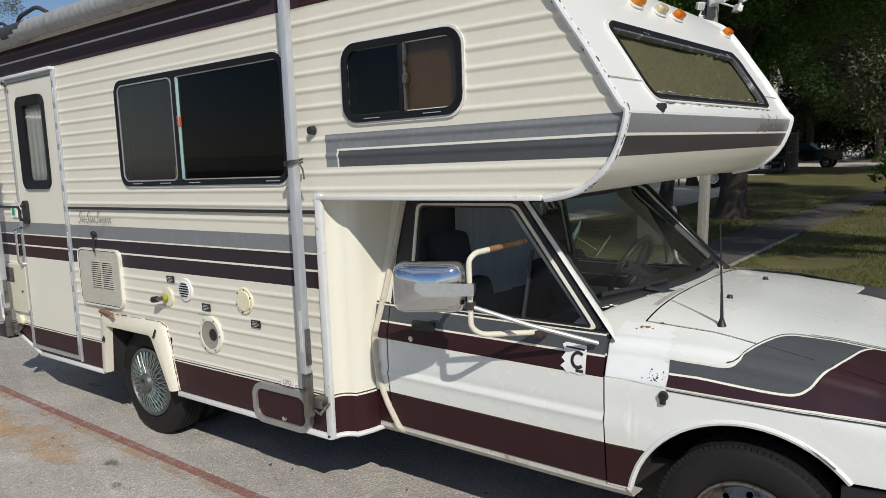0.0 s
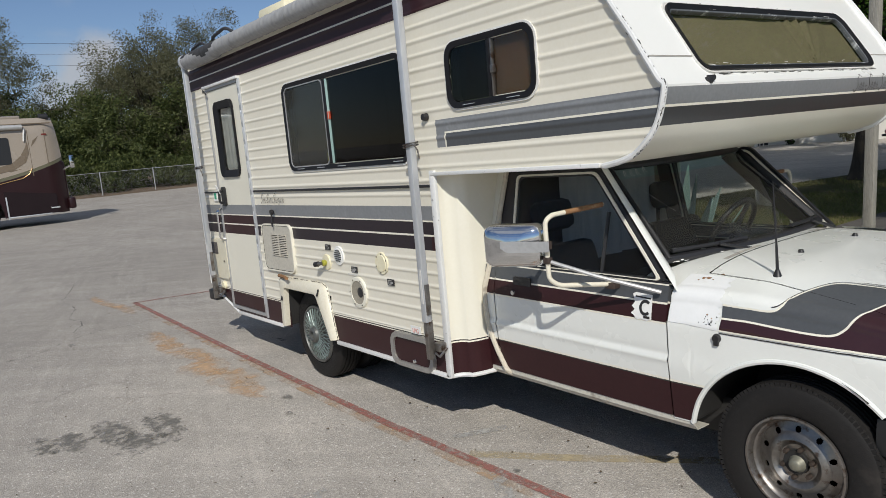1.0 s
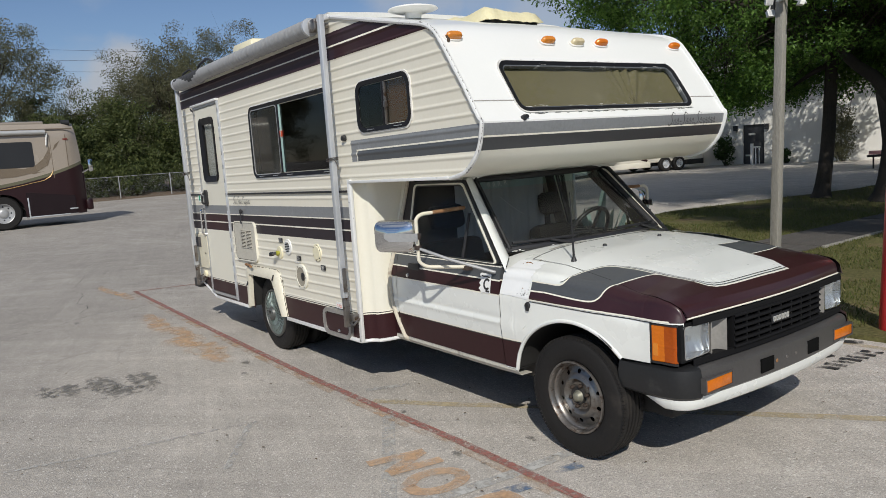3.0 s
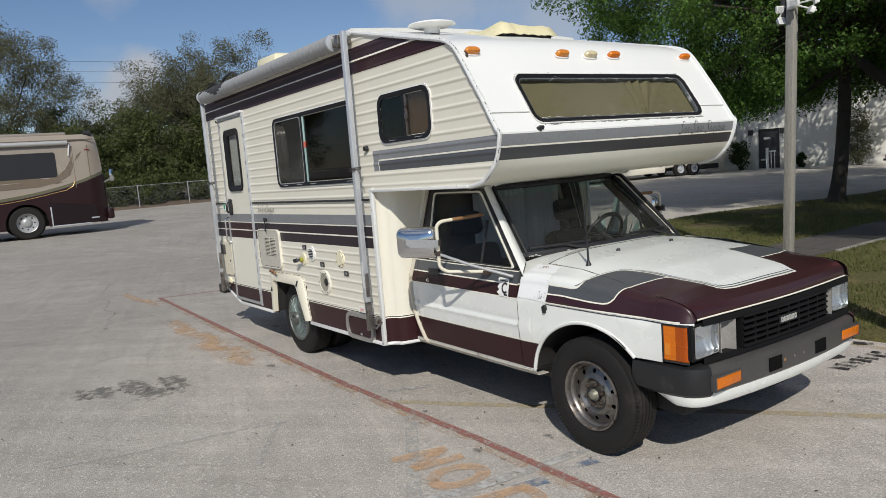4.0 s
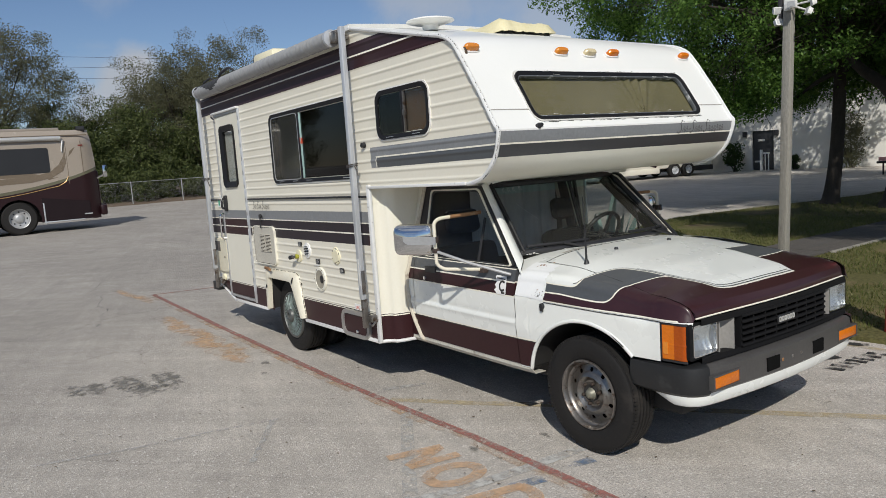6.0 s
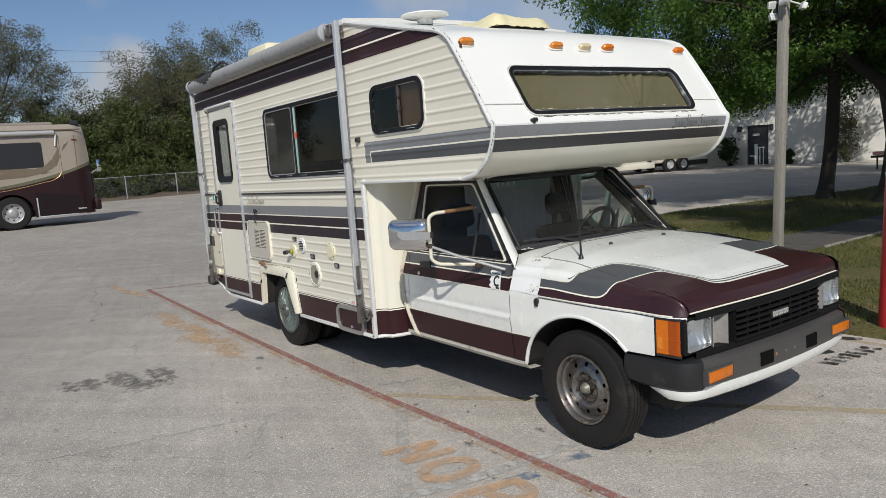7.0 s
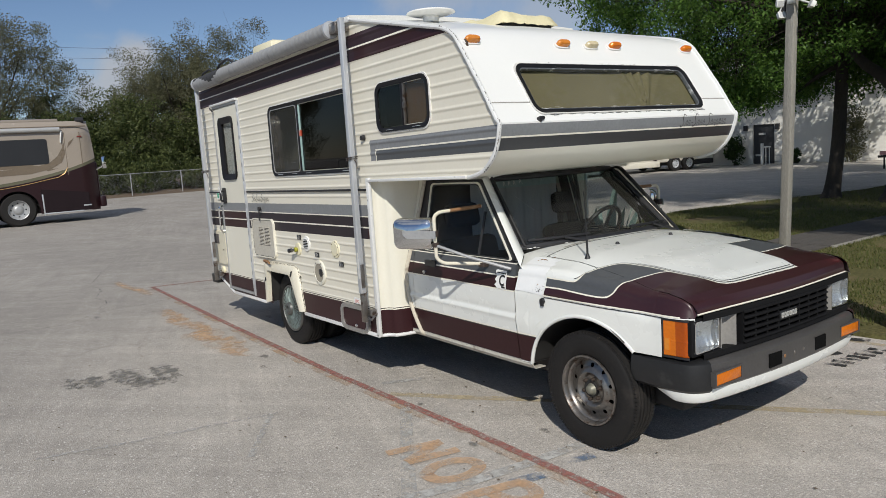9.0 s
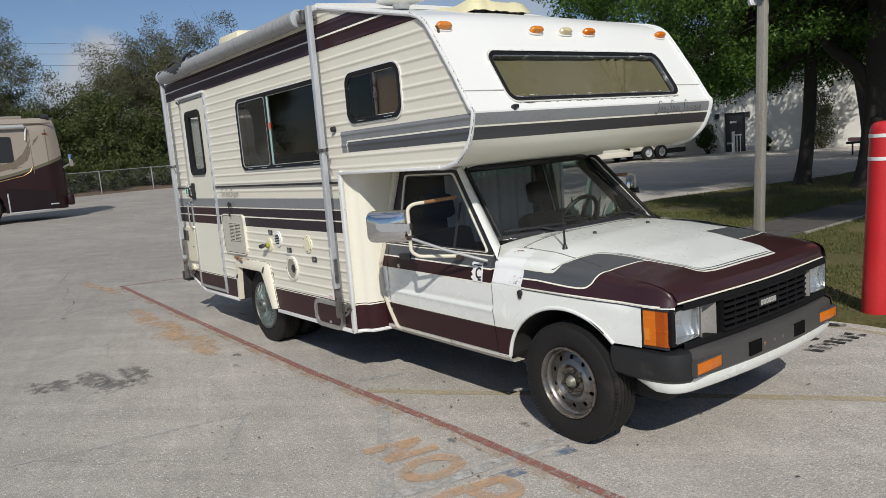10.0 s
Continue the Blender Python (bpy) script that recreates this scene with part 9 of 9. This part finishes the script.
# overhead cables on timber poles
for y in (-70.0, 90.0):
    up = thing("utility_pole", "tall grey timber utility pole carrying cables", "pole")
    bm = bmesh.new()
    tube(bm, [(-86, y, 0.0), (-86, y, 17.4)], 0.17, 12, taper=0.7)
    part("pole", bm, WOODPOST, up)
for z in (16.0, 14.9, 13.7):
    bm = bmesh.new()
    tube(bm, [(-86, y, z - 0.9 + 0.9 * ((y - 10) / 80) ** 2) for y in np.linspace(-70, 90, 17)], 0.014, 5)
    part("overhead_cable", bm, BLACK, label="thin black overhead power cable", category="cable", group="overhead cables")

# ---- the large building ----
DIRB = Vector((0.979, 0.203, 0)).normalized()
NB = Vector((DIRB.y, -DIRB.x, 0))
ORG = Vector((-15.82, 31.35, 0))


def wall_pt(u, d, z):
    p = ORG + DIRB * u - NB * d
    return (p.x, p.y, z)


bld = thing("warehouse", "large off-white stucco building with a dark door", "building")


def wall_box(bm, u0, u1, d0, d1, z0, z1):
    vs = [bm.verts.new(wall_pt(u, d, z)) for z in (z0, z1) for u, d in ((u0, d0), (u1, d0), (u1, d1), (u0, d1))]
    for q in ((0, 1, 2, 3), (4, 5, 6, 7), (0, 1, 5, 4), (1, 2, 6, 5), (2, 3, 7, 6), (3, 0, 4, 7)):
        bm.faces.new([vs[k] for k in q])
    bmesh.ops.recalc_face_normals(bm, faces=bm.faces[:])
    return bm


bm = bmesh.new()
wall_box(bm, -26, -0.48, 0, 0.3, 0, 4.9)
part("wall", bm, STUCCO, bld, smooth=0)
bm = bmesh.new()
wall_box(bm, 0.48, 8.8, 0, 0.3, 0, 4.9)
part("wall", bm, STUCCO, bld, smooth=0)
bm = bmesh.new()
wall_box(bm, -0.48, 0.48, 0, 0.3, 1.80, 4.9)
part("wall", bm, STUCCO, bld, smooth=0)
bm = bmesh.new()
wall_box(bm, 8.5, 8.8, 0.31, 18, 0, 4.9)
part("wall", bm, STUCCO, bld, smooth=0)
bm = bmesh.new()
wall_box(bm, -26.2, 9.0, -0.15, 18, 4.9, 5.1)
part("roof", bm, ROOF, bld, smooth=0)
bm = bmesh.new()
wall_box(bm, -0.48, 0.48, 0.12, 0.18, 0, 1.80)
dr = part("door", bm, DARKDOOR, bld, "dark entrance door", smooth=0)
bm = bmesh.new()
wall_box(bm, -0.25, 0.05, 0.10, 0.118, 1.32, 1.42)
part("sign_plate", bm, LABEL_T, dr, smooth=0)
bm = bmesh.new()
wall_box(bm, -0.40, -0.15, 0.10, 0.118, 0.36, 0.44)
part("sign_plate", bm, LABEL_T, dr, smooth=0)
for u in (-0.78, 0.62):
    bm = bmesh.new()
    wall_box(bm, u - 0.09, u + 0.09, -0.13, 0.0, 1.55, 1.80)
    part("wall_lamp", bm, BLACK, bld, smooth=0)
rail = thing("handrail", "low white handrail beside the door", "railing")
bm = bmesh.new()
wall_box(bm, 0.14, 0.25, -0.8, -0.70, 0, 0.95)
part("newel_post", bm, WHITEP, rail, smooth=0)
for k in range(2):
    bm = bmesh.new()
    wall_box(bm, 0.34 + k * 0.15, 0.375 + k * 0.15, -0.765, -0.735, 0, 0.78)
    part("baluster", bm, WHITEP, rail, smooth=0)
bm = bmesh.new()
wall_box(bm, 0.25, 0.56, -0.77, -0.73, 0.76, 0.82)
part("top_rail", bm, WHITEP, rail, smooth=0)

far_b = thing("distant_building", "plain white building far beyond the trees", "building")
bm = bmesh.new()
box(bm, -24, -6, 70, 80, 0, 5)
part("wall", bm, STUCCO, far_b, smooth=0)
bm = bmesh.new()
box(bm, -24.2, -5.8, 69.8, 80.2, 5, 5.25)
part("roof", bm, ROOF, far_b, smooth=0)

house = thing("distant_house", "small pale house half hidden behind shrubs", "house")
bm = bmesh.new()
box(bm, -66, -60, 12, 17, 0, 3.4)
part("wall", bm, STUCCO, house, smooth=0)
bm = bmesh.new()
prism(bm, [(11.6, 3.4), (17.4, 3.4), (14.5, 5.0)], "x", -66.3, -59.7)
part("roof", bm, ROOF, house, smooth=0)


# ---- the tan coach across the lot ----
def simple_wheel(parent, at, r, w, rim_m, face):
    wh = new("wheel")
    wh.parent = parent
    wh.location = at
    wh.rotation_euler.z = face
    bm = bmesh.new()
    lathe(bm, [(r * 0.58, -w / 2), (r * 0.9, -w / 2), (r * 0.98, -w * 0.38), (r, -w * 0.25), (r, w * 0.25), (r * 0.98, w * 0.38), (r * 0.9, w / 2), (r * 0.58, w / 2)], 40, closed=True)
    part("tyre", bm, RUBBER, wh, smooth=30)
    bm = bmesh.new()
    lathe(bm, [(r * 0.60, -w * 0.50), (r * 0.55, -w * 0.46), (r * 0.50, -w * 0.22), (r * 0.30, -w * 0.16), (r * 0.22, -w * 0.32), (r * 0.12, -w * 0.36), (0, -w * 0.36)], 32)
    part("rim", bm, rim_m, wh, "polished metal rim")
    for k in range(8):
        a = 2 * math.pi * k / 8
        bm = bmesh.new()
        lathe(bm, [(0, -w * 0.22), (r * 0.045, -w * 0.22), (r * 0.045, -w * 0.16)], 8, at=(r * 0.40 * math.cos(a), 0, r * 0.40 * math.sin(a)))
        part("rim_hole", bm, GAP, wh, smooth=0)


coach = thing("coach", "tan and dark maroon touring coach parked by the fence", "motorhome")
CX = -23.8
M_COACH = [MH_TAN, MH_MAR, MH_BR, MH_OLV]


def sweep_z(y):
    return 1.30 + 0.05 * math.sin(y) + 0.80 * max(0.0, (y - 1.0) / 3.5) ** 1.8


COACH_H, COACH_END = 3.32, 4.55


def coach_rows(y):
    s = sweep_z(y)
    low = 0.34
    if abs(y - 2.1) < 0.62:
        low = 0.52 + math.sqrt(0.62 ** 2 - (y - 2.1) ** 2)
    b = 1.62 + 0.22 * math.sin((y + 1.0) * 0.55) if y < 3.0 else 1.7
    b = max(b, s + 0.10)
    zs = [low, low + (s - 0.10 - low) * 0.5, s - 0.10, s, b, b + 0.26 * max(0.0, min(1.0, (3.4 - y) / 1.6))]
    return zs + [max(zs[-1] + 0.02, q) for q in (2.55, 2.85, 2.98, 3.10, 3.20, 3.27, COACH_H)]


bm = bmesh.new()
ys = sorted(set(np.round(np.concatenate([np.linspace(-7.2, 1.48, 40), np.linspace(1.481, 2.719, 25), np.linspace(2.72, COACH_END, 22)]), 4)))
SLOTS = [1, 1, 3, 0, 2] + [0] * 8
for ya, yb in zip(ys, ys[1:]):
    za, zb = coach_rows(ya), coach_rows(yb)
    for k in range(len(za) - 1):
        quad = []
        for y, z in ((ya, za[k]), (yb, zb[k]), (yb, zb[k + 1]), (ya, za[k + 1])):
            e = max(0.0, (y - COACH_END + 0.5) / 0.5)
            t = max(0.0, z - 2.85) / 0.47
            quad.append(bm.verts.new((CX - 0.20 * t * t - 0.22 * e * e, y - 0.10 * max(0, z - 2.3) * e, z)))
        f = bm.faces.new(quad)
        f.material_index = SLOTS[k]
bmesh.ops.remove_doubles(bm, verts=bm.verts[:], dist=0.001)
bmesh.ops.recalc_face_normals(bm, faces=bm.faces[:])
part("side_wall", bm, M_COACH, coach, "tan side with maroon and bronze swooshes", smooth=40)
bm = bmesh.new()
box(bm, CX - 2.5, CX - 0.22, -7.2, 4.48, 1.25, 3.28, 0.12)
part("body", bm, MH_TAN, coach)
bm = bmesh.new()
box(bm, CX - 2.4, CX - 0.42, -7.1, 4.44, 0.36, 1.30)
part("chassis", bm, CHASSIS, coach, smooth=0)
bm = bmesh.new()
box(bm, CX - 2.3, CX - 0.24, 4.42, 4.62, 0.5, 1.95, 0.08)
part("rear_panel", bm, MH_MAR, coach)
bm = bmesh.new()
box(bm, CX - 0.62, CX - 0.10, 4.55, 4.76, 0.42, 0.78, 0.06)
part("bumper", bm, MH_MAR, coach)
for a, b in ((-1.2, 0.70), (0.74, 3.15)):
    bm = bmesh.new()
    prism(bm, rrect(a, b, 1.95, 2.76, 0.08), "x", CX + 0.008, CX - 0.03)
    part("window", bm, DARKDOOR, coach, "dark tinted window")
bm = bmesh.new()
tube(bm, [(CX + 0.06, -6, 3.05), (CX + 0.06, 3.55, 3.05)], 0.075, 12)
part("awning_roll", bm, mat("pale awning metal", (0.55, 0.55, 0.54), 0.35, metal=0.5), coach)
bm = bmesh.new()
tube(bm, bend([(CX + 0.05, 3.60, 3.00), (CX + 0.06, 3.56, 2.80), (CX + 0.04, 3.54, 2.62)], 0.1), 0.022, 8)
part("awning_arm", bm, WHITEP, coach)
for y, z0, z1 in ((3.66, 1.55, 2.95), (4.12, 1.85, 2.95)):
    bm = bmesh.new()
    box(bm, CX - 0.02, CX + 0.004, y, y + 0.016, z0, z1)
    part("panel_seam", bm, MH_BR, coach, smooth=0)
# bronze crescent that curls up behind the window, and a small hook beside it
for pts in ([(3.63, 2.62), (3.64, 2.25), (3.52, 1.98), (3.18, 1.78), (2.57, 1.66), (1.2, 1.62), (1.2, 1.80), (2.65, 1.86), (3.14, 1.98), (3.40, 2.19), (3.55, 2.42)], [(3.72, 2.44), (3.78, 2.62), (3.96, 2.76), (3.85, 2.58)]):
    bm = bmesh.new()
    prism(bm, pts, "x", CX + 0.007, CX - 0.02)
    part("swoosh", bm, MH_BR, coach, smooth=0)
bm = bmesh.new()
box(bm, CX - 1.2, CX - 0.3, -6, 3.6, 3.26, 3.42, 0.05)
part("roof_unit", bm, MH_TAN, coach)
bm = bmesh.new()
tube(bm, [(CX - 0.02, -6.5, 3.14), (CX - 0.02, 4.35, 3.14)], 0.022, 6)
part("drip_rail", bm, MH_BR, coach)
bm = bmesh.new()
tube(bm, [(CX + 0.012, y, sweep_z(y) - 0.16) for y in np.linspace(-6.5, 3.0, 30)] + [(CX + 0.012, 3.35, 1.50), (CX + 0.012, 3.56, 1.62), (CX + 0.012, 3.66, 1.80)], 0.012, 6)
part("gold_line", bm, mat("gold coach line", (0.42, 0.26, 0.10), 0.35, metal=0.3), coach)
for y0, y1, z0, z1 in ((2.80, 2.84, 0.30, 0.98), (2.84, 4.0, 0.335, 0.37), (4.0, 4.25, 0.50, 0.54)):
    bm = bmesh.new()
    box(bm, CX + 0.012, CX + 0.03, y0, y1, z0, z1, 0.004)
    part("locker_frame", bm, ALU, coach)
bm = bmesh.new()
lathe(bm, [(0, 0), (0.10, 0), (0.10, 0.25), (0.0, 0.25)], 14, axis="y", at=(CX - 0.28, 4.1, 3.34))
part("horn", bm, BLACK, coach)
bm = bmesh.new()
prism(bm, [(2.78, 0.36), (4.20, 0.36), (4.20, 0.95), (2.78, 1.15)], "x", CX + 0.012, CX - 0.01)
part("locker_door", bm, mat("dark plum locker paint", (0.014, 0.008, 0.010), 0.55, var=0.2, scale=3, spec=0.2), coach, smooth=0)
bm = bmesh.new()
box(bm, CX + 0.0, CX + 0.016, 2.74, 4.25, 0.335, 0.36)
part("skirt_trim", bm, CHROME, coach, smooth=0)
bm = bmesh.new()
box(bm, CX - 0.2, CX + 0.012, 4.05, 4.19, 2.78, 2.82)
part("marker_lamp", bm, mat("dark red lamp lens", (0.16, 0.02, 0.015), 0.35), coach, smooth=0)
bm = bmesh.new()
tube(bm, [(CX - 0.3, 4.5, 1.65), (CX - 0.15, 4.8, 1.8)], 0.03, 6)
box(bm, CX - 0.22, CX - 0.10, 4.74, 4.88, 1.7, 2.1, 0.03)
part("mirror", bm, CHROME, coach)
simple_wheel(coach, (CX - 0.22, 2.1, 0.54), 0.54, 0.34, ALU_D, math.pi / 2)
simple_wheel(coach, (CX - 0.22, -5.0, 0.54), 0.54, 0.34, ALU_D, math.pi / 2)
simple_wheel(coach, (CX - 2.2, 2.1, 0.54), 0.54, 0.34, ALU_D, -math.pi / 2)
simple_wheel(coach, (CX - 2.2, -5.0, 0.54), 0.54, 0.34, ALU_D, -math.pi / 2)

# ---- cream trailer by the building ----
trl = thing("travel_trailer", "cream tandem-axle travel trailer with a red swoosh by the building", "trailer", at=(-16.95, 29.2, 0))
trl.rotation_euler.z = radians(76)
# x runs along its length (0 at the far end), the camera's side is y = 0, the body lies at y > 0
bm = bmesh.new()
box(bm, -11.0, 0.0, 0.0, 2.4, 0.40, 3.3, 0.10)
part("body", bm, CREAM2, trl)
bm = bmesh.new()
prism(bm, [(-4.6, 0.86), (-4.0, 0.84), (-3.45, 0.72), (-3.15, 0.55), (-3.2, 0.48), (-3.5, 0.56), (-3.95, 0.72)], "y", -0.006, 0.004)
part("swoosh", bm, MH_MAR, trl, smooth=0)
for x in (-8.2, -7.0, -5.8, -4.9):
    bm = bmesh.new()
    box(bm, x, x + 0.10, -0.010, 0.004, 0.66, 0.74)
    part("marker_lamp", bm, LABEL_B, trl, smooth=0)
bm = bmesh.new()
box(bm, -1.05, -0.05, -0.012, 0.2, 0.22, 0.44, 0.01)
part("skirt", bm, CHASSIS, trl)
for k in range(7):
    bm = bmesh.new()
    box(bm, -0.95, -0.15, -0.008, 0.004, 0.46 + k * 0.045, 0.478 + k * 0.045)
    part("vent_slat", bm, LABEL_T, trl, smooth=0)
bm = bmesh.new()
box(bm, -10.8, -0.1, 0.25, 2.2, 0.26, 0.40)
part("frame", bm, CHASSIS, trl, smooth=0)
bm = bmesh.new()
box(bm, -10.9, -3.0, -0.004, 0.3, 0.22, 0.46, 0.02)
part("skirt", bm, CREAM2, trl)
for x in (-2.25, -1.50):
    simple_wheel(trl, (x, -0.01, 0.32), 0.32, 0.22, ALU, 0.0)
    simple_wheel(trl, (x, 2.24, 0.32), 0.32, 0.22, CHROME, math.pi)
for x in (-9.2, -6.5):
    bm = bmesh.new()
    box(bm, x, x + 1.2, -0.012, 0.004, 1.7, 2.4, 0.004)
    part("window", bm, DARKDOOR, trl)

# ---- small utility trailer and black pickup beyond the lawn ----
ut = thing("utility_trailer", "low black utility trailer with a mesh ramp gate", "trailer")
bm = bmesh.new()
box(bm, -7.3, -4.6, 25.2, 26.9, 0.45, 0.55, 0.01)
part("deck", bm, CHASSIS, ut)
for y in (25.2, 26.85):
    bm = bmesh.new()
    for z in (0.75, 0.95):
        box(bm, -7.3, -4.6, y, y + 0.05, z - 0.02, z + 0.02)
    for x in (-7.3, -6.5, -5.8, -4.65):
        box(bm, x, x + 0.05, y, y + 0.05, 0.5, 0.97)
    part("side_rail", bm, CHASSIS, ut, smooth=0)
bm = bmesh.new()
for k in range(9):
    box(bm, -4.58, -4.54, 25.2 + k * 0.205, 25.24 + k * 0.205, 0.5, 1.75)
for z in (0.55, 1.1, 1.7):
    box(bm, -4.60, -4.53, 25.2, 26.9, z, z + 0.05)
part("ramp_gate", bm, CHASSIS, ut, smooth=0)
bm = bmesh.new()
box(bm, -8.15, -7.3, 25.3, 25.5, 0.5, 0.62, 0.01)
part("tail_lamp", bm, RED_L, ut)
simple_wheel(ut, (-6.75, 25.05, 0.33), 0.33, 0.2, WHITEP, 0.0)
simple_wheel(ut, (-6.75, 27.05, 0.33), 0.33, 0.2, WHITEP, math.pi)
bm = bmesh.new()
tube(bm, [(-7.3, 26.0, 0.45), (-8.5, 26.0, 0.42)], 0.04, 8)
tube(bm, [(-8.3, 26.0, 0.5), (-8.3, 26.0, 0.0)], 0.03, 8)
part("drawbar", bm, CHASSIS, ut)

pk = thing("pickup_truck", "black pickup truck parked beyond the lawn", "pickup truck", at=(-1.54, 8.81, 0.0))
pk.scale = (0.74, 0.74, 0.74)
bm = bmesh.new()
prism(bm, [(-10.9, 0.55), (-5.45, 0.55), (-5.35, 0.80), (-5.40, 1.12), (-5.60, 1.18), (-7.05, 1.24), (-7.6, 1.78), (-7.8, 1.86), (-9.0, 1.86), (-9.15, 1.26), (-10.95, 1.24)], "y", 43.5, 45.3)
bmesh.ops.bevel(bm, geom=bm.edges[:], offset=0.05, segments=2, affect="EDGES")
part("body", bm, TRUCKB, pk)
bm = bmesh.new()
prism(bm, [(-8.95, 1.30), (-7.15, 1.28), (-7.62, 1.74), (-8.90, 1.78)], "y", 43.485, 43.5)
part("side_window", bm, DARKDOOR, pk, smooth=0)
bm = bmesh.new()
box(bm, -5.45, -5.28, 43.5, 45.3, 0.58, 0.78, 0.03)
part("bumper", bm, CHROME, pk)
for y in (43.55, 44.95):
    bm = bmesh.new()
    box(bm, -5.42, -5.33, y, y + 0.3, 0.88, 1.06, 0.02)
    part("headlight", bm, CLEARL, pk)
for x in (-6.4, -9.9):
    simple_wheel(pk, (x, 43.62, 0.40), 0.40, 0.26, STEEL, 0.0)
    simple_wheel(pk, (x, 45.18, 0.40), 0.40, 0.26, STEEL, math.pi)
